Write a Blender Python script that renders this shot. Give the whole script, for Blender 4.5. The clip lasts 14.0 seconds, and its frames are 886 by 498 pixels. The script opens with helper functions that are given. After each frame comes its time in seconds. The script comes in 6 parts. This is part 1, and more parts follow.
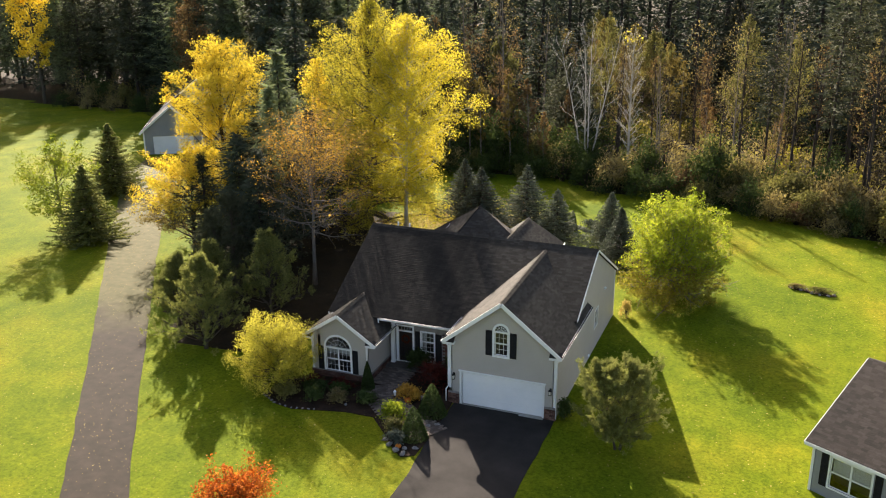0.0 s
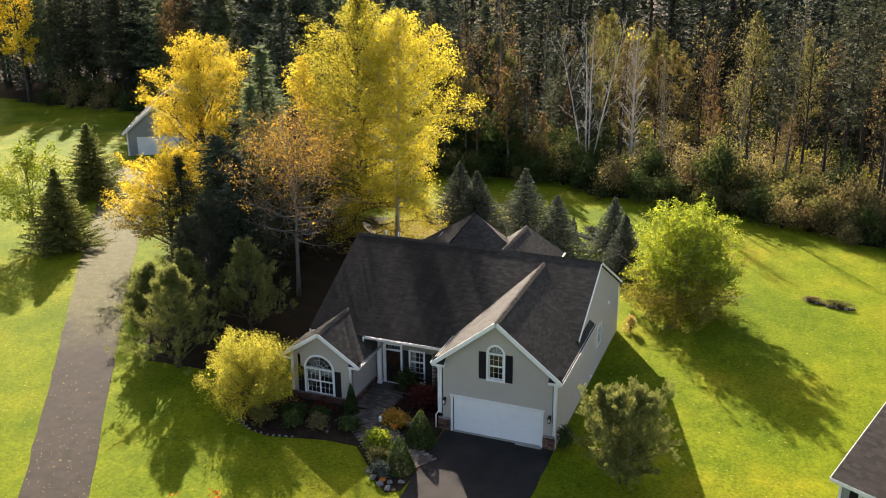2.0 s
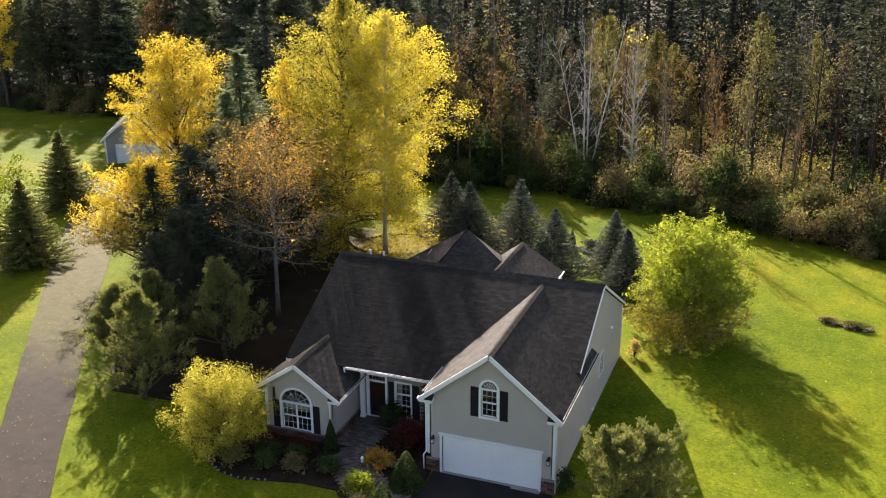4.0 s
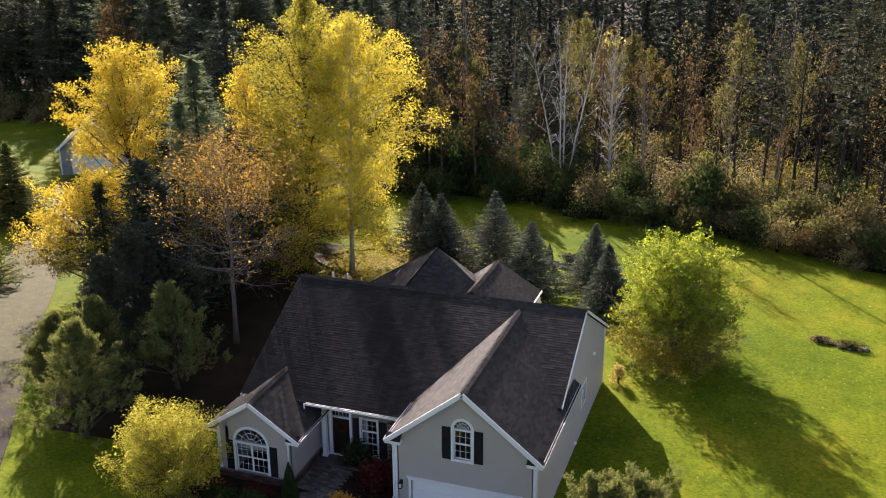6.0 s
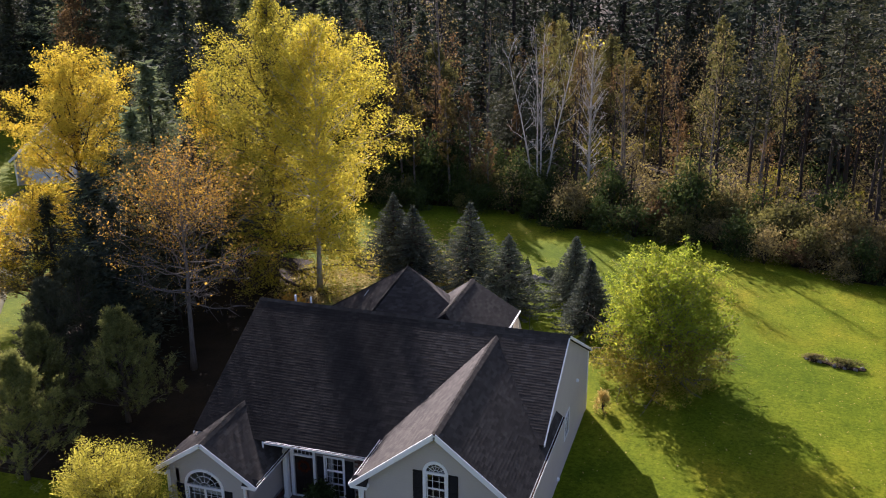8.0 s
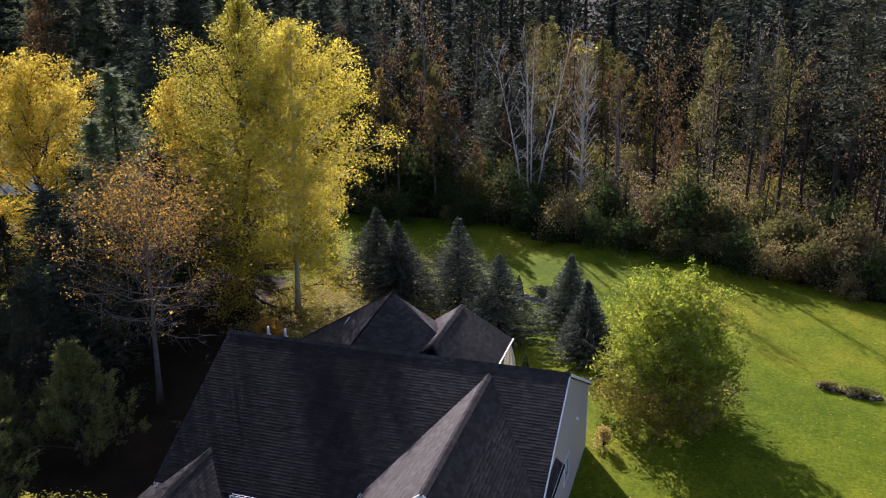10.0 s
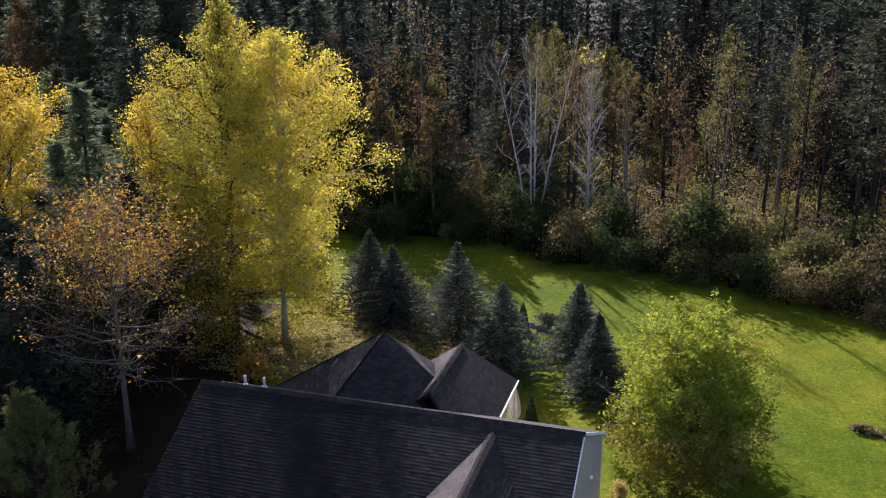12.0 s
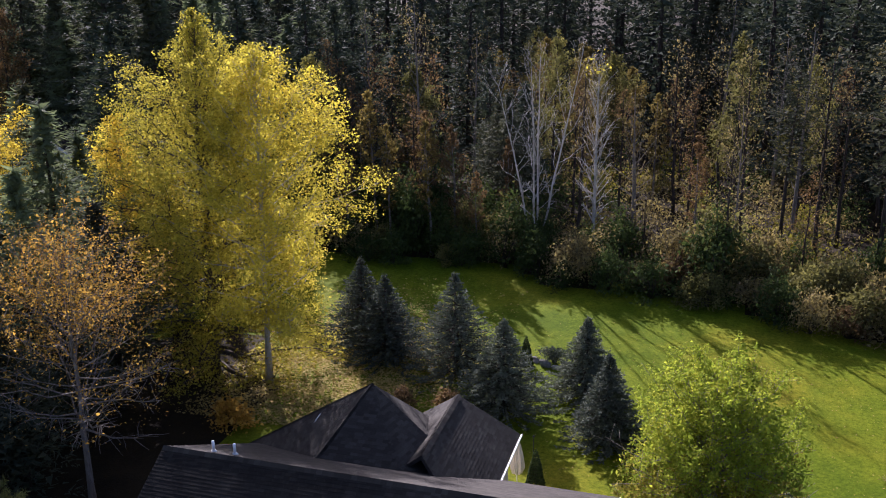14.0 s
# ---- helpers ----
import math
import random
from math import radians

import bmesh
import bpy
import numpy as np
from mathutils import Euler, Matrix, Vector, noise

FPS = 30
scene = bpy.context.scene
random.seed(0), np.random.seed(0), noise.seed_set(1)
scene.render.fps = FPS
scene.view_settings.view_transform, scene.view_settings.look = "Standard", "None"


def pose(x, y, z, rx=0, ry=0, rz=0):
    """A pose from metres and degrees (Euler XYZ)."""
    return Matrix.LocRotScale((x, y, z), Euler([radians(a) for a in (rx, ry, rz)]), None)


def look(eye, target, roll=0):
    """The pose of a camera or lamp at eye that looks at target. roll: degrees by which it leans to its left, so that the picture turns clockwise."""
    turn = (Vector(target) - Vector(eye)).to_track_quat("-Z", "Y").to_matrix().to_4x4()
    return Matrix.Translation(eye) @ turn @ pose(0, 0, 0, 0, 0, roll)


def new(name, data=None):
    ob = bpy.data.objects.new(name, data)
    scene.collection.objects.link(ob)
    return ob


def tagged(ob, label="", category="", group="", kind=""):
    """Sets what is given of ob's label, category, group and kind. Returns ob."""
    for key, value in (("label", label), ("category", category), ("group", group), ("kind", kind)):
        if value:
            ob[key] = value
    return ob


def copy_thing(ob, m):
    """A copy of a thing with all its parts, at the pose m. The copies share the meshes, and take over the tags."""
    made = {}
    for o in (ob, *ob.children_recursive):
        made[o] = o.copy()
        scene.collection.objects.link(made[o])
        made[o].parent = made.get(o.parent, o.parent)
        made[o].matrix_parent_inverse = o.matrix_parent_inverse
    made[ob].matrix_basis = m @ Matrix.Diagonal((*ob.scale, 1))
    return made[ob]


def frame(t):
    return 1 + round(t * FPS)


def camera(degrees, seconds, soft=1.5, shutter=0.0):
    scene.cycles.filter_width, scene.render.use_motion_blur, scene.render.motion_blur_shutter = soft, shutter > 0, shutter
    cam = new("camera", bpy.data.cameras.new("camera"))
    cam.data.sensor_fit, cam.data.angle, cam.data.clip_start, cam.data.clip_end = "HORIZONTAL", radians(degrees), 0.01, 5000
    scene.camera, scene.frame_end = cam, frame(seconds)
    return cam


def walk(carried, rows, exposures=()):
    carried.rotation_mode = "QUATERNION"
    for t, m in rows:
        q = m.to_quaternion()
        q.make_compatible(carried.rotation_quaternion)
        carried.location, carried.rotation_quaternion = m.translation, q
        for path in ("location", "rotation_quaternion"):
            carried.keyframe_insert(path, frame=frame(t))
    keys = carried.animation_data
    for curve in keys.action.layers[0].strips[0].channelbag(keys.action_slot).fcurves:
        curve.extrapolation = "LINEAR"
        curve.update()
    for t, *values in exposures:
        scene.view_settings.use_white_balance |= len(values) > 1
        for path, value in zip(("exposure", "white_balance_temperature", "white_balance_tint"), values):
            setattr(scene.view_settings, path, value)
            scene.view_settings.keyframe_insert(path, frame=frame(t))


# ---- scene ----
cam = camera(48.0, 14.0, 1.05)
PATH = [
    (0, (0.904, -1.926, 27.204), (0.228, -0.174, 26.516), -0.5),
    (0.5, (0.626, -0.898, 26.918), (-0.05, 0.854, 26.23), -0.5),
    (1, (0.304, 0.164, 26.696), (-0.37, 1.917, 26.009), -0.5),
    (1.5, (0.053, 1.274, 26.527), (-0.622, 3.026, 25.837), -0.5),
    (2, (-0.263, 2.414, 26.347), (-0.937, 4.166, 25.657), -0.4),
    (2.5, (-0.686, 3.623, 26.133), (-1.358, 5.376, 25.445), -0.4),
    (3, (-1.032, 4.765, 25.939), (-1.703, 6.52, 25.253), -0.4),
    (5.5, (-2.489, 9.852, 25.305), (-3.124, 11.621, 24.623), -0.4),
    (6, (-2.786, 10.859, 25.155), (-3.404, 12.636, 24.475), -0.4),
    (6.5, (-3.085, 11.782, 25.069), (-3.685, 13.565, 24.389), -0.3),
    (7, (-3.338, 12.664, 24.899), (-3.926, 14.452, 24.222), -0.3),
    (7.5, (-3.533, 13.524, 24.799), (-4.114, 15.314, 24.123), -0.4),
    (8, (-3.753, 14.458, 24.713), (-4.326, 16.251, 24.037), -0.4),
    (10.5, (-5.425, 19.497, 24.335), (-5.968, 21.3, 23.662), -0.3),
    (11, (-5.749, 20.671, 24.276), (-6.293, 22.475, 23.604), -0.3),
    (11.5, (-6.072, 21.941, 24.186), (-6.618, 23.744, 23.515), -0.4),
    (12, (-6.348, 23.0, 24.146), (-6.893, 24.804, 23.478), -0.5),
    (12.5, (-6.495, 24.128, 24.225), (-7.044, 25.93, 23.555), -0.6),
    (13, (-6.707, 25.24, 24.219), (-7.257, 27.042, 23.55), -0.7),
    (13.5, (-6.908, 26.401, 24.192), (-7.462, 28.204, 23.526), -0.8),
    (14, (-7.367, 27.579, 24.192), (-7.917, 29.383, 23.526), -0.8),
]
walk(cam, [(t, look(eye, target, roll)) for t, eye, target, roll in PATH],
     [(0, 2.03, 6900, 16), (3, 2.01, 6750, 18), (6.5, 1.70, 6200, 28), (8, 1.47, 5900, 31), (11, 1.25, 5550, 32), (14, 1.27, 5550, 32)])

# ---- light ----
SUN_ELEV, SUN_FROM = radians(25.3), Vector((-0.548, 0.836, 0.0))
world = bpy.data.worlds.new("world")
scene.world = world
world.use_nodes = True
wn = world.node_tree.nodes
sky = wn.new("ShaderNodeTexSky")
sky.sky_type, sky.sun_disc = "NISHITA", False
sky.sun_elevation, sky.sun_rotation = SUN_ELEV, math.atan2(SUN_FROM.x, SUN_FROM.y)
sky.air_density, sky.dust_density, sky.ozone_density = 1.0, 2.5, 0.7
wn["Background"].inputs["Strength"].default_value = 0.067
world.node_tree.links.new(sky.outputs["Color"], wn["Background"].inputs["Color"])
sun = new("sun", bpy.data.lights.new("sun", "SUN"))
sun.data.energy, sun.data.angle, sun.data.color = 5.0, radians(0.53), (1.0, 0.93, 0.80)
to_sun = SUN_FROM.normalized() * math.cos(SUN_ELEV) + Vector((0, 0, math.sin(SUN_ELEV)))
sun.matrix_world = look(to_sun * 200, (0, 0, 0))


# ---- materials ----
def node_mat(name):
    m = bpy.data.materials.new(name)
    m.use_nodes = True
    return m, m.node_tree.nodes, m.node_tree.links, m.node_tree.nodes["Principled BSDF"]


def ramp_of(nodes, stops):
    r = nodes.new("ShaderNodeValToRGB")
    e = r.color_ramp.elements
    while len(e) < len(stops):
        e.new(0.5)
    for el, (p, c) in zip(e, stops):
        el.position, el.color = p, (*c, 1)
    return r


def noise_of(nodes, links, scale, detail=4.0, coord="Object", rough=0.6, stretch=None):
    tc = nodes.new("ShaderNodeTexCoord")
    n = nodes.new("ShaderNodeTexNoise")
    n.inputs["Scale"].default_value, n.inputs["Detail"].default_value, n.inputs["Roughness"].default_value = scale, detail, rough
    if stretch:
        mp = nodes.new("ShaderNodeMapping")
        mp.inputs["Scale"].default_value = stretch
        links.new(tc.outputs[coord], mp.inputs["Vector"])
        links.new(mp.outputs["Vector"], n.inputs["Vector"])
    else:
        links.new(tc.outputs[coord], n.inputs["Vector"])
    return n


def mix_col(nodes, links, fac, a, b, mode="MIX"):
    m = nodes.new("ShaderNodeMix")
    m.data_type, m.blend_type = "RGBA", mode
    for key, v in ((0, fac), (6, a), (7, b)):
        if hasattr(v, "links"):
            links.new(v, m.inputs[key])
        else:
            m.inputs[key].default_value = v if key == 0 else (*v, 1)
    return m.outputs[2]


def surface(name, a, b, scale=3.0, fine=60.0, rough=0.8, bump=0.2, metal=0.0, stretch=None, depth=0.01, spec=0.08, grain=0.25):
    """Two-scale variation between the colours a and b, with a fine relief."""
    m, n, l, p = node_mat(name)
    big = noise_of(n, l, scale, 5, stretch=stretch)
    small = noise_of(n, l, fine, 3, stretch=stretch)
    r1 = ramp_of(n, [(0.3, a), (0.7, b)])
    l.new(big.outputs["Fac"], r1.inputs["Fac"])
    r2 = ramp_of(n, [(0.2, (1 - grain,) * 3), (0.8, (1 + grain * 0.7,) * 3)])
    l.new(small.outputs["Fac"], r2.inputs["Fac"])
    l.new(mix_col(n, l, 1.0, r1.outputs["Color"], r2.outputs["Color"], "MULTIPLY"), p.inputs["Base Color"])
    p.inputs["Roughness"].default_value, p.inputs["Metallic"].default_value = rough, metal
    p.inputs["Specular IOR Level"].default_value = spec
    bp = n.new("ShaderNodeBump")
    bp.inputs["Strength"].default_value, bp.inputs["Distance"].default_value = bump, depth
    l.new(small.outputs["Fac"], bp.inputs["Height"])
    l.new(bp.outputs["Normal"], p.inputs["Normal"])
    return m


def island_mat(name, stops, rough=0.85, per_object=False, bump=0.0):
    """A colour for each joined piece, out of a ramp, with grain."""
    m, n, l, p = node_mat(name)
    if per_object:
        src = n.new("ShaderNodeObjectInfo").outputs["Random"]
    else:
        src = n.new("ShaderNodeNewGeometry").outputs["Random Per Island"]
    r = ramp_of(n, stops)
    l.new(src, r.inputs["Fac"])
    small = noise_of(n, l, 40, 4)
    big = noise_of(n, l, 0.5, 4)
    r2 = ramp_of(n, [(0.25, (0.65, 0.65, 0.65)), (0.75, (1.25, 1.25, 1.25))])
    l.new(small.outputs["Fac"], r2.inputs["Fac"])
    r3 = ramp_of(n, [(0.3, (0.78, 0.78, 0.78)), (0.7, (1.2, 1.18, 1.15))])
    l.new(big.outputs["Fac"], r3.inputs["Fac"])
    c = mix_col(n, l, 1.0, r.outputs["Color"], r2.outputs["Color"], "MULTIPLY")
    l.new(mix_col(n, l, 1.0, c, r3.outputs["Color"], "MULTIPLY"), p.inputs["Base Color"])
    p.inputs["Roughness"].default_value = rough
    p.inputs["Specular IOR Level"].default_value = 0.2
    if bump:
        bp = n.new("ShaderNodeBump")
        bp.inputs["Strength"].default_value, bp.inputs["Distance"].default_value = bump, 0.01
        l.new(small.outputs["Fac"], bp.inputs["Height"])
        l.new(bp.outputs["Normal"], p.inputs["Normal"])
    return m


def leaf_mat(name, stops, trans=0.45, tint=1.25, patch=0.35):
    """Leaves: a colour per leaf, patches over the crown, and light through the blade."""
    m, n, l, p = node_mat(name)
    g = n.new("ShaderNodeNewGeometry")
    info = n.new("ShaderNodeObjectInfo")
    big = noise_of(n, l, patch, 3)
    add = n.new("ShaderNodeMath")
    add.operation = "MULTIPLY_ADD"
    l.new(big.outputs["Fac"], add.inputs[0])
    add.inputs[1].default_value = 1.1
    sub = n.new("ShaderNodeMath")
    sub.operation = "MULTIPLY_ADD"
    l.new(g.outputs["Random Per Island"], sub.inputs[0])
    sub.inputs[1].default_value, sub.inputs[2].default_value = 0.5, -0.3
    l.new(sub.outputs[0], add.inputs[2])
    r = ramp_of(n, stops)
    l.new(add.outputs[0], r.inputs["Fac"])
    val = ramp_of(n, [(0.0, (0.72, 0.74, 0.78)), (1.0, (1.2, 1.18, 1.12))])
    l.new(info.outputs["Random"], val.inputs["Fac"])
    c = mix_col(n, l, 1.0, r.outputs["Color"], val.outputs["Color"], "MULTIPLY")
    l.new(c, p.inputs["Base Color"])
    p.inputs["Roughness"].default_value = 0.85
    p.inputs["Specular IOR Level"].default_value = 0.06
    t = n.new("ShaderNodeBsdfTranslucent")
    l.new(mix_col(n, l, 1.0, c, (tint, tint, tint * 0.8), "MULTIPLY"), t.inputs["Color"])
    mx = n.new("ShaderNodeMixShader")
    mx.inputs[0].default_value = trans
    l.new(p.outputs[0], mx.inputs[1])
    l.new(t.outputs[0], mx.inputs[2])
    l.new(mx.outputs[0], n["Material Output"].inputs["Surface"])
    return m


def grass_material():
    m, n, l, p = node_mat("grass")
    wide = noise_of(n, l, 0.085, 5)
    mid = noise_of(n, l, 0.55, 5)
    stripe = noise_of(n, l, 0.8, 3, stretch=(1.5, 0.5, 1.0))
    fine = noise_of(n, l, 5.0, 9, rough=0.85)
    r1 = ramp_of(n, [(0.30, (0.060, 0.100, 0.006)), (0.50, (0.104, 0.140, 0.008)), (0.62, (0.148, 0.162, 0.011)), (0.76, (0.180, 0.150, 0.018))])
    l.new(wide.outputs["Fac"], r1.inputs["Fac"])
    r2 = ramp_of(n, [(0.3, (0.80, 0.86, 0.8)), (0.68, (1.20, 1.12, 1.15))])
    l.new(mid.outputs["Fac"], r2.inputs["Fac"])
    r4 = ramp_of(n, [(0.35, (0.9, 0.93, 0.9)), (0.65, (1.1, 1.06, 1.0))])
    l.new(stripe.outputs["Fac"], r4.inputs["Fac"])
    r3 = ramp_of(n, [(0.33, (0.36, 0.44, 0.40)), (0.67, (1.7, 1.55, 1.45))])
    l.new(fine.outputs["Fac"], r3.inputs["Fac"])
    c = mix_col(n, l, 1.0, r1.outputs["Color"], r2.outputs["Color"], "MULTIPLY")
    c = mix_col(n, l, 1.0, c, r4.outputs["Color"], "MULTIPLY")
    c = mix_col(n, l, 1.0, c, r3.outputs["Color"], "MULTIPLY")
    l.new(c, p.inputs["Base Color"])
    p.inputs["Roughness"].default_value = 0.8
    p.inputs["Specular IOR Level"].default_value = 0.02
    p.inputs["Specular Tint"].default_value = (0.78, 0.95, 0.20, 1)
    bp = n.new("ShaderNodeBump")
    bp.inputs["Strength"].default_value, bp.inputs["Distance"].default_value = 0.7, 0.06
    l.new(fine.outputs["Fac"], bp.inputs["Height"])
    l.new(bp.outputs["Normal"], p.inputs["Normal"])
    t = n.new("ShaderNodeBsdfTranslucent")
    l.new(c, t.inputs["Color"])
    mx = n.new("ShaderNodeMixShader")
    mx.inputs[0].default_value = 0.05
    l.new(p.outputs[0], mx.inputs[1])
    l.new(t.outputs[0], mx.inputs[2])
    l.new(mx.outputs[0], n["Material Output"].inputs["Surface"])
    return m


GRASS = grass_material()
SOIL = surface("forest_floor", (0.016, 0.012, 0.007), (0.036, 0.026, 0.013), 0.4, 9, 0.95, 0.6, depth=0.05)
MULCH = surface("mulch", (0.018, 0.012, 0.008), (0.045, 0.028, 0.018), 1.5, 40, 0.95, 0.6, depth=0.03)
def road_material():
    """The long driveway: dark asphalt that gives way to a worn, mossy tan stretch further on."""
    m, n, l, p = node_mat("long_driveway_asphalt")
    geo = n.new("ShaderNodeNewGeometry")
    sep = n.new("ShaderNodeSeparateXYZ")
    l.new(geo.outputs["Position"], sep.inputs[0])
    big, mid, fine = noise_of(n, l, 0.45, 5), noise_of(n, l, 1.7, 4), noise_of(n, l, 28, 3)
    along = n.new("ShaderNodeMapRange")
    along.inputs["From Min"].default_value, along.inputs["From Max"].default_value = 43.0, 58.0
    l.new(sep.outputs["Y"], along.inputs["Value"])
    blot = n.new("ShaderNodeMath")
    blot.operation = "MULTIPLY_ADD"
    l.new(big.outputs["Fac"], blot.inputs[0])
    blot.inputs[1].default_value = 0.5
    l.new(along.outputs[0], blot.inputs[2])
    worn = ramp_of(n, [(0.42, (0, 0, 0)), (0.85, (1, 1, 1))])
    l.new(blot.outputs[0], worn.inputs["Fac"])
    dark = ramp_of(n, [(0.3, (0.019, 0.0150, 0.0115)), (0.7, (0.038, 0.030, 0.023))])
    l.new(mid.outputs["Fac"], dark.inputs["Fac"])
    tan = ramp_of(n, [(0.3, (0.052, 0.052, 0.018)), (0.7, (0.100, 0.090, 0.042))])
    l.new(mid.outputs["Fac"], tan.inputs["Fac"])
    c = mix_col(n, l, worn.outputs["Color"], dark.outputs["Color"], tan.outputs["Color"])
    g = ramp_of(n, [(0.2, (0.72, 0.72, 0.72)), (0.8, (1.25, 1.25, 1.25))])
    l.new(fine.outputs["Fac"], g.inputs["Fac"])
    l.new(mix_col(n, l, 1.0, c, g.outputs["Color"], "MULTIPLY"), p.inputs["Base Color"])
    p.inputs["Roughness"].default_value, p.inputs["Specular IOR Level"].default_value = 0.9, 0.1
    bp = n.new("ShaderNodeBump")
    bp.inputs["Strength"].default_value, bp.inputs["Distance"].default_value = 0.3, 0.01
    l.new(fine.outputs["Fac"], bp.inputs["Height"])
    l.new(bp.outputs["Normal"], p.inputs["Normal"])
    return m


ROAD = road_material()
SEALED = surface("sealed_asphalt", (0.020, 0.018, 0.0165), (0.040, 0.036, 0.033), 0.5, 45, 0.85, 0.25, spec=0.06)
SHINGLE = island_mat("shingle", [(0.0, (0.030, 0.0258, 0.0208)), (0.5, (0.041, 0.036, 0.0295)), (1.0, (0.058, 0.052, 0.043))], 0.9, bump=0.3)
def stained_shingle():
    """The main roof's shingles, with the trees' shade painted as dark streaks down its western part."""
    m = SHINGLE.copy()
    m.name = "stained_shingle"
    n, l = m.node_tree.nodes, m.node_tree.links
    p = n["Principled BSDF"]
    src = p.inputs["Base Color"].links[0].from_socket
    geo = n.new("ShaderNodeNewGeometry")
    sep = n.new("ShaderNodeSeparateXYZ")
    l.new(geo.outputs["Position"], sep.inputs[0])
    streak = noise_of(n, l, 1.0, 4, stretch=(1.5, 0.10, 0.10))
    part_of = n.new("ShaderNodeMapRange")
    part_of.inputs["From Min"].default_value, part_of.inputs["From Max"].default_value = -18.5, -12.5
    l.new(sep.outputs["X"], part_of.inputs["Value"])
    add = n.new("ShaderNodeMath")
    add.operation = "MULTIPLY_ADD"
    l.new(streak.outputs["Fac"], add.inputs[0])
    add.inputs[1].default_value = 0.9
    l.new(part_of.outputs[0], add.inputs[2])
    r = ramp_of(n, [(0.45, (0.30, 0.30, 0.31)), (1.0, (1.0, 1.0, 1.0))])
    l.new(add.outputs[0], r.inputs["Fac"])
    l.new(mix_col(n, l, 1.0, src, r.outputs["Color"], "MULTIPLY"), p.inputs["Base Color"])
    return m


SHINGLE_TREE_SHADE = stained_shingle()
SHINGLE_PIECE = island_mat("shingle_piece", [(0.0, (0.030, 0.0258, 0.0208)), (0.5, (0.041, 0.036, 0.0295)), (1.0, (0.058, 0.052, 0.043))], 0.9, True, 0.3)
SHINGLE_RED = island_mat("brown_shingle", [(0.0, (0.024, 0.0195, 0.0165)), (0.5, (0.036, 0.029, 0.025)), (1.0, (0.052, 0.043, 0.037))], 0.9, bump=0.3)
FELT = surface("roof_deck", (0.03, 0.026, 0.023), (0.05, 0.044, 0.04), 2, 50, 0.95)
TRIM = surface("white_trim", (0.74, 0.74, 0.73), (0.82, 0.82, 0.81), 1.2, 20, 0.45, 0.02, spec=0.3, grain=0.03)
DOOR_WHITE = surface("white_door", (0.76, 0.77, 0.78), (0.83, 0.83, 0.83), 0.9, 25, 0.45, 0.02, spec=0.25, grain=0.03)
SHUTTER = surface("black_shutter", (0.008, 0.008, 0.009), (0.015, 0.014, 0.014), 3, 60, 0.6, 0.1, spec=0.15)
BLACK_METAL = surface("black_metal", (0.010, 0.010, 0.010), (0.03, 0.028, 0.025), 4, 60, 0.45, 0.1, 0.6, spec=0.4)
BRICK = island_mat("brick", [(0.0, (0.07, 0.035, 0.028)), (0.5, (0.13, 0.065, 0.05)), (1.0, (0.20, 0.115, 0.09))], 0.9, True, 0.4)
MORTAR = surface("mortar", (0.20, 0.18, 0.165), (0.28, 0.26, 0.24), 4, 70, 0.95)
CONCRETE = surface("concrete", (0.26, 0.25, 0.23), (0.36, 0.345, 0.32), 1.2, 50, 0.9)
FLAGSTONE = surface("flagstone", (0.075, 0.066, 0.058), (0.13, 0.115, 0.10), 1.4, 40, 0.9, 0.3)
PAVER = island_mat("paver", [(0.0, (0.085, 0.066, 0.055)), (0.5, (0.13, 0.104, 0.088)), (1.0, (0.20, 0.158, 0.128))], 0.9, True, 0.3)
ROCK = surface("rock", (0.14, 0.13, 0.12), (0.30, 0.285, 0.27), 3, 30, 0.9, 0.5, depth=0.03)
BARK = surface("bark", (0.055, 0.044, 0.034), (0.13, 0.11, 0.088), 3, 22, 0.95, 0.7, stretch=(4, 4, 0.6), depth=0.03)
BARK_DARK = surface("dark_bark", (0.032, 0.026, 0.022), (0.080, 0.066, 0.056), 3, 22, 0.95, 0.7, stretch=(4, 4, 0.6), depth=0.03)
BARK_GREY = surface("grey_bark", (0.11, 0.095, 0.082), (0.22, 0.198, 0.175), 3, 22, 0.95, 0.6, stretch=(4, 4, 0.8), depth=0.02)
BARK_PALE = surface("pale_bark", (0.32, 0.30, 0.27), (0.50, 0.475, 0.44), 3, 22, 0.9, 0.5, stretch=(4, 4, 1.2), depth=0.02)


def siding_material(name, a, b):
    m, n, l, p = node_mat(name)
    big = noise_of(n, l, 0.7, 4)
    r = ramp_of(n, [(0.3, a), (0.7, b)])
    l.new(big.outputs["Fac"], r.inputs["Fac"])
    l.new(r.outputs["Color"], p.inputs["Base Color"])
    p.inputs["Roughness"].default_value = 0.55
    tc = n.new("ShaderNodeTexCoord")
    w = n.new("ShaderNodeTexWave")
    w.wave_type, w.bands_direction, w.wave_profile = "BANDS", "Z", "SAW"
    w.inputs["Scale"].default_value = 0.314 / 0.11
    l.new(tc.outputs["Object"], w.inputs["Vector"])
    bp = n.new("ShaderNodeBump")
    bp.inputs["Strength"].default_value, bp.inputs["Distance"].default_value = 0.8, 0.012
    bp.invert = True
    l.new(w.outputs["Fac"], bp.inputs["Height"])
    l.new(bp.outputs["Normal"], p.inputs["Normal"])
    return m


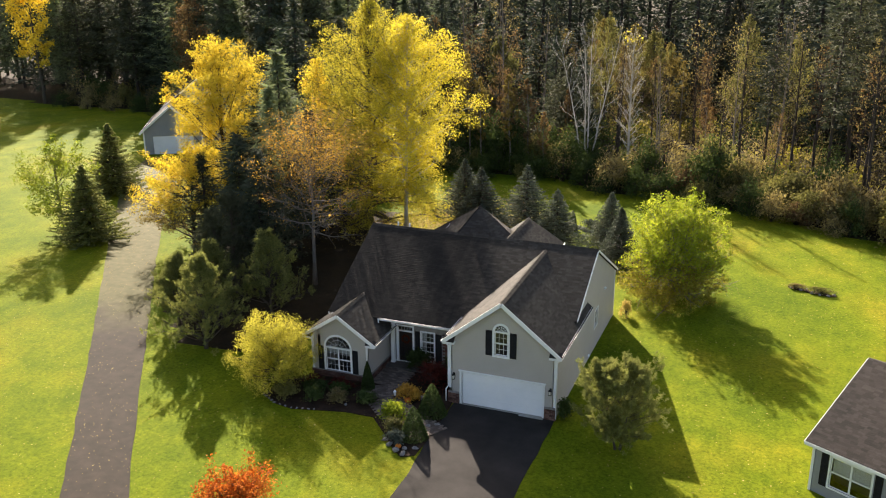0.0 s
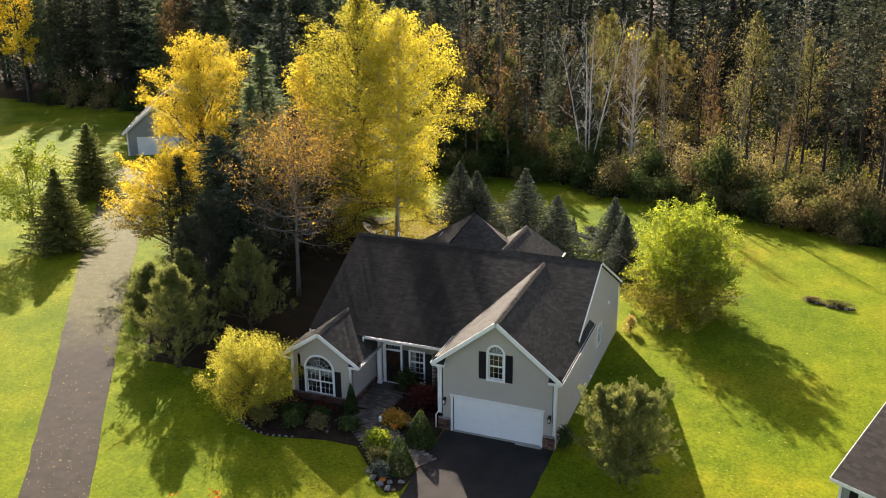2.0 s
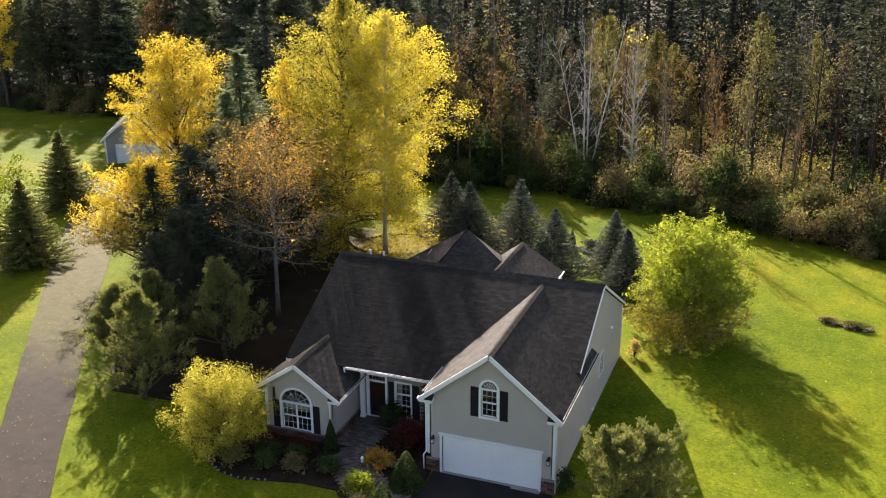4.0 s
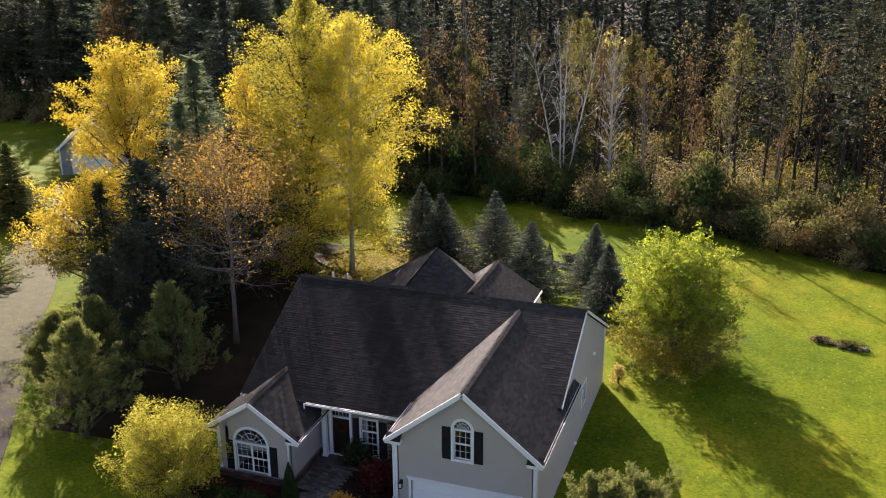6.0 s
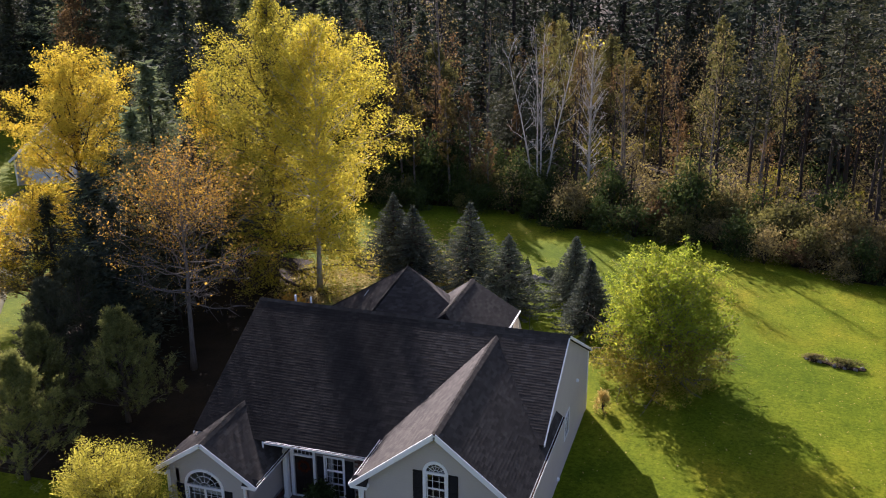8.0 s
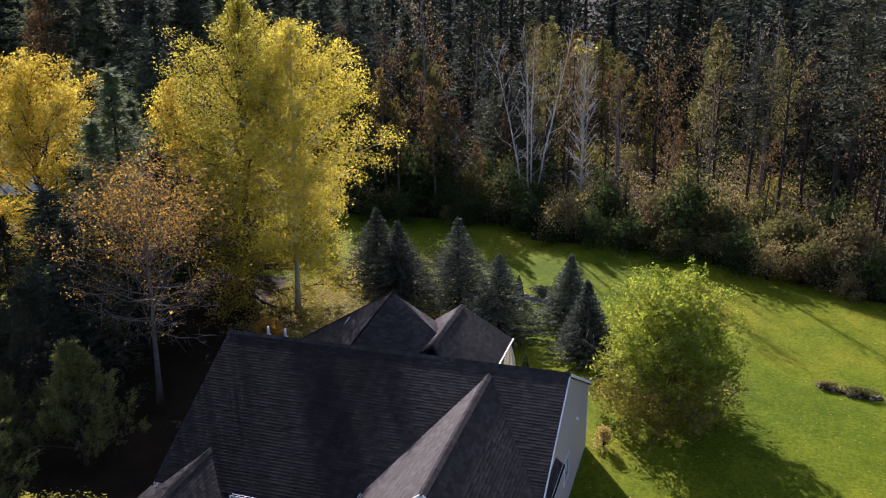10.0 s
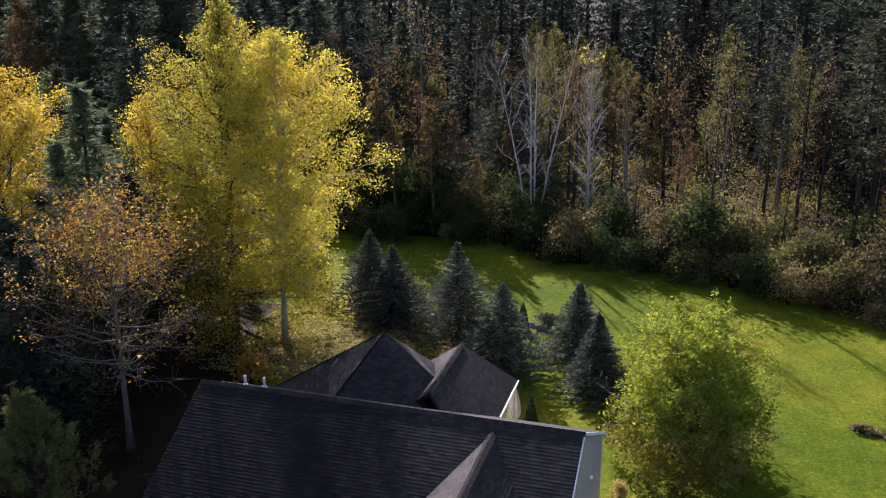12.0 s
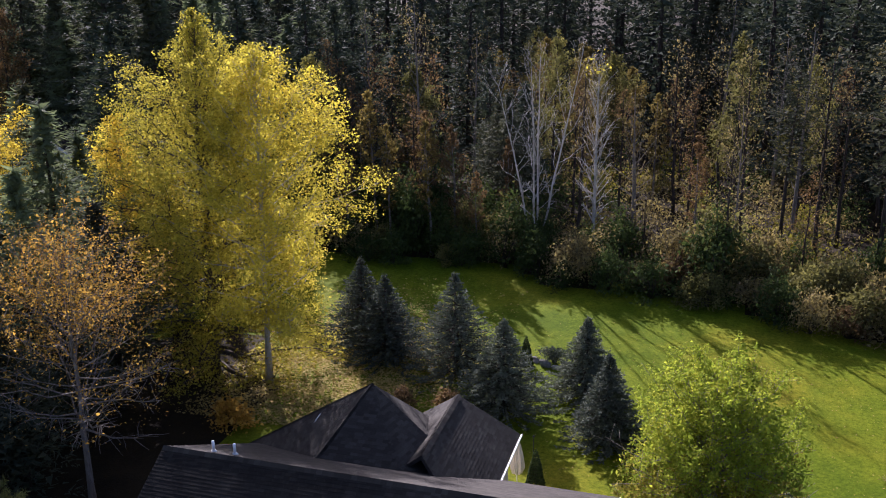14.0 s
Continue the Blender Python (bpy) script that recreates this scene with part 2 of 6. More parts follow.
SIDING = siding_material("beige_siding", (0.405, 0.368, 0.328), (0.445, 0.405, 0.362))
SIDING_GREY = siding_material("grey_siding", (0.22, 0.225, 0.24), (0.26, 0.26, 0.272))
WREATH = surface("wreath", (0.06, 0.016, 0.010), (0.12, 0.036, 0.016), 9, 60, 0.9, 0.6)
DARK_DOOR = surface("dark_door", (0.010, 0.007, 0.006), (0.02, 0.013, 0.010), 2, 40, 0.4, 0.1, spec=0.4)
CANVAS = surface("canvas", (0.50, 0.45, 0.36), (0.62, 0.57, 0.47), 3, 60, 0.9, 0.2)
CURTAIN = surface("curtain", (0.45, 0.44, 0.41), (0.6, 0.59, 0.56), 3, 60, 0.9, 0.2, stretch=(6, 6, 0.4))
ROOM = surface("room_dark", (0.10, 0.09, 0.08), (0.14, 0.13, 0.12), 2, 30, 0.9)


def glass_material():
    m, n, l, p = node_mat("window_glass")
    p.inputs["Base Color"].default_value = (0.9, 0.93, 0.93, 1)
    p.inputs["Roughness"].default_value, p.inputs["IOR"].default_value = 0.02, 1.45
    p.inputs["Transmission Weight"].default_value = 1.0
    return m


GLASS = glass_material()
LAMP_GLASS = surface("lamp_glass", (0.6, 0.57, 0.5), (0.75, 0.72, 0.66), 5, 60, 0.2, 0.02, spec=0.4)

YELLOW = leaf_mat("yellow_leaves", [(0.0, (0.25, 0.23, 0.03)), (0.35, (0.44, 0.385, 0.045)), (0.7, (0.62, 0.52, 0.07)), (1.0, (0.70, 0.60, 0.12))], 0.44)
GOLD = leaf_mat("gold_leaves", [(0.0, (0.38, 0.28, 0.03)), (0.4, (0.60, 0.46, 0.05)), (0.8, (0.74, 0.55, 0.06)), (1.0, (0.76, 0.62, 0.13))], 0.40)
ORANGE = leaf_mat("orange_leaves", [(0.0, (0.22, 0.12, 0.03)), (0.4, (0.40, 0.235, 0.045)), (0.75, (0.58, 0.36, 0.07)), (1.0, (0.66, 0.48, 0.12))], 0.45)
RED = leaf_mat("red_leaves", [(0.0, (0.26, 0.055, 0.012)), (0.5, (0.48, 0.125, 0.02)), (1.0, (0.60, 0.25, 0.04))], 0.4)
LIME = leaf_mat("lime_leaves", [(0.0, (0.11, 0.155, 0.018)), (0.45, (0.205, 0.26, 0.026)), (0.8, (0.31, 0.32, 0.035)), (1.0, (0.42, 0.37, 0.05))], 0.48)
OLIVE_GOLD = leaf_mat("olive_gold_leaves", [(0.0, (0.14, 0.13, 0.025)), (0.5, (0.27, 0.235, 0.04)), (1.0, (0.42, 0.35, 0.08))], 0.5)
WILLOW = leaf_mat("willow_leaves", [(0.0, (0.20, 0.19, 0.03)), (0.5, (0.44, 0.40, 0.06)), (1.0, (0.63, 0.57, 0.12))], 0.5)
SPRUCE = leaf_mat("spruce_needles", [(0.0, (0.046, 0.058, 0.042)), (0.5, (0.092, 0.108, 0.082)), (1.0, (0.155, 0.172, 0.138))], 0.15, patch=1.5)
PINE = leaf_mat("pine_needles", [(0.0, (0.074, 0.084, 0.028)), (0.5, (0.155, 0.168, 0.055)), (1.0, (0.29, 0.285, 0.098))], 0.34, patch=1.2)
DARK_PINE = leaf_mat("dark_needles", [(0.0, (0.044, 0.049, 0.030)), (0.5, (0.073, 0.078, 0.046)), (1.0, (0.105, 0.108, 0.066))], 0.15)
WOOD_SPRUCE = leaf_mat("wood_spruce_needles", [(0.0, (0.034, 0.044, 0.030)), (0.5, (0.058, 0.072, 0.048)), (1.0, (0.090, 0.104, 0.070))], 0.15)
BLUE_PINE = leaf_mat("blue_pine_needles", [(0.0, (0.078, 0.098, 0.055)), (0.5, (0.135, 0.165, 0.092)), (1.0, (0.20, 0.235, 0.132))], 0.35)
HEDGE = leaf_mat("hedge_leaves", [(0.0, (0.028, 0.045, 0.014)), (0.5, (0.055, 0.080, 0.024)), (1.0, (0.10, 0.125, 0.04))], 0.25)
BRUSH = leaf_mat("brush_leaves", [(0.0, (0.09, 0.075, 0.045)), (0.4, (0.18, 0.145, 0.07)), (0.75, (0.30, 0.24, 0.09)), (1.0, (0.33, 0.255, 0.095))], 0.32)
BRUSH_GREEN = leaf_mat("green_brush_leaves", [(0.0, (0.07, 0.07, 0.030)), (0.5, (0.165, 0.155, 0.052)), (1.0, (0.28, 0.25, 0.075))], 0.34)
BRUSH_RUST = leaf_mat("rust_brush_leaves", [(0.0, (0.07, 0.045, 0.026)), (0.5, (0.165, 0.105, 0.050)), (1.0, (0.26, 0.165, 0.070))], 0.3)
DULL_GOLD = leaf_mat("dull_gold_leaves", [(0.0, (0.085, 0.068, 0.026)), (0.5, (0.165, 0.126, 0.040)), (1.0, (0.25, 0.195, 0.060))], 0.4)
UNDERWOOD = leaf_mat("underwood_leaves", [(0.0, (0.08, 0.08, 0.014)), (0.5, (0.17, 0.155, 0.022)), (1.0, (0.28, 0.24, 0.04))], 0.45)
LITTER = leaf_mat("dry_leaves", [(0.0, (0.22, 0.15, 0.05)), (0.5, (0.42, 0.32, 0.10)), (1.0, (0.58, 0.48, 0.20))], 0.3)
WINE = leaf_mat("wine_leaves", [(0.0, (0.035, 0.010, 0.010)), (0.5, (0.09, 0.022, 0.018)), (1.0, (0.18, 0.05, 0.03))], 0.3)


# ---- building blocks ----
def part(name, data, material, parent=None, label=""):
    ob = new(name, data)
    if material and not data.materials:
        data.materials.append(material)
    ob.parent = parent
    if label:
        tagged(ob, label)
    return ob


def thing(name, label, category, at=(0, 0, 0), group="", kind=""):
    ob = new(name)
    ob.location = at
    return tagged(ob, label, category, group, kind)


def raw_mesh(name, verts, faces):
    me = bpy.data.meshes.new(name)
    me.from_pydata([tuple(v) for v in verts], [], faces)
    me.update()
    return me


def quad_mesh(name, verts):
    """A mesh of loose quads from an array of 4 corners each."""
    verts = np.asarray(verts, dtype=np.float32).reshape(-1, 3)
    n = len(verts) // 4
    me = bpy.data.meshes.new(name)
    me.vertices.add(n * 4)
    me.loops.add(n * 4)
    me.polygons.add(n)
    me.vertices.foreach_set("co", verts.ravel())
    me.loops.foreach_set("vertex_index", np.arange(n * 4, dtype=np.int32))
    me.polygons.foreach_set("loop_start", np.arange(0, n * 4, 4, dtype=np.int32))
    me.polygons.foreach_set("loop_total", np.full(n, 4, dtype=np.int32))
    me.update()
    me.validate()
    return me


def box_parts(boxes):
    """Vertices and faces of boxes (x0, y0, z0, x1, y1, z1)."""
    v, f = [], []
    for x0, y0, z0, x1, y1, z1 in boxes:
        b = len(v)
        v += [(x0, y0, z0), (x1, y0, z0), (x1, y1, z0), (x0, y1, z0), (x0, y0, z1), (x1, y0, z1), (x1, y1, z1), (x0, y1, z1)]
        f += [(b, b + 3, b + 2, b + 1), (b + 4, b + 5, b + 6, b + 7), (b, b + 1, b + 5, b + 4), (b + 1, b + 2, b + 6, b + 5),
              (b + 2, b + 3, b + 7, b + 6), (b + 3, b, b + 4, b + 7)]
    return v, f


def boxes_mesh(name, boxes, bevel=0.0):
    me = raw_mesh(name, *box_parts(boxes))
    if bevel:
        bm = bmesh.new()
        bm.from_mesh(me)
        bmesh.ops.bevel(bm, geom=bm.edges[:], offset=bevel, segments=1, affect="EDGES")
        bm.to_mesh(me)
        bm.free()
    return me


def slab_mesh(name, outline, holes, thick, origin, along, up=(0, 0, 1)):
    """A flat plate with holes: (u, v) outlines in the plane of along and up, its thickness going in behind the face."""
    from mathutils.geometry import tessellate_polygon
    o, a, b = Vector(origin), Vector(along).normalized(), Vector(up).normalized()
    inward = b.cross(a)
    loops = [outline, *holes]
    flat = [Vector((u, v, 0)) for loop in loops for u, v in loop]
    tris = tessellate_polygon([[Vector((u, v, 0)) for u, v in loop] for loop in loops])
    n = len(flat)
    verts = [o + a * p.x + b * p.y for p in flat] + [o + a * p.x + b * p.y + inward * thick for p in flat]
    faces = []
    for i, j, k in tris:
        if (flat[j] - flat[i]).cross(flat[k] - flat[i]).z < 0:
            j, k = k, j
        faces += [(i, j, k), (i + n, k + n, j + n)]
    s = 0
    for loop in loops:
        m = len(loop)
        area = sum(loop[i][0] * loop[(i + 1) % m][1] - loop[(i + 1) % m][0] * loop[i][1] for i in range(m))
        first = loop is outline
        for i in range(m):
            p, q = s + i, s + (i + 1) % m
            if (area > 0) == first:
                faces.append((p, p + n, q + n, q))
            else:
                faces.append((q, q + n, p + n, p))
        s += m
    return raw_mesh(name, verts, faces)


def rect(u0, v0, u1, v1):
    return [(u0, v0), (u1, v0), (u1, v1), (u0, v1)]


def arched(u0, v0, u1, v1, rise, n=14):
    """A rectangle with an arch of that rise above v1."""
    c, r = (u0 + u1) / 2, (u1 - u0) / 2
    return [(u0, v0), (u1, v0)] + [(c + r * math.cos(math.pi * i / n), v1 + rise * math.sin(math.pi * i / n)) for i in range(n + 1)]


def tube_data(paths):
    """Vertices and faces of tapering tubes: (points, radii, sides) each."""
    v, f = [], []
    for pts, radii, sides in paths:
        base = len(v)
        pts = [Vector(p) for p in pts]
        for i, p in enumerate(pts):
            d = (pts[min(i + 1, len(pts) - 1)] - pts[max(i - 1, 0)]).normalized()
            side = d.orthogonal().normalized()
            other = d.cross(side)
            for k in range(sides):
                a = 2 * math.pi * k / sides
                v.append(p + (side * math.cos(a) + other * math.sin(a)) * radii[i])
        for i in range(len(pts) - 1):
            for k in range(sides):
                a, b = base + i * sides + k, base + i * sides + (k + 1) % sides
                f.append((a, b, b + sides, a + sides))
        f.append(tuple(range(base + sides - 1, base - 1, -1)))
        f.append(tuple(range(base + (len(pts) - 1) * sides, base + len(pts) * sides)))
    return v, f


def tube_mesh(name, paths, smooth=True):
    me = raw_mesh(name, *tube_data(paths))
    if smooth:
        me.polygons.foreach_set("use_smooth", [True] * len(me.polygons))
    return me


def soft_step(v, k=3.0):
    return np.logaddexp(0.0, np.asarray(v, dtype=float) / k) * k


def ground_z(x, y):
    x, y = np.asarray(x, dtype=float), np.asarray(y, dtype=float)
    back = soft_step(y - 60) - soft_step(y - 150)
    left = soft_step(-27 - x) - soft_step(-110 - x)
    right = soft_step(x + 6) - soft_step(x - 60)
    return -0.05 * back - 0.03 * left - 0.035 * right


def gz(x, y):
    return float(ground_z(x, y))


# ---- ground ----
def axis_steps(lo, hi, step, far):
    mid = np.arange(lo, hi + 0.01, step)
    out = np.array([8, 20, 45, 90, 180, 400, 900, far])
    return np.concatenate([lo - out[::-1], mid, hi + out])


EDGE_X = [-200, -130, -95, -75, -60, -46, -38, -31, -22, -19, -13, -6, 2, 8, 30, 120]
EDGE_Y = [128, 124, 121, 112, 98, 94, 95, 93.5, 94, 91, 91.3, 89.3, 86, 84, 78, 70]


def inside_woods(x, y):
    """Whether a place lies behind the edge of the woods."""
    return y > np.interp(x, EDGE_X, EDGE_Y)


def build_ground():
    xs, ys = axis_steps(-120, 40, 2.0, 2500), axis_steps(-10, 150, 2.0, 2500)
    gx, gy = np.meshgrid(xs, ys)
    z = ground_z(gx, gy)
    nx, ny = len(xs), len(ys)
    verts = np.stack([gx, gy, z], -1).reshape(-1, 3)
    faces = [(j * nx + i, j * nx + i + 1, (j + 1) * nx + i + 1, (j + 1) * nx + i) for j in range(ny - 1) for i in range(nx - 1)]
    me = raw_mesh("ground", verts, faces)
    me.materials.append(GRASS)
    me.materials.append(SOIL)
    for p in me.polygons:
        x, y, _ = p.center
        p.material_index = int(inside_woods(x, y - 1.8) or ((x + 37) / 7.0) ** 2 + ((y - 64) / 15) ** 2 < 1 or ((x + 33) / 6) ** 2 + ((y - 53) / 8) ** 2 < 1)
        p.use_smooth = True
    ob = new("ground", me)
    return tagged(ob, "mown autumn lawn with yellowed patches running into the woods", "ground", kind="structure")


build_ground()


def ribbon(name, left, right, lift, material, label, category, cuts=10, thick=0.06):
    """A paved strip over the ground between two edges of equal count."""
    v, f = [], []
    n = 0
    for i in range(len(left) - 1):
        for k in range(cuts + (i == len(left) - 2)):
            t = k / cuts
            a = Vector(left[i]).lerp(Vector(left[i + 1]), t)
            b = Vector(right[i]).lerp(Vector(right[i + 1]), t)
            jl, jr = noise.noise((a.x * 0.6, a.y * 0.6, 3)) * 0.16, noise.noise((b.x * 0.6, b.y * 0.6, 9)) * 0.16
            w = (b - a).normalized()
            a, b = a + w * jl, b + w * jr
            row = [a.lerp(b, s / 4) for s in range(5)]
            v += [(p.x, p.y, gz(p.x, p.y) + lift) for p in row]
            v += [(p.x, p.y, gz(p.x, p.y) - thick) for p in (row[0], row[4])]
            n += 1
    for i in range(n - 1):
        b = i * 7
        for s in range(4):
            f.append((b + s, b + s + 1, b + s + 8, b + s + 7))
        f.append((b + 5, b, b + 7, b + 12))
        f.append((b + 4, b + 6, b + 13, b + 11))
    me = raw_mesh(name, v, f)
    ob = part(name, me, material)
    return tagged(ob, label, category, kind="structure")


ribbon("road", [(-26.0, 22.0), (-30.9, 29.4), (-39.8, 42.1), (-45.7, 50.3)], [(-23.0, 23.0), (-27.8, 30.4), (-37.0, 44.0), (-42.6, 52.4)],
       0.03, ROAD, "long dark asphalt driveway with a few fallen leaves", "driveway")
ribbon("road_far", [(-45.65, 50.25), (-50.5, 57.0), (-58.8, 68.6), (-64.8, 77.2), (-70.5, 85.5), (-73.0, 93.0)],
       [(-42.55, 52.35), (-47.2, 59.2), (-54.2, 69.8), (-58.5, 76.5), (-62.0, 84.2), (-65.5, 94.0)],
       0.03, ROAD, "older worn tan stretch of the long driveway", "driveway")
ribbon("driveway_turnout", [(-64.0, 78.6), (-69.6, 81.4)], [(-67.0, 84.0), (-71.0, 86.0)], 0.035, ROAD,
       "worn asphalt turnout beside the long driveway", "driveway", 4)
ribbon("driveway", [(-15.9, 24.0), (-15.9, 34.7), (-16.1, 38.6), (-16.35, 41.0), (-16.35, 44.2)],
       [(-9.6, 24.0), (-10.3, 34.0), (-10.5, 36.7), (-10.55, 40.0), (-10.55, 44.2)], 0.025, SEALED,
       "dark sealed asphalt driveway before the garage", "driveway")


# ---- the house ----
def scan(poly, r):
    """Intervals of a polygon (s, r) along the line at height r."""
    xs = []
    m = len(poly)
    for i in range(m):
        (s0, r0), (s1, r1) = poly[i], poly[(i + 1) % m]
        if (r0 <= r) != (r1 <= r):
            xs.append(s0 + (s1 - s0) * (r - r0) / (r1 - r0))
    xs.sort()
    return list(zip(xs[::2], xs[1::2]))


def shingled(poly3, eave, rng, course=0.14, tab=0.30, lift=0.006):
    """Wedge-shaped tabs in courses over a roof plane. poly3: its corners; eave: (origin, along) of the plane's level line."""
    o, a = Vector(eave[0]), Vector(eave[1]).normalized()
    pts = [Vector(p) for p in poly3]
    nrm = (pts[1] - pts[0]).cross(pts[2] - pts[0]).normalized()
    if nrm.z < 0:
        nrm = -nrm
    up = nrm.cross(a).normalized()
    if up.z < 0:
        up = -up
    flat = [((p - o).dot(a), (p - o).dot(up)) for p in pts]
    r0, r1 = min(p[1] for p in flat), max(p[1] for p in flat)
    boxes = []
    k = 0
    r = r0
    while r < r1 - 0.02:
        top = min(r + course * 1.25, r1)
        mid = min(r + course / 2, r1 - 0.005)
        for s0, s1 in scan(flat, mid):
            s = s0 - rng.random() * tab
            while s < s1:
                w = tab * rng.uniform(0.75, 1.25)
                e0, e1 = max(s, s0), min(s + w - 0.006, s1)
                if e1 - e0 > 0.02:
                    h = lift + rng.random() * 0.003
                    d = rng.uniform(-0.004, 0.003)
                    boxes.append((e0, e1, r + d, top, h))
                s += w
        r += course
        k += 1
    return o, a, up, nrm, boxes


def tab_mesh(name, o, a, up, nrm, boxes):
    v, f = [], []
    for e0, e1, r0, r1, h in boxes:
        b = len(v)
        for s, r, q in ((e0, r0, 0.0), (e1, r0, 0.0), (e0, r0, h), (e1, r0, h), (e0, r1, 0.001), (e1, r1, 0.001)):
            v.append(o + a * s + up * r + nrm * q)
        f += [(b, b + 1, b + 3, b + 2), (b + 2, b + 3, b + 5, b + 4), (b, b + 2, b + 4), (b + 1, b + 5, b + 3)]
    return raw_mesh(name, v, f)


def roof_plane(house, name, poly3, eave, rng, material=None, thick=0.14):
    """The deck of a roof plane, and its shingles as one joined part on it."""
    pts = [Vector(p) for p in poly3]
    o, a, up, nrm, boxes = shingled(poly3, eave, rng)
    flat = [((p - o).dot(a), (p - o).dot(up)) for p in pts]
    deck = part(name, slab_mesh(name, flat, [], thick, o, a, up), FELT, house)
    tagged(part("shingles", tab_mesh("shingles", o, a, up, nrm, boxes), material or SHINGLE, deck), kind="stuff")
    return deck


def bar(name, p, q, w, h, material, parent, up=(0, 0, 1), label=""):
    """A straight board from p to q, w wide sideways and h high."""
    p, q = Vector(p), Vector(q)
    d = (q - p).normalized()
    side = d.cross(Vector(up)).normalized()
    top = side.cross(d)
    v = []
    for c in (p, q):
        for i, j in ((-1, -1), (1, -1), (1, 1), (-1, 1)):
            v.append(c + side * (i * w / 2) + top * (j * h / 2))
    f = [(3, 2, 1, 0), (4, 5, 6, 7), (0, 1, 5, 4), (1, 2, 6, 5), (2, 3, 7, 6), (3, 0, 4, 7)]
    return part(name, raw_mesh(name, v, f), material, parent, label)


def window(house, origin, along, u0, v0, u1, v1, rise=0.0, cols=1, sashes=2, grid=(3, 2), trim=0.09, depth=0.1, name="window"):
    """A window in a wall opening: casing, sashes, muntins and panes. Returns the hole for the wall."""
    out = arched(u0 - trim, v0 - trim, u1 + trim, v1, rise + trim) if rise else rect(u0 - trim, v0 - trim, u1 + trim, v1 + trim)
    hole = arched(u0, v0, u1, v1, rise) if rise else rect(u0, v0, u1, v1)
    a = Vector(along).normalized()
    inward = Vector((0, 0, 1)).cross(a)
    o = Vector(origin)
    frame_ob = part(name, slab_mesh(name, out, [hole], 0.05, o - inward * 0.03, a), TRIM, house, "white casing")
    bars = []

    def stick(c0, c1, r0, r1, q0, q1):
        bars.append((c0, c1, r0, r1, q0, q1))
    n = grid[0]
    wcol = (u1 - u0) / cols
    for c in range(cols):
        x0, x1 = u0 + c * wcol, u0 + (c + 1) * wcol
        for s in range(sashes):
            y0, y1 = v0 + (v1 - v0) * s / sashes, v0 + (v1 - v0) * (s + 1) / sashes
            q = 0.03 if s else 0.055
            for r in ((x0, x0 + 0.045, y0, y1), (x1 - 0.045, x1, y0, y1), (x0, x1, y0, y0 + 0.045), (x0, x1, y1 - 0.045, y1)):
                stick(*r, q, q + 0.035)
            for k in range(1, n):
                x = x0 + (x1 - x0) * k / n
                stick(x - 0.009, x + 0.009, y0, y1, q + 0.008, q + 0.022)
            for k in range(1, grid[1]):
                y = y0 + (y1 - y0) * k / grid[1]
                stick(x0, x1, y - 0.009, y + 0.009, q + 0.008, q + 0.022)
            pane = slab_mesh("pane", rect(x0 + 0.03, y0 + 0.03, x1 - 0.03, y1 - 0.03), [], 0.006, o + inward * (q + 0.012), a)
            ob = part("pane", pane, GLASS, frame_ob)
            ob.visible_shadow = False
    v, f = [], []
    for c0, c1, r0, r1, q0, q1 in bars:
        b = len(v)
        for q in (q0, q1):
            for u, w in ((c0, r0), (c1, r0), (c1, r1), (c0, r1)):
                v.append(o + a * u + Vector((0, 0, w)) + inward * q)
        f += [(b, b + 1, b + 2, b + 3), (b + 7, b + 6, b + 5, b + 4), (b + 1, b, b + 4, b + 5), (b + 2, b + 1, b + 5, b + 6),
              (b + 3, b + 2, b + 6, b + 7), (b, b + 3, b + 7, b + 4)]
    part("sash", raw_mesh("sash", v, f), TRIM, frame_ob)
    if rise:
        cu, r = (u0 + u1) / 2, (u1 - u0) / 2
        spokes = []
        for k in range(1, 6):
            an = math.pi * k / 6
            spokes.append(([o + a * (cu + r * 0.28 * math.cos(an)) + Vector((0, 0, v1 + rise * 0.28 * math.sin(an))) + inward * 0.05,
                            o + a * (cu + r * math.cos(an)) + Vector((0, 0, v1 + rise * math.sin(an))) + inward * 0.05], [0.012, 0.012], 4))
        for ring in (0.28, 0.66):
            spokes.append(([o + a * (cu + r * ring * math.cos(math.pi * k / 12)) + Vector((0, 0, v1 + rise * ring * math.sin(math.pi * k / 12))) + inward * 0.05
                            for k in range(13)], [0.012] * 13, 4))
        part("fan_muntin", tube_mesh("fan_muntin", spokes, False), TRIM, frame_ob)
        bar("transom", o + a * u0 + Vector((0, 0, v1)) - inward * 0.005, o + a * u1 + Vector((0, 0, v1)) - inward * 0.005, 0.07, 0.09, TRIM, frame_ob)
        pane = slab_mesh("pane", arched(u0 + 0.02, v1 - 0.005, u1 - 0.02, v1, rise - 0.02), [], 0.006, o + inward * 0.055, a)
        part("pane", pane, GLASS, frame_ob).visible_shadow = False
    return hole


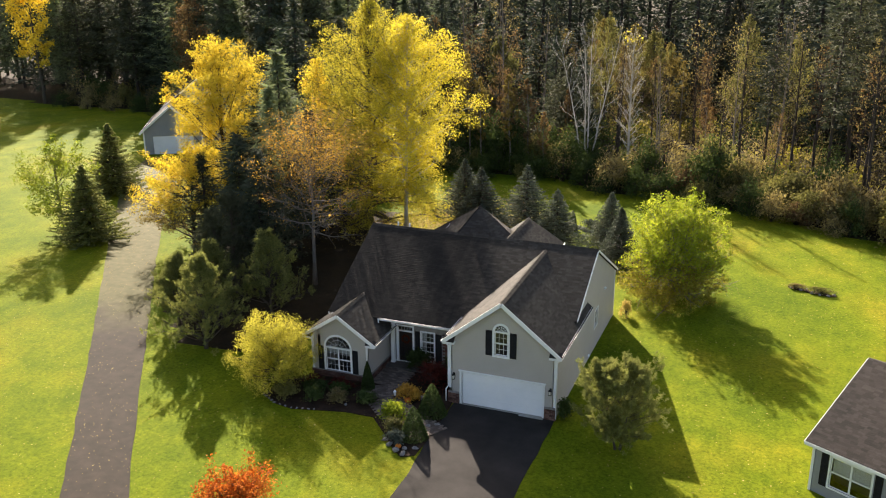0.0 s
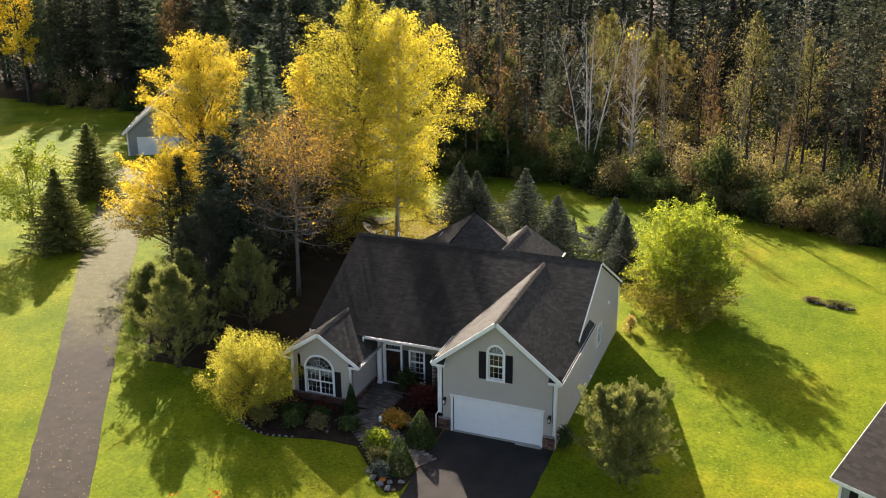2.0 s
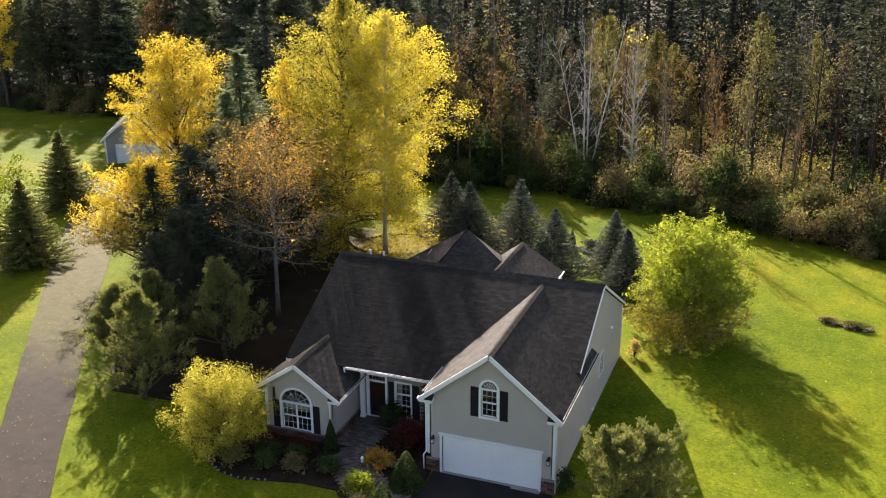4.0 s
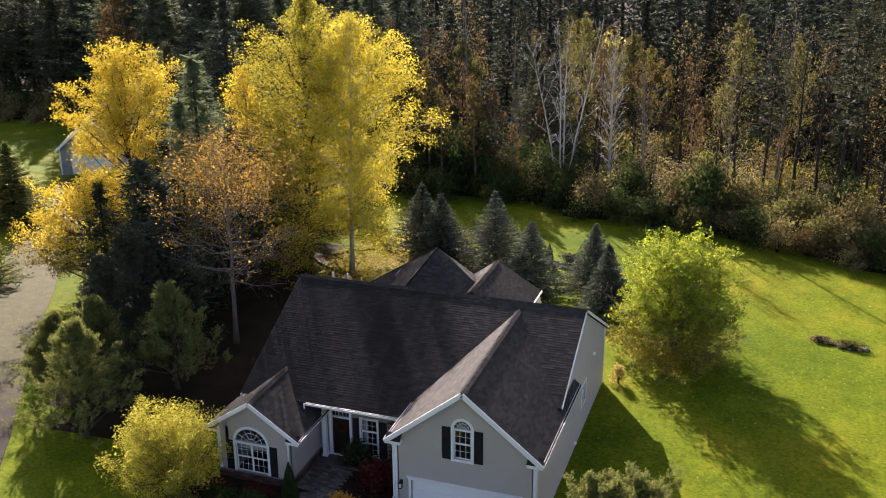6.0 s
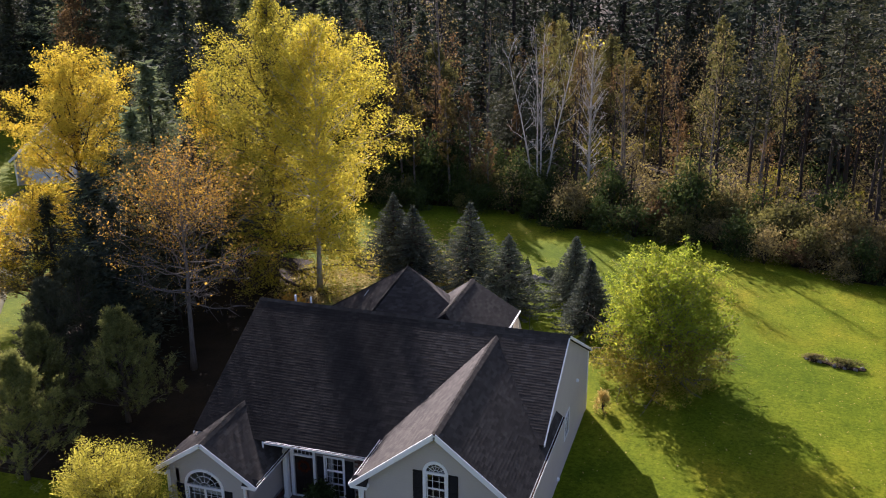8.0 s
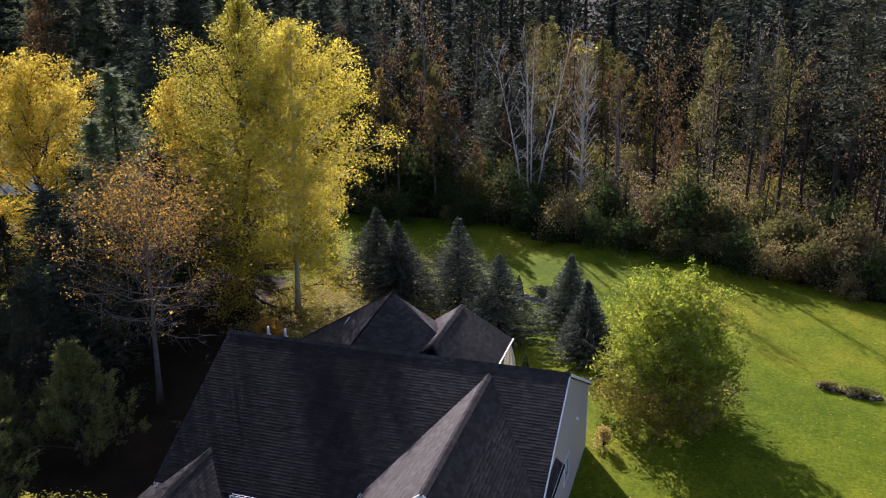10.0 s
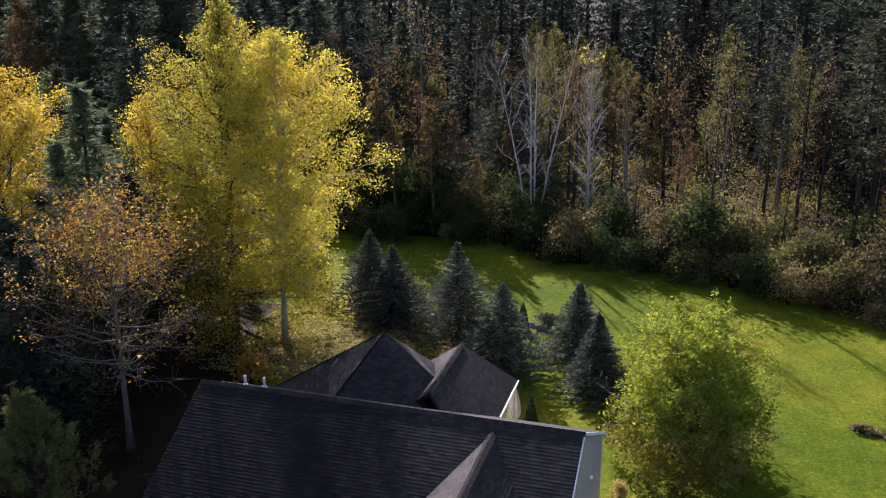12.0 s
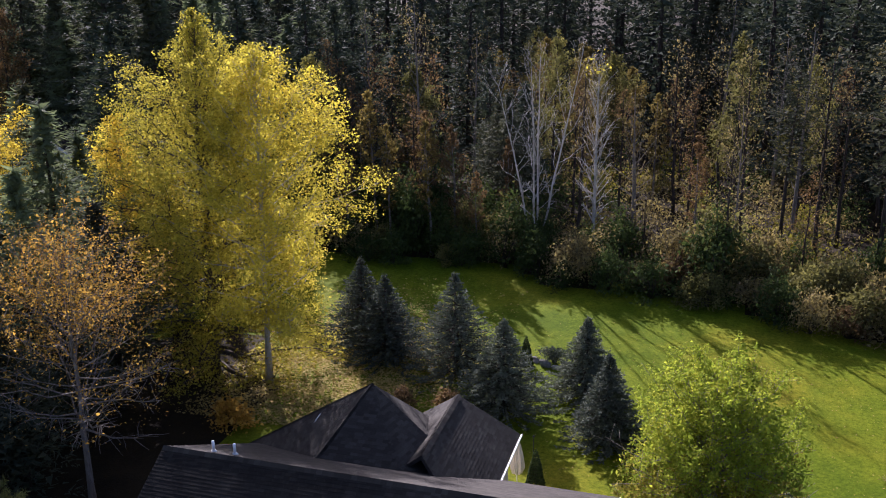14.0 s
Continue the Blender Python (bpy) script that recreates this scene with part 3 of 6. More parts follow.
def shutter(house, origin, along, u0, v0, u1, v1):
    """A louvred shutter: its frame with a mesh of slats in it."""
    a = Vector(along).normalized()
    inward = Vector((0, 0, 1)).cross(a)
    o = Vector(origin) - inward * 0.035
    vm = (v0 + v1) / 2
    holes = [rect(u0 + 0.05, v0 + 0.06, u1 - 0.05, vm - 0.03), rect(u0 + 0.05, vm + 0.03, u1 - 0.05, v1 - 0.06)]
    ob = part("shutter", slab_mesh("shutter", rect(u0, v0, u1, v1), holes, 0.035, o, a), SHUTTER, house, "black louvred shutter")
    v, f = [], []
    n = int((v1 - v0) / 0.06)
    for k in range(n):
        y = v0 + 0.08 + (v1 - v0 - 0.16) * k / max(1, n - 1)
        b = len(v)
        for u in (u0 + 0.045, u1 - 0.045):
            v += [o + a * u + Vector((0, 0, y - 0.028)) + inward * 0.004, o + a * u + Vector((0, 0, y + 0.028)) + inward * 0.028,
                  o + a * u + Vector((0, 0, y + 0.022)) + inward * 0.032, o + a * u + Vector((0, 0, y - 0.034)) + inward * 0.008]
        f += [(b, b + 4, b + 5, b + 1), (b + 1, b + 5, b + 6, b + 2), (b + 2, b + 6, b + 7, b + 3), (b + 3, b + 7, b + 4, b)]
    part("slats", raw_mesh("slats", v, f), SHUTTER, ob)
    return ob


def wall_lamp(x, y, z):
    lamp = thing("wall_lantern", "small black metal lantern on the garage wall", "wall lamp", (x, y, z), "garage wall lanterns")
    part("back_plate", boxes_mesh("back_plate", [(-0.06, -0.03, -0.12, 0.06, 0, 0.12)], 0.01), BLACK_METAL, lamp)
    part("arm", tube_mesh("arm", [([(0, -0.02, 0.05), (0, -0.1, 0.1), (0, -0.15, 0.06)], [0.012] * 3, 6)]), BLACK_METAL, lamp)
    part("glass", boxes_mesh("glass", [(-0.06, -0.21, -0.2, 0.06, -0.09, 0.02)], 0.015), LAMP_GLASS, lamp)
    part("cap", tube_mesh("cap", [([(0, -0.15, 0.02), (0, -0.15, 0.06), (0, -0.15, 0.12)], [0.1, 0.08, 0.01], 8)]), BLACK_METAL, lamp)
    part("cage", boxes_mesh("cage", [(sx * 0.062 - 0.008, -0.15 + sy * 0.062 - 0.008, -0.22, sx * 0.062 + 0.008, -0.15 + sy * 0.062 + 0.008, 0.03)
                                     for sx in (-1, 1) for sy in (-1, 1)] + [(-0.07, -0.22, -0.23, 0.07, -0.08, -0.205)]), BLACK_METAL, lamp)
    return lamp


# plan of the house, front to the south
GX0, GX1, GY = -16.6, -10.56, 44.30          # garage wing
GR_X, GR_Z, G_EAVE, G_SLOPE = -13.58, 6.50, 3.30, 0.80
M_Y, M_Z, M_FRONT, M_BACK = 53.2, 6.74, 46.64, 59.7
M_X0, M_X1 = -25.2, -10.46
FS, BS = 0.52, 0.55
LX0, LX1, LY, LR_X, LR_Z, L_SLOPE = -25.4, -21.80, 44.75, -23.56, 4.12, 0.675
P_Y = 47.80                                  # wall of the porch
rng = random.Random(5)

house = thing("house", "beige sided one-and-a-half storey house with dark shingle roofs", "house")


def front_z(y):
    return M_Z - FS * (M_Y - y)


# walls
g_along = (1, 0, 0)
g_origin = (GX0, GY, 0)
W = GX1 - GX0
gw = 0.71
garage_door_hole = rect(gw, -0.05, W - gw, 1.95)
holes = [garage_door_hole,
         window(house, g_origin, g_along, W / 2 - 0.43, 3.32, W / 2 + 0.31, 4.70, 0.40, 1, 2, (3, 2), 0.12)]
half = W / 2
gable = [(0, -0.3), (W, -0.3), (W, GR_Z - 0.16 - G_SLOPE * half), (half, GR_Z - 0.16), (0, GR_Z - 0.16 - G_SLOPE * half)]
part("wall", slab_mesh("wall", gable, [holes[1], rect(gw, -0.25, W - gw, 1.95)], 0.16, g_origin, g_along), SIDING, house)
for u0, u1 in ((W / 2 - 0.93, W / 2 - 0.56), (W / 2 + 0.44, W / 2 + 0.81)):
    shutter(house, g_origin, g_along, u0, 3.26, u1, 4.74)
# right side wall, with the gable of the main roof
side_len = 59.45 - GY
pk = M_Y - GY
side = [(0, -0.6), (side_len, -0.9), (side_len, M_Z - 0.15 - BS * (59.45 - M_Y)), (pk, M_Z - 0.15), (48.29 - GY, front_z(48.29) - 0.15), (48.24 - GY, 3.85), (0, 3.85)]
s_origin = (GX1, GY, 0)
side_hole = window(house, s_origin, (0, 1, 0), 9.2, 1.45, 10.1, 2.55, 0, 1, 2, (2, 2), 0.07)
part("wall", slab_mesh("wall", side, [side_hole], 0.16, s_origin, (0, 1, 0)), SIDING, house)
# left side of the garage wing, porch wall, left wing, left gable
part("wall", slab_mesh("wall", [(0, -0.3), (P_Y - GY, -0.3), (P_Y - GY, 3.9), (0, 3.9)], [], 0.16, (GX0, P_Y, 0), (0, -1, 0)), SIDING, house)
po = (LX1, P_Y, 0)
PW = GX0 - LX1
p_holes = [rect(0.6, 0.12, 1.5, 2.5), window(house, po, g_along, 2.10, 0.35, 2.90, 2.25, 0, 1, 3, (3, 2), 0.08)]
for u0, u1 in ((1.70, 2.0), (3.0, 3.38)):
    shutter(house, po, g_along, u0, 0.35, u1, 2.25)
part("brick_wall", slab_mesh("brick_wall", rect(0, -0.2, PW, front_z(P_Y) - 0.1), p_holes, 0.16, po, g_along), MORTAR, house)
lo = (LX0, LY, 0)
LW = LX1 - LX0
lm = LR_X - LX0
l_hole = window(house, lo, g_along, lm - 0.95, 0.42, lm + 0.63, 1.90, 0.74, 2, 2, (3, 2), 0.12)
l_gable = [(0, -0.3), (LW, -0.3), (LW, LR_Z - 0.16 - L_SLOPE * (LW - lm)), (lm, LR_Z - 0.16), (0, LR_Z - 0.16 - L_SLOPE * lm)]
part("wall", slab_mesh("wall", l_gable, [l_hole], 0.16, lo, g_along), SIDING, house)
for u0, u1 in ((lm - 1.44, lm - 1.09), (lm + 0.77, lm + 1.12)):
    shutter(house, lo, g_along, u0, 0.36, u1, 1.92)
part("wall", slab_mesh("wall", rect(0, -0.3, P_Y - LY, 2.55), [], 0.16, (LX1, LY, 0), (0, 1, 0)), SIDING, house)
part("wall", slab_mesh("wall", [(0, -0.8), (14.7, -0.8), (14.7, 2.6), (11.1, front_z(P_Y) - 0.15), (6.25, M_Z - 0.2), (0, 3.05)], [], 0.16, (-25.0, 59.45, 0), (0, -1, 0)), SIDING, house)
part("wall", slab_mesh("wall", rect(0, -0.9, GX1 + 25.0, 3.1), [], 0.16, (GX1, 59.45, 0), (-1, 0, 0)), SIDING, house)
# inside floors that keep the rooms dark
part("room_floor", boxes_mesh("room_floor", [(-24.8, 48.55, 0.0, -10.7, 59.2, 0.12), (GX0 + 0.2, 44.5, 2.45, GX1 - 0.2, 48.4, 2.6), (LX0 + 0.2, 44.95, 0.0, LX1 - 0.2, 48.3, 0.12)]), ROOM, house)
for b in ((LX0 + 0.3, 46.9, 0.13, LX1 - 0.3, 47.0, 2.9), (GX0 + 1.0, 47.2, 2.61, GX1 - 1.0, 47.3, 4.5), (-21.4, 50.4, 0.13, -17.0, 50.5, 2.9)):
    part("room_wall", boxes_mesh("room_wall", [b]), ROOM, house)
for b in ((LX0 + lm - 0.9, LY + 0.20, 1.5, LX0 + lm + 0.6, LY + 0.23, 1.88), (LX1 + 2.12, P_Y + 0.2, 0.4, LX1 + 2.36, P_Y + 0.24, 2.2)):
    part("curtain", boxes_mesh("curtain", [b]), CURTAIN, house)

# roofs
main_front = [(M_X0, M_FRONT, front_z(M_FRONT)), (GX0 - 0.1, M_FRONT, front_z(M_FRONT)), (GX0 - 0.1, 47.90, front_z(47.90)), (M_X1, 48.29, front_z(48.29)),
              (M_X1, M_Y, M_Z), (M_X0, M_Y, M_Z)]
roof_plane(house, "roof", main_front, ((M_X0, M_FRONT, front_z(M_FRONT)), (1, 0, 0)), rng, SHINGLE_TREE_SHADE)
bz = M_Z - BS * (M_BACK - M_Y)
roof_plane(house, "roof", [(M_X1, M_BACK, bz), (M_X0, M_BACK, bz), (M_X0, M_Y, M_Z), (M_X1, M_Y, M_Z)], ((M_X1, M_BACK, bz), (-1, 0, 0)), rng)
ge = GR_Z - G_SLOPE * G_EAVE
gy0, gy1 = 44.0, M_Y - (M_Z - GR_Z) / FS
roof_plane(house, "roof", [(GR_X - G_EAVE, gy1 - (GR_Z - ge) / FS, ge), (GR_X - G_EAVE, gy0, ge), (GR_X, gy0, GR_Z), (GR_X, gy1, GR_Z)],
           ((GR_X - G_EAVE, 54, ge), (0, -1, 0)), rng)
right_poly = [(GR_X + G_EAVE, gy0, ge), (GR_X + G_EAVE, 51.3, ge), (GX1 - 0.05, 51.3, GR_Z - G_SLOPE * (GX1 - 0.05 - GR_X)),
              (GX1 - 0.05, M_Y - (M_Z - GR_Z + G_SLOPE * (GX1 - 0.05 - GR_X)) / FS, GR_Z - G_SLOPE * (GX1 - 0.05 - GR_X)), (GR_X, gy1, GR_Z), (GR_X, gy0, GR_Z)]
pts = [Vector(p) for p in right_poly]
so, sa, su, sn, GARAGE_TABS = shingled(right_poly, ((GR_X + G_EAVE, gy0, ge), (0, 1, 0)), rng)
GARAGE_DECK = part("roof", slab_mesh("roof", [((p - so).dot(sa), (p - so).dot(su)) for p in pts], [], 0.14, so, sa, su), FELT, house)
GARAGE_PLANE = (so, sa, su, sn)
le = LR_Z - L_SLOPE * 2.29
ly0, ly1 = 44.45, M_Y - (M_Z - LR_Z) / FS
for s in (-1, 1):
    x = LR_X + s * 2.29
    yv = M_FRONT + 0.3 if s > 0 else M_FRONT
    poly = [(x, ly0, le), (x, yv, le), (LR_X + s * 1.9, 47.75, LR_Z - L_SLOPE * 1.9), (LR_X, ly1, LR_Z), (LR_X, ly0, LR_Z)]
    roof_plane(house, "roof", poly, ((x, ly0 if s > 0 else 54, le), (0, 1 if s > 0 else -1, 0)), rng)

# rear hip and small rear gable
A = Vector((-20.2, 60.0, 6.4))
ring = [Vector(p) for p in ((-25.8, 59.9, 2.9), (-22.5, 54.2, 2.9), (-16.2, 54.2, 2.9), (-14.9, 58.6, 3.0), (-17.4, 62.9, 2.9), (-21.3, 64.4, 2.9))]
for i, p in enumerate(ring):
    q = ring[(i + 1) % len(ring)]
    roof_plane(house, "roof", [p, q, A], (p, q - p), rng)
S0, S1 = Vector((-17.4, 57.5, 5.12)), Vector((-17.4, 62.0, 5.12))
roof_plane(house, "roof", [(-14.95, 55.5, 3.3), (-14.95, 63.0, 3.3), S1 + Vector((0, 0.3, 0)), S0], ((-14.95, 55.5, 3.3), (0, 1, 0)), rng)
roof_plane(house, "roof", [(-19.6, 63.0, 3.4), (-19.6, 57.5, 3.4), S0, S1 + Vector((0, 0.3, 0))], ((-19.6, 63.0, 3.4), (0, -1, 0)), rng)
part("wall", boxes_mesh("wall", [(-24.0, 59.5, -1.2, -15.2, 61.9, 3.1)]), SIDING, house)
bar("gutter", (-14.9, 56.0, 3.25), (-14.9, 63.05, 3.25), 0.06, 0.09, TRIM, house, label="white gutter")

# ridge caps
for p, q in (((M_X0, M_Y, M_Z + 0.025), (M_X1, M_Y, M_Z + 0.025)), ((GR_X, gy0, GR_Z + 0.025), (GR_X, gy1, GR_Z + 0.025)),
             ((LR_X, ly0, LR_Z + 0.025), (LR_X, ly1, LR_Z + 0.025)), (A + Vector((0, 0, 0.03)), ring[1].lerp(A, 0.32) + Vector((0, 0, 0.05))), (S0 + Vector((0, 0, 0.03)), S1 + Vector((0, 0.3, 0.03))),
             (A + Vector((0, 0, 0.03)), ring[0] + Vector((0, 0, 0.03)))):
    p, q = Vector(p), Vector(q)
    n = int((q - p).length / 0.2)
    d = (q - p) / n
    side = d.cross(Vector((0, 0, 1))).normalized()
    v, f = [], []
    for i in range(n):
        b = len(v)
        h = 0.008 + rng.random() * 0.005
        for t, lift in ((0, h), (1.3, 0.004)):
            c = p + d * (i + t)
            v += [c - side * 0.15 - Vector((0, 0, 0.10 - lift)), c + Vector((0, 0, lift)), c + side * 0.15 - Vector((0, 0, 0.10 - lift))]
        f += [(b, b + 1, b + 4, b + 3), (b + 1, b + 2, b + 5, b + 4), (b, b + 3, b + 4, b + 1)]
    tagged(part("ridge_cap", raw_mesh("ridge_cap", v, f), SHINGLE, house), kind="stuff")

# trim: rakes, returns, corner boards, gutters
fy = gy0 - 0.02
for s in (-1, 1):
    bar("rake_board", (GR_X + s * (G_EAVE + 0.05), fy, ge - 0.10), (GR_X, fy, GR_Z - 0.06), 0.05, 0.2, TRIM, house)
    bar("rake_board", (LR_X + s * 2.34, ly0 - 0.02, le - 0.09), (LR_X, ly0 - 0.02, LR_Z - 0.06), 0.05, 0.18, TRIM, house)
    # boxed eave returns with a little shingle top
    x0, x1 = sorted((GR_X + s * (G_EAVE + 0.05), GR_X + s * (G_EAVE - 0.62)))
    part("eave_return", boxes_mesh("eave_return", [(x0, gy0, ge - 0.2, x1, GY, ge - 0.06)], 0.01), TRIM, house)
    part("return_top", raw_mesh("return_top", [(x0, gy0, ge - 0.055), (x1, gy0, ge - 0.055), (x1, GY, ge + 0.2), (x0, GY, ge + 0.2)], [(0, 1, 2, 3)]), FELT, house)
    x0, x1 = sorted((LR_X + s * 2.34, LR_X + s * 1.72))
    part("eave_return", boxes_mesh("eave_return", [(x0, ly0, le - 0.19, x1, LY, le - 0.06)], 0.01), TRIM, house)
    part("return_top", raw_mesh("return_top", [(x0, ly0, le - 0.055), (x1, ly0, le - 0.055), (x1, LY, le + 0.16), (x0, LY, le + 0.16)], [(0, 1, 2, 3)]), FELT, house)
for x, y, z0, z1 in ((GX0 + 0.04, GY - 0.03, 0.9, 3.75), (GX1 - 0.04, GY - 0.03, 0.75, 3.75), (LX1 - 0.05, LY - 0.03, 0.3, 2.5), (LX0 + 0.05, LY - 0.03, 0.3, 2.5)):
    part("corner_board", boxes_mesh("corner_board", [(x - 0.07, y - 0.01, z0, x + 0.07, y + 0.06, z1)], 0.008), TRIM, house)
part("corner_board", boxes_mesh("corner_board", [(GX1 - 0.02, 59.32, -0.6, GX1 + 0.025, 59.47, 3.15)], 0.008), TRIM, house)
for p, q in (((M_X1 + 0.03, M_Y, M_Z - 0.06), (M_X1 + 0.03, M_BACK, bz - 0.06)), ((M_X1 + 0.03, M_Y, M_Z - 0.06), (M_X1 + 0.03, 48.29, front_z(48.29) - 0.06)),
             ((M_X0 - 0.01, M_Y, M_Z - 0.2), (M_X0 - 0.01, M_FRONT, front_z(M_FRONT) - 0.2))):
    bar("rake_board", p, q, 0.04, 0.12, TRIM, house)


def gutter(p, q):
    p, q = Vector(p), Vector(q)
    d = (q - p).normalized()
    side = d.cross(Vector((0, 0, 1)))
    prof = [(-0.05, 0.045), (-0.05, -0.04), (0.04, -0.04), (0.06, 0.045), (0.048, 0.045), (0.032, -0.028), (-0.038, -0.028), (-0.038, 0.045)]
    v = [c + side * a + Vector((0, 0, b)) for c in (p, q) for a, b in prof]
    n = len(prof)
    f = [(i, (i + 1) % n, (i + 1) % n + n, i + n) for i in range(n)] + [tuple(range(n - 1, -1, -1)), tuple(range(n, 2 * n))]
    ob = part("gutter", raw_mesh("gutter", v, f), TRIM, house, "white gutter")
    bar("gutter_strip", p + Vector((0, 0, 0.022)), q + Vector((0, 0, 0.022)), 0.072, 0.012, MULCH, ob, label="dark strip inside the gutter")
    return ob


fz = front_z(M_FRONT) - 0.04
gutter((-21.85, M_FRONT - 0.06, fz), (-17.0, M_FRONT - 0.06, fz))
gutter((GR_X - G_EAVE - 0.06, 47.3, ge - 0.05), (GR_X - G_EAVE - 0.06, gy0, ge - 0.05))
gutter((GR_X + G_EAVE + 0.06, gy0, ge - 0.05), (GR_X + G_EAVE + 0.06, 51.3, ge - 0.05))
gutter((LR_X + 2.35, ly0, le - 0.05), (LR_X + 2.35, 47.6, le - 0.05))
bar("soffit", (-21.85, M_FRONT + 0.5, fz - 0.10), (-17.0, M_FRONT + 0.5, fz - 0.10), 1.05, 0.03, TRIM, house)
part("downspout", tube_mesh("downspout", [([(-21.93, M_FRONT - 0.06, fz), (-21.95, M_FRONT - 0.02, fz - 0.3), (-21.72, M_FRONT + 0.35, fz - 0.55), (-21.62, M_FRONT + 0.5, 2.3)], [0.045] * 4, 6)]), TRIM, house)
part("downspout", tube_mesh("downspout", [([(LX1 + 0.30, LY - 0.1, le - 0.05), (LX1 + 0.02, LY - 0.08, le - 0.32), (LX1 + 0.02, LY - 0.08, 0.1)], [0.04] * 3, 6)]), TRIM, house)
part("downspout", tube_mesh("downspout", [([(GX1 + 0.32, GY - 0.1, ge - 0.08), (GX1 + 0.06, GY - 0.06, ge - 0.4), (GX1 + 0.06, GY - 0.06, 0.1)], [0.04] * 3, 6)]), TRIM, house)
part("downspout", tube_mesh("downspout", [([(GX0 - 0.32, GY - 0.05, ge - 0.08), (GX0 - 0.06, GY - 0.05, ge - 0.4), (GX0 - 0.06, GY - 0.05, 1.0), (GX0 - 0.16, GY - 0.16, 0.85), (GX0 - 0.16, GY - 0.16, 0.1)], [0.04] * 5, 6)]), TRIM, house)

# garage door: sections with pressed panels, head trim and jambs
dx0, dx1 = GX0 + gw, GX1 - gw
door = part("garage_door", boxes_mesh("garage_door", [(dx0, GY + 0.09, 0.02, dx1, GY + 0.13, 1.94)]), DOOR_WHITE, house, "white sectional garage door")
for k in range(4):
    z0 = 0.025 + k * 0.479
    part("door_section", boxes_mesh("door_section", [(dx0 + 0.01, GY + 0.062, z0, dx1 - 0.01, GY + 0.09, z0 + 0.472)], 0.006), DOOR_WHITE, door)
    for j in range(8):
        u0 = dx0 + 0.10 + j * (dx1 - dx0 - 0.12) / 8
        part("door_panel", boxes_mesh("door_panel", [(u0, GY + 0.056, z0 + 0.09, u0 + 0.45, GY + 0.064, z0 + 0.39)], 0.004), DOOR_WHITE, door)
part("head_trim", boxes_mesh("head_trim", [(dx0 - 0.13, GY - 0.05, 1.93, dx1 + 0.13, GY + 0.02, 2.04), (dx0 - 0.18, GY - 0.09, 2.04, dx1 + 0.18, GY + 0.02, 2.09)], 0.008), TRIM, house)
for x in (dx0 - 0.06, dx1 + 0.06):
    part("jamb", boxes_mesh("jamb", [(x - 0.06, GY - 0.035, 0.0, x + 0.06, GY + 0.1, 1.93)], 0.006), TRIM, house)
part("threshold", boxes_mesh("threshold", [(dx0 - 0.1, GY - 0.25, -0.1, dx1 + 0.1, GY + 0.14, 0.012)], 0.008), CONCRETE, house)
for x in (GX0 + 0.27, GX1 - 0.27):
    wall_lamp(x, GY, 1.75)

# front door under the porch
d0 = LX1 + 0.58
fd = part("front_door", boxes_mesh("front_door", [(d0 + 0.06, P_Y + 0.05, 0.16, d0 + 0.94, P_Y + 0.1, 2.14)], 0.006), DARK_DOOR, house, "dark front door")
part("door_panel", boxes_mesh("door_panel", [(d0 + 0.06 + 0.1 + i * 0.38, P_Y + 0.035, z0, d0 + 0.06 + 0.4 + i * 0.38, P_Y + 0.052, z1) for i in (0, 1) for z0, z1 in ((0.3, 0.95), (1.1, 2.05))], 0.005), DARK_DOOR, fd)
part("door_handle", tube_mesh("door_handle", [([(d0 + 0.86, P_Y + 0.02, 1.0), (d0 + 0.86, P_Y + 0.02, 1.2)], [0.015, 0.015], 6)]), BLACK_METAL, fd)
part("door_casing", slab_mesh("door_casing", rect(-0.1, 0.1, 1.05, 2.54), [rect(0.05, 0.14, 0.95, 2.12), rect(0.05, 2.2, 0.95, 2.46)], 0.1, (d0, P_Y - 0.05, 0), g_along), TRIM, house)
part("transom_pane", boxes_mesh("transom_pane", [(d0 + 0.05, P_Y + 0.02, 2.2, d0 + 0.95, P_Y + 0.026, 2.46)]), GLASS, house)
for k in range(1, 5):
    part("transom_bar", boxes_mesh("transom_bar", [(d0 + 0.05 + 0.18 * k, P_Y, 2.2, d0 + 0.065 + 0.18 * k, P_Y + 0.03, 2.46)]), TRIM, house)
part("column", boxes_mesh("column", [(d0 - 0.34, P_Y - 0.32, 0.05, d0 - 0.14, P_Y - 0.1, 2.75), (d0 - 0.37, P_Y - 0.35, 0.05, d0 - 0.11, P_Y - 0.07, 0.25), (d0 - 0.37, P_Y - 0.35, 2.6, d0 - 0.11, P_Y - 0.07, 2.76)], 0.01), TRIM, house, "white square porch column")
wreath = thing("wreath", "dried red autumn wreath hung on the front door", "wreath", (d0 + 0.5, P_Y + 0.02, 1.62))
wr = random.Random(3)
wq = []
for i in range(420):
    a = wr.random() * 2 * math.pi
    r = 0.23 + wr.gauss(0, 0.035)
    c = Vector((r * math.cos(a), -0.03 + wr.gauss(0, 0.02), r * math.sin(a)))
    u = Vector((wr.gauss(0, 1), wr.gauss(0, 1), wr.gauss(0, 1))).normalized() * 0.035
    w = u.orthogonal().normalized() * 0.02
    wq += [c - u, c - w, c + u, c + w]
part("foliage", quad_mesh("foliage", wq), WREATH, wreath)
part("porch_floor", boxes_mesh("porch_floor", [(LX1 + 0.02, 46.9, -0.2, GX0 - 0.02, P_Y - 0.01, 0.12)], 0.02), FLAGSTONE, house)

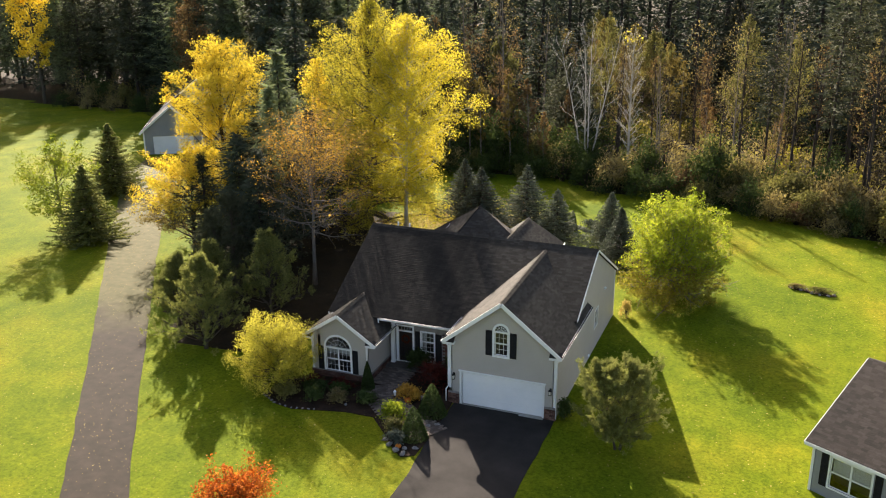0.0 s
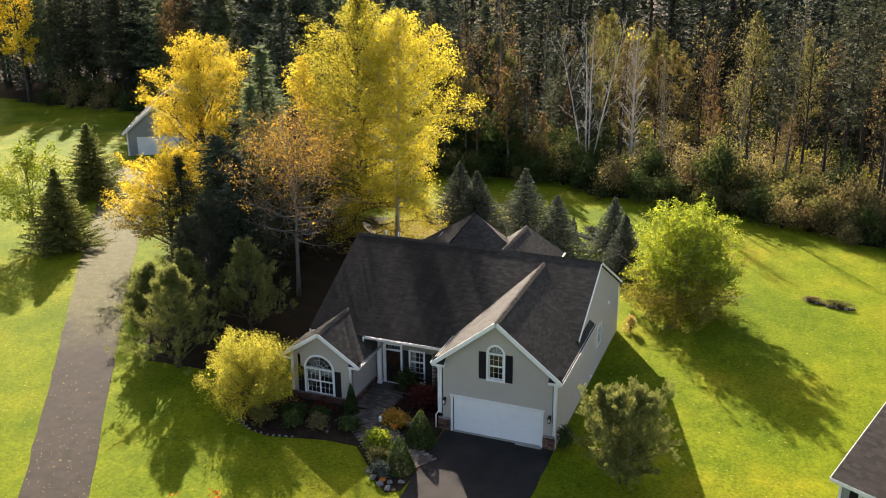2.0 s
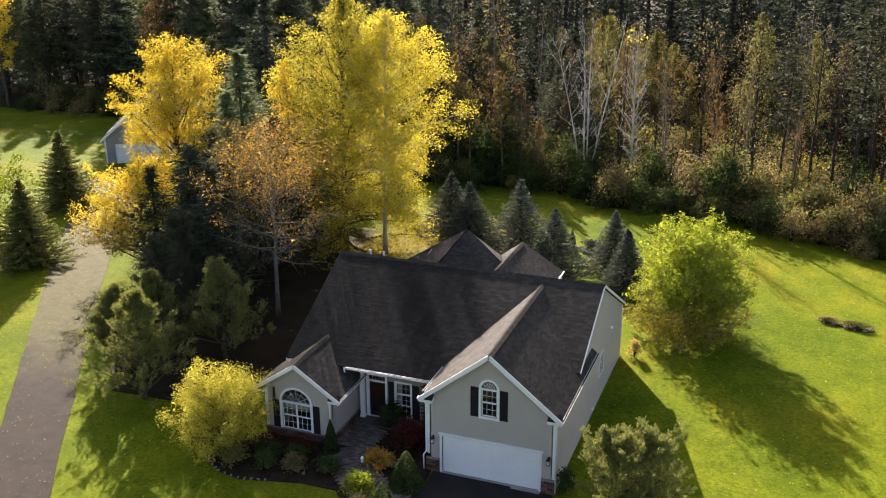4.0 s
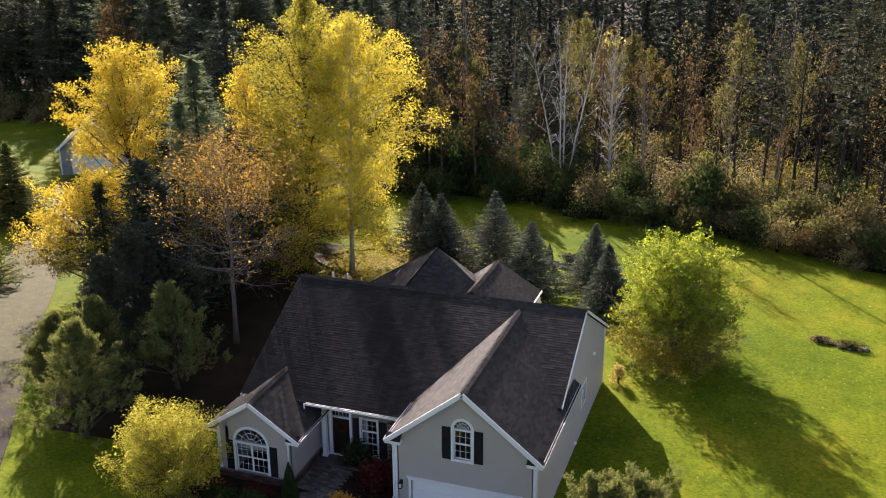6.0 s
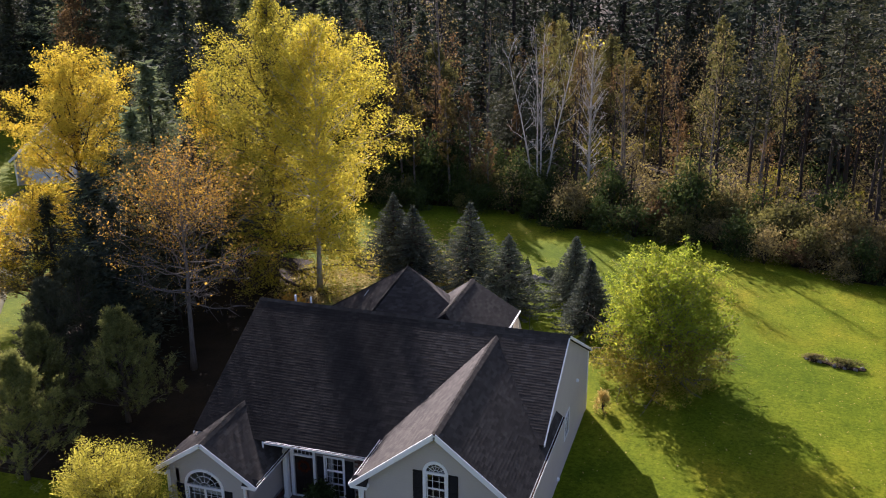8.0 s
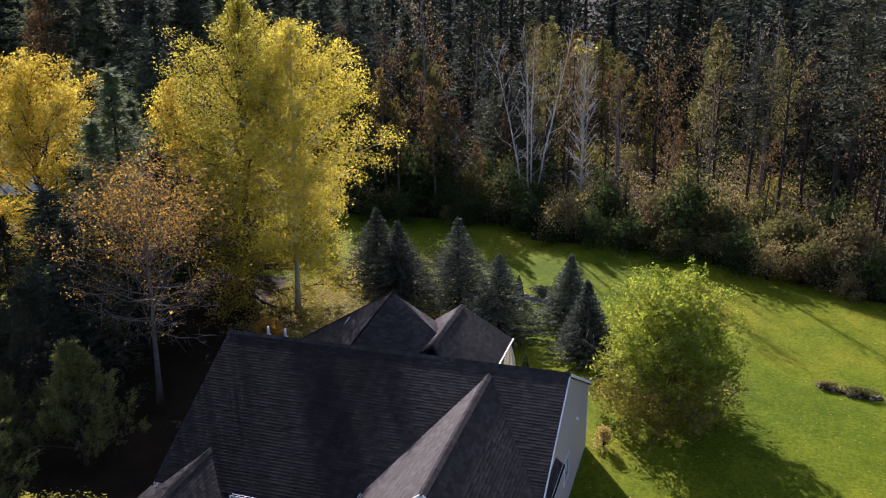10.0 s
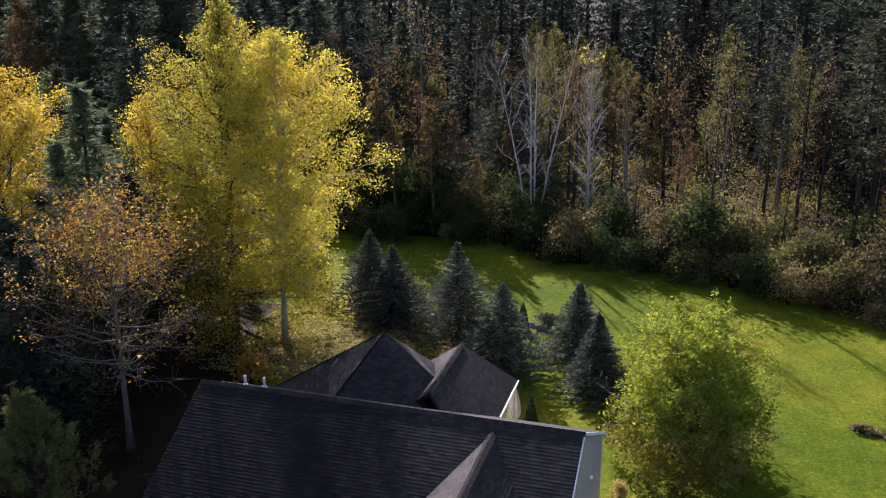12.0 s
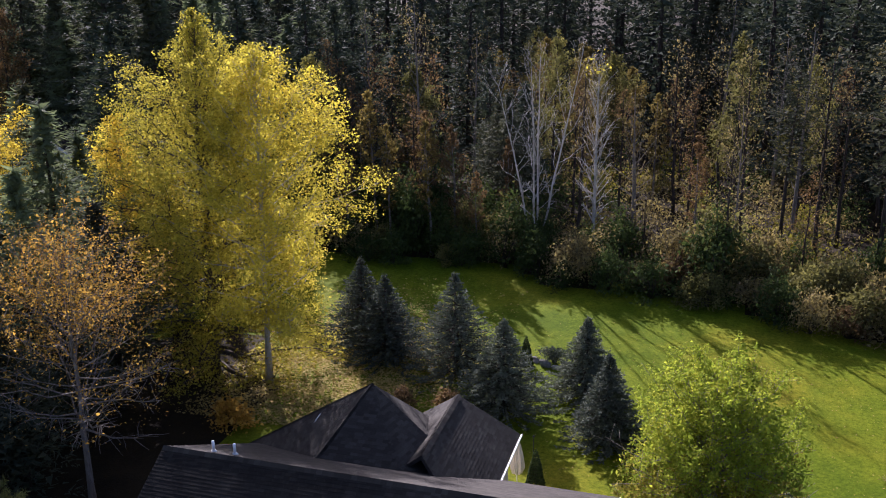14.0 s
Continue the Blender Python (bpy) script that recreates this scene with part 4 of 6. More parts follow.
# vent pipes and wall vents
for x, y, h in ((-23.7, 53.87, 0.42), (-22.95, 53.97, 0.42)):
    z = M_Z - BS * (y - M_Y)
    part("vent_pipe", tube_mesh("vent_pipe", [([(x, y, z - 0.05), (x, y, z + h)], [0.05, 0.05], 10), ([(x, y, z + 0.0), (x, y, z + 0.07)], [0.12, 0.07], 10)]), TRIM, house, "white roof vent pipe")
part("antenna_mast", tube_mesh("antenna_mast", [([(-22.9, 58.2, 3.9), (-22.3, 59.6, 5.0)], [0.02, 0.015], 6)]), TRIM, house)
for y, z in ((56.2, 3.1), (52.1, 0.25)):
    part("wall_vent", tube_mesh("wall_vent", [([(GX1 + 0.0, y, z), (GX1 + 0.10, y, z - 0.01)], [0.10, 0.07], 10)], False), TRIM, house, "white round wall vent")


# ---- plants ----
def unit(a):
    return a / np.maximum(np.linalg.norm(a, axis=-1, keepdims=True), 1e-6)


def leaf_quads(centres, size, gen, aspect=0.6, upward=0.4, spread=0.35):
    """Rhombic leaves of random turn round their centres."""
    n = len(centres)
    nrm = gen.normal(size=(n, 3))
    nrm[:, 2] = np.abs(nrm[:, 2]) + upward
    nrm = unit(nrm)
    u = unit(np.cross(nrm, gen.normal(size=(n, 3))))
    w = np.cross(nrm, u)
    s = size * np.exp(gen.normal(0, spread, size=(n, 1)))
    a, b = u * s * 0.5, w * s * 0.5 * aspect
    fold = nrm * s * 0.12
    return np.stack([centres - a, centres - b + fold, centres + a, centres + b + fold], 1)


def needle_quads(starts, dirs, length, width, gen):
    """Narrow blades that leave their starts along dirs."""
    n = len(starts)
    side = unit(np.cross(dirs, gen.normal(size=(n, 3)))) * width * 0.5
    ln = length * gen.uniform(0.7, 1.2, size=(n, 1))
    mid, tip = starts + dirs * ln * 0.45, starts + dirs * ln
    return np.stack([starts, mid - side, tip, mid + side], 1)


def grow(gen, height, radius, first, crown, limbs, rise=(25, 65), stems=1, subs=6, lean=0.0, twig=0.35, wobble=0.25):
    """Trunk, limbs and twigs. crown(f): the crown's radius at the part f of its height. Returns tubes and the places for leaves."""
    tubes, spots = [], []
    for s in range(stems):
        az = 2 * math.pi * (s + gen.random() * 0.5) / stems
        off = np.array([math.cos(az), math.sin(az), 0]) * (0.12 if stems > 1 else 0.0)
        out = lean + (0.14 + gen.random() * 0.16 if stems > 1 else gen.random() * 0.03)
        h = height * (1 if s == 0 else gen.uniform(0.82, 1.0))
        ks = np.linspace(0, 1, 9)
        drift = np.cumsum(gen.normal(0, wobble * 0.12, size=(9, 2)), 0) * h / 10
        pts = np.stack([off[0] + math.cos(az) * out * h * ks ** 1.1 * (0.8 if stems > 1 else 1) + drift[:, 0],
                        off[1] + math.sin(az) * out * h * ks ** 1.1 * (0.8 if stems > 1 else 1) + drift[:, 1], h * ks * 0.97], 1)
        pts[0, :2] = off[:2]
        rr = radius * (1 if stems == 1 else 0.62) * (1 - 0.93 * ks) + 0.012
        rr[0] *= 1.35
        tubes.append((pts, rr, 8))
        n = limbs if stems == 1 else limbs // stems
        for i in range(n):
            f = (i + gen.random()) / n
            z = first + (height * 0.96 - first) * f
            k = min(z / (h * 0.97), 0.999)
            base = np.array([np.interp(k, ks, pts[:, c]) for c in range(3)])
            a = i * 2.4 + gen.normal(0, 0.5) + s
            ln = max(0.25, crown(f) * gen.uniform(0.72, 1.12))
            el = radians(rise[0] + (rise[1] - rise[0]) * f + gen.normal(0, 8))
            d0 = np.array([math.cos(a) * math.cos(el), math.sin(a) * math.cos(el), math.sin(el)])
            ts = np.linspace(0, 1, 5)
            lp = base + d0 * (ts[:, None] * ln) + np.array([0, 0, 1]) * (ts[:, None] ** 2) * ln * 0.14 + np.cumsum(gen.normal(0, 0.03 * ln, (5, 3)), 0)
            lp[0] = base
            r0 = max(0.012, np.interp(k, ks, rr) * 0.42)
            tubes.append((lp, r0 * (1 - 0.85 * ts) + 0.004, 4))
            for j in range(subs):
                t = 0.25 + 0.75 * (j + gen.random()) / subs
                p = np.array([np.interp(t, ts, lp[:, c]) for c in range(3)])
                d = unit(d0 * 0.8 + gen.normal(0, 0.75, 3) + np.array([0, 0, 0.25]))
                sl = ln * twig * gen.uniform(0.5, 1.2) * (1.15 - 0.5 * t)
                q = p + d * sl
                mid = (p + q) / 2 + gen.normal(0, 0.06 * sl, 3)
                tubes.append((np.stack([p, mid, q]), np.array([r0 * 0.35, r0 * 0.2, 0.004]) + 0.003, 3))
                spots += [(mid, sl), (q, sl), (q + d * sl * 0.25, sl)]
            spots.append((lp[-1], ln * 0.3))
    return tubes, spots


def leafy_tree(name, label, category, at, seed, height, radius, first, crown, limbs, leaf, leaves, size, bark, rise=(25, 65), stems=1, subs=6,
               lean=0.0, twig=0.35, puff=0.45, thin=None, group="", spin=0.0, droop=0.0, aspect=0.6, turned_or_shaded=None):
    gen = np.random.default_rng(seed)
    tubes, spots = grow(gen, height, radius, first, crown, limbs, rise, stems, subs, lean, twig)
    root = thing(name, label, category, at, group)
    root.rotation_euler[2] = spin
    part("trunk", tube_mesh("trunk", tubes), bark, root)
    c = np.array([p for p, _ in spots])
    s = np.array([max(r, 0.25) for _, r in spots])
    if thin is not None:
        keep = gen.random(len(c)) < thin(c)
        c, s = c[keep], s[keep]
    weight = s ** 1.9
    pick = gen.choice(len(c), leaves, p=weight / weight.sum())
    pos = c[pick] + gen.normal(size=(leaves, 3)) * (s[pick] * puff)[:, None] * np.array([1, 1, 0.75])
    if droop:
        pos[:, 2] -= np.abs(gen.normal(0, droop, leaves))
    pos = pos[pos[:, 2] > 0.15]
    if turned_or_shaded:
        low = pos[:, 2] / height + gen.normal(0, 0.12, len(pos)) < turned_or_shaded[1]
        part("turned_leaves", quad_mesh("turned_leaves", leaf_quads(pos[low], size, gen, aspect)), turned_or_shaded[0], root, "yellow-brown leaves low in the crown, turned or shade-painted")
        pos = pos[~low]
    part("crown", quad_mesh("crown", leaf_quads(pos, size, gen, aspect)), leaf, root)
    return root


def spruce_tree(name, label, at, seed, height, width, leaf, whorls=24, per=10, blades=15, size=0.26, group="", first=0.15, bark=BARK_DARK, ragged=0.15, blade_w=0.10):
    """A conifer in tiers: each branch carries flat sprays on both sides."""
    gen = np.random.default_rng(seed)
    root = thing(name, label, "tree", at, group)
    root.rotation_euler[2] = seed * 1.3
    tubes = [(np.array([(0, 0, -0.2), (0, 0, height * 0.5), (0, 0, height * 0.99)]), np.array([height * 0.016, height * 0.010, 0.01]), 7)]
    st, di, big = [], [], []
    for i in range(whorls):
        f = (i / whorls) ** 0.92
        z = first + (height * 0.97 - first) * f
        reach = (width / 2) * (1 - f) ** 1.08 + 0.05
        n = max(5, int(per * (0.45 + 0.55 * (1 - f))))
        for k in range(n):
            a = 2 * math.pi * (k + gen.random() * 0.7) / n + i * 0.7
            r = reach * gen.uniform(1 - ragged * 1.6, 1 + ragged)
            z = first + (height * 0.97 - first) * min(1.0, max(0.0, f + gen.normal(0, 0.45 / whorls)))
            d = np.array([math.cos(a), math.sin(a), 0])
            side = np.array([-d[1], d[0], 0])
            sag = -0.12 * r * (1 - f) + 0.10 * r * f
            tip = np.array([0, 0, z]) + d * r + np.array([0, 0, sag + 0.12 * r])
            mid = np.array([0, 0, z]) + d * r * 0.55 + np.array([0, 0, sag])
            if height < 10 or k % 3 == 0:
                tubes.append((np.array([(0, 0, z), mid, tip]), np.array([0.025, 0.016, 0.005]) * (0.5 + height / 10), 3))
            m = max(4, int(blades * (0.35 + 0.65 * r / (width / 2 + 0.1))))
            for j in range(m):
                t = 0.22 + 0.78 * (j + gen.random()) / m
                p = np.array([0, 0, z]) * (1 - t) + tip * t + np.array([0, 0, sag * 0.6 * math.sin(math.pi * t)])
                w = (1 if j % 2 else -1) * gen.uniform(0.35, 1.2)
                st.append(p)
                big.append(0.5 + 0.55 * (1 - f))
                di.append(d * gen.uniform(0.5, 1.0) + side * w + np.array([0, 0, gen.uniform(-0.25, 0.45)]))
    st, di = np.array(st), unit(np.array(di))
    part("trunk", tube_mesh("trunk", tubes), bark, root)
    big = np.array(big)[:, None]
    q = needle_quads(st, di, size * (0.8 + height / 25) * big, blade_w, gen)
    q2 = needle_quads(st + gen.normal(0, 0.05, st.shape), unit(di + gen.normal(0, 0.5, di.shape)), size * (0.6 + height / 30) * big, blade_w * 0.8, gen)
    part("crown", quad_mesh("crown", np.concatenate([q, q2])), leaf, root)
    return root


def pine_tree(name, label, at, seed, height, crown, first, leaf, limbs=26, tufts=700, blades=11, size=0.3, width=0.045, bark=BARK, radius=None, group="", rise=(12, 60), spin=0.0, stems=1, puff=0.3, subs=6, candle=1.3):
    """A pine: limbs that end in round tufts of upright needles."""
    gen = np.random.default_rng(seed)
    tubes, spots = grow(gen, height, radius or height * 0.018, first, crown, limbs, rise, stems, subs, twig=0.4)
    root = thing(name, label, "tree", at, group)
    root.rotation_euler[2] = spin
    part("trunk", tube_mesh("trunk", tubes), bark, root)
    c = np.array([p for p, _ in spots])
    s = np.array([max(r, 0.2) for _, r in spots])
    pick = gen.integers(0, len(c), tufts)
    mid = c[pick] + gen.normal(size=(tufts, 3)) * (s[pick] * puff)[:, None]
    away = mid * np.array([1, 1, 0])
    axis = unit(unit(away) * 0.55 + np.array([0, 0, 0.9]) + gen.normal(0, 0.3, (tufts, 3)))
    axis = np.repeat(axis, blades, 0)
    st = np.repeat(mid, blades, 0) + axis * (gen.random((tufts * blades, 1)) * size * candle) + gen.normal(0, 0.02, (tufts * blades, 3))
    d = axis * 0.75 + unit(gen.normal(size=(tufts * blades, 3))) * 0.85
    part("crown", quad_mesh("crown", needle_quads(st, unit(d), size, width, gen)), leaf, root)
    return root


def shrub(name, label, at, seed, w, d, h, leaf, leaves, size, shape="dome", group="", bark=BARK_DARK):
    """A shrub: stems from one foot, and leaves in clumps within its outline."""
    gen = np.random.default_rng(seed)
    root = thing(name, label, "shrub", at, group)
    n = 26
    az = gen.random(n) * 2 * math.pi
    f = np.sqrt(gen.random(n))
    if shape == "cone":
        zz = gen.random(n)
        rad = (1 - zz) * 0.9
    else:
        zz = gen.random(n) ** 0.7
        rad = np.sqrt(np.maximum(0.05, 1 - zz ** 2))
    c = np.stack([np.cos(az) * rad * f * w / 2, np.sin(az) * rad * f * d / 2, zz * h * 0.86 + 0.06], 1)
    tubes = [(np.array([(0, 0, -0.05), tuple(p * np.array([0.4, 0.4, 0.55])), tuple(p)]), np.array([0.022, 0.014, 0.005]), 4) for p in c]
    part("stem", tube_mesh("stem", tubes), bark, root)
    if shape == "cone":
        k = leaves
        z = 1 - np.sqrt(gen.random(k))
        a = gen.random(k) * 2 * math.pi
        r = (1 - z) ** 0.75 * gen.uniform(0.86, 1.03, k)
        pos = np.stack([np.cos(a) * r * w / 2, np.sin(a) * r * d / 2, z * h + 0.04], 1)
    else:
        pick = gen.integers(0, n, leaves)
        dist = gen.normal(size=(leaves, 3)) * np.array([w, d, h]) * 0.13
        pos = c[pick] + dist
        pos = pos[pos[:, 2] > 0.03]
    part("foliage", quad_mesh("foliage", leaf_quads(pos, size, gen, 0.7)), leaf, root)
    return root


def on(x, y, dz=0.0):
    return (x, y, gz(x, y) + dz)


def oval(top, low=0.35, wide=0.45, narrow=0.25):
    """A crown's radius over its height: widest at the part `wide`."""
    def f(t):
        if t < wide:
            return top * (low + (1 - low) * math.sin(math.pi / 2 * t / wide))
        return top * (narrow + (1 - narrow) * math.cos(math.pi / 2 * (t - wide) / (1 - wide)))
    return f


def hide_inner(level, soft):
    return lambda c: np.clip((c[:, 2] - level) / soft, 0.0, 1.0) ** 1.0


# big yellow poplars beside the back lawn
leafy_tree("poplar_tree", "tall poplar with bright yellow leaves beside the back lawn", "tree", on(-30.9, 71.8), 11, 18.4, 0.17, 3.8, oval(4.9, 0.8, 0.36, 0.12), 76, YELLOW, 60000, 0.115, BARK_PALE, (8, 76), subs=8, puff=0.24, group="yellow poplars")
leafy_tree("poplar_tree", "broad tall poplar full of yellow leaves", "tree", on(-34.6, 72.3), 12, 20.3, 0.30, 0.8, oval(5.3, 0.95, 0.36, 0.08), 120, YELLOW, 96000, 0.115, BARK, (-14, 78), subs=8, puff=0.24, group="yellow poplars")
leafy_tree("poplar_tree", "slender paler poplar with thinning yellow leaves", "tree", on(-38.4, 71.4), 14, 14.6, 0.16, 4.0, oval(2.3, 0.5, 0.5, 0.3), 44, GOLD, 9000, 0.12, BARK_GREY, (20, 70), puff=0.3, group="yellow poplars")
leafy_tree("maple_tree", "golden yellow maple in full leaf by the driveway", "tree", on(-44.9, 66.8), 21, 15.3, 0.26, 3.2, oval(4.9, 0.4, 0.55, 0.3), 64, GOLD, 52000, 0.115, BARK_DARK, (14, 66), subs=8, puff=0.2)
# DULL_GOLD on this low maple's lower leaves paints the half shade they stand in.
leafy_tree("maple_tree", "low golden maple beside the long driveway", "tree", on(-45.4, 62.0), 22, 6.9, 0.16, 0.7, oval(4.5, 0.85, 0.35, 0.45), 58, GOLD, 36000, 0.115, BARK_DARK, (6, 50), subs=7, puff=0.2, turned_or_shaded=(DULL_GOLD, 0.62))
leafy_tree("maple_tree", "half-bare maple with thin orange leaves", "tree", on(-32.2, 57.8), 31, 11.2, 0.15, 4.0, oval(4.6, 0.7, 0.4, 0.45), 60, ORANGE, 12000, 0.088, BARK_GREY, (6, 65), subs=14, puff=0.24, thin=lambda c: np.clip((c[:, 2] - 3.0) / 7.0, 0, 1) ** 1.8 + 0.02)
leafy_tree("birch_tree", "multi-stemmed birch with lime green and yellow leaves on the lawn", "tree", on(-7.3, 64.2), 41, 6.1, 0.13, 0.3, oval(3.6, 1.1, 0.3, 0.36), 170, LIME, 60000, 0.125, BARK_GREY, (-6, 60), stems=6, subs=9, puff=0.17, turned_or_shaded=(OLIVE_GOLD, 0.42), aspect=0.5, thin=lambda c: (np.hypot(c[:, 0], c[:, 1]) < 3.75) * 1.0)
leafy_tree("willow_tree", "small yellow-green willow with drooping twigs before the house", "tree", on(-26.65, 42.7), 51, 2.55, 0.10, 0.3, oval(2.55, 0.85, 0.5, 0.65), 80, WILLOW, 38000, 0.10, BARK, (10, 62), stems=4, subs=7, droop=0.2, aspect=0.3, puff=0.26)
leafy_tree("maple_tree", "small red maple on the front lawn", "tree", on(-21.1, 29.7), 61, 2.15, 0.07, 0.3, oval(2.0, 0.8, 0.4, 0.35), 50, RED, 11000, 0.10, BARK, (15, 66), puff=0.3)
# spruces in the back lawn
for x, y, h, w, sd in ((-28.0, 78.6, 5.4, 3.7, 1), (-25.7, 76.4, 5.2, 3.6, 2), (-21.3, 75.4, 6.1, 4.0, 3), (-17.7, 71.6, 5.2, 3.7, 4), (-13.9, 74.3, 4.7, 3.0, 5), (-12.2, 69.6, 4.8, 2.6, 6)):
    spruce_tree("spruce_tree", "dense blue-green spruce on the back lawn", on(x, y), 100 + sd, h * 1.02, w * 1.62, SPRUCE, 30, 16, 34, 0.22, "spruces on the back lawn", 0.1, blade_w=0.075, ragged=0.14)
# pines
PINE_LABEL = "bushy dark green pine with upright tufts beside the house"
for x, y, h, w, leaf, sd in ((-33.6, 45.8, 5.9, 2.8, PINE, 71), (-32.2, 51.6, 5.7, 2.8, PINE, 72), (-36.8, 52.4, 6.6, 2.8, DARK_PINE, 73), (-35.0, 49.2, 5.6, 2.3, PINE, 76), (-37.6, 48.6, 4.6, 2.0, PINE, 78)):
    pine_tree("pine_tree", PINE_LABEL, on(x, y), sd, h, lambda t, w=w: w * (1.06 - 0.92 * t), 0.3, leaf, 64, 1700, 24, 0.15, 0.032, group="pines beside the house", rise=(25, 72), puff=0.16, candle=2.6, subs=5)
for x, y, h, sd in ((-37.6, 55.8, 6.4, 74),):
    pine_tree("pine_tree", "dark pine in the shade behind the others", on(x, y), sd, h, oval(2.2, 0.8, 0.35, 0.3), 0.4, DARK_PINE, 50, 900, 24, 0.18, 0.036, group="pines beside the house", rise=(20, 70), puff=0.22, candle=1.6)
pine_tree("pine_tree", "rounded young pine on the side lawn", on(-6.8, 42.6), 75, 4.2, oval(1.75, 0.8, 0.4, 0.45), 0.45, PINE, 84, 3000, 24, 0.13, 0.030, stems=2, rise=(10, 70), puff=0.18, candle=2.4)
# trees on the far lawn
spruce_tree("fir_tree", "dark green fir on the far lawn", on(-55.9, 61.9), 81, 6.8, 6.2, PINE, 34, 20, 34, 0.28, "firs on the far lawn", blade_w=0.10, ragged=0.32)
spruce_tree("fir_tree", "dark green fir on the far lawn", on(-65.2, 76.8), 82, 7.4, 6.8, PINE, 34, 20, 34, 0.30, "firs on the far lawn", blade_w=0.10, ragged=0.32)
leafy_tree("young_tree", "thin young tree with olive and yellow leaves", "tree", on(-59.2, 62.5), 83, 7.2, 0.10, 1.2, oval(3.2, 0.6, 0.4, 0.3), 36, LIME, 9000, 0.15, BARK, (15, 60), puff=0.35)

# ---- woods ----
wood_gen = random.Random(17)
WOODS = "trees of the woods"


def tri_mesh(name, verts):
    """A mesh of loose triangles from an array of 3 corners each."""
    verts = np.asarray(verts, dtype=np.float32).reshape(-1, 3)
    n = len(verts) // 3
    me = bpy.data.meshes.new(name)
    me.vertices.add(n * 3)
    me.loops.add(n * 3)
    me.polygons.add(n)
    me.vertices.foreach_set("co", verts.ravel())
    me.loops.foreach_set("vertex_index", np.arange(n * 3, dtype=np.int32))
    me.polygons.foreach_set("loop_start", np.arange(0, n * 3, 3, dtype=np.int32))
    me.polygons.foreach_set("loop_total", np.full(n, 3, dtype=np.int32))
    me.update()
    me.validate()
    return me


def sprays(starts, dirs, length, width, gen):
    """Pointed sprays that leave their starts along dirs, a triangle each."""
    n = len(starts)
    side = unit(np.cross(dirs, gen.normal(size=(n, 3)) * np.array([0.5, 0.5, 1.0]))) * (width * gen.uniform(0.6, 1.3, size=(n, 1)) * 0.5)
    return np.stack([starts - side, starts + side, starts + dirs * length * gen.uniform(0.6, 1.3, size=(n, 1))], 1)


def small_leaves(centres, size, gen):
    """Small three-cornered leaves of random turn."""
    n = len(centres)
    u = unit(gen.normal(size=(n, 3)))
    w = unit(np.cross(u, gen.normal(size=(n, 3))))
    s = size * np.exp(gen.normal(0, 0.3, size=(n, 1))) * 0.62
    return np.stack([centres - u * s, centres + u * s * 0.6 + w * s * 0.7, centres + u * s * 0.6 - w * s * 0.7], 1)


def forest_conifer(name, label, seed, height, width, first, leaf, profile, limbs=130, per=44, inner=1100, sag=-0.25, lift=0.0, spray=(0.5, 0.14), patchy=0.25, radius=0.012, shown=0.2):
    """A forest conifer: limbs in loose tiers with sprays along them, and a dense dark heart."""
    gen = np.random.default_rng(seed)
    root = thing(name, label, "tree", (0, 0, 0), WOODS)
    f = np.sort(gen.random(limbs) ** 0.9)
    z = first + (height * 0.985 - first) * f
    az = np.arange(limbs) * 2.4 + gen.normal(0, 0.5, limbs)
    lobes = 1 + patchy * np.sin(az * 2 + z * 1.1 + seed) + patchy * 0.7 * np.sin(az * 3 - z * 1.9)
    reach = np.array([profile(v) for v in f]) * width / 2 * lobes * gen.uniform(0.72, 1.12, limbs) + 0.08
    d = np.stack([np.cos(az), np.sin(az), np.zeros(limbs)], 1)
    sd = np.stack([-d[:, 1], d[:, 0], np.zeros(limbs)], 1)
    count = np.maximum(5, (per * reach / reach.max()).astype(int))
    k = np.repeat(np.arange(limbs), count)
    n = len(k)
    t = gen.random(n) ** 0.75
    r = reach[k]
    wide = gen.normal(0, 0.13, n) * r * (1.1 - 0.6 * t)
    pos = d[k] * (r * t)[:, None] + sd[k] * wide[:, None]
    pos[:, 2] = z[k] + r * (lift * t + sag * t * (1 - 0.45 * t)) + gen.normal(0, 0.10, n)
    way = d[k] * gen.uniform(0.35, 1.0, (n, 1)) + sd[k] * (np.sign(wide) * gen.uniform(0.1, 0.9, n))[:, None]
    way[:, 2] += gen.uniform(-0.45, 0.35, n)
    tris = [sprays(pos, unit(way), spray[0], spray[1], gen)]
    fi = gen.random(inner)
    ri = np.array([profile(v) for v in fi]) * width / 2 * np.sqrt(gen.random(inner)) * 0.62
    ai = gen.random(inner) * 2 * math.pi
    heart = np.stack([np.cos(ai) * ri, np.sin(ai) * ri, first + (height * 0.96 - first) * fi], 1)
    tris.append(sprays(heart, unit(gen.normal(size=(inner, 3)) * np.array([1, 1, 0.5])), 0.75, 0.36, gen))
    tubes = [(np.array([(0, 0, -0.2), (0.02 * height * 0.3, 0, height * 0.5), (0, 0, height * 0.99)]), np.array([height * radius * 1.2, height * radius * 0.8, 0.02]), 7)]
    for i in np.flatnonzero(gen.random(limbs) < shown):
        tubes.append((np.array([(0, 0, z[i]), d[i] * reach[i] * 0.5 + np.array([0, 0, z[i] + reach[i] * (lift * 0.5 + sag * 0.39)])]), np.array([0.05, 0.02]), 3))
    part("trunk", tube_mesh("trunk", tubes), BARK_DARK, root)
    part("crown", tri_mesh("crown", np.concatenate(tris)), leaf, root)
    return root


def cone(power):
    return lambda t: (1 - t) ** power * min(1.0, 0.75 + t * 3)


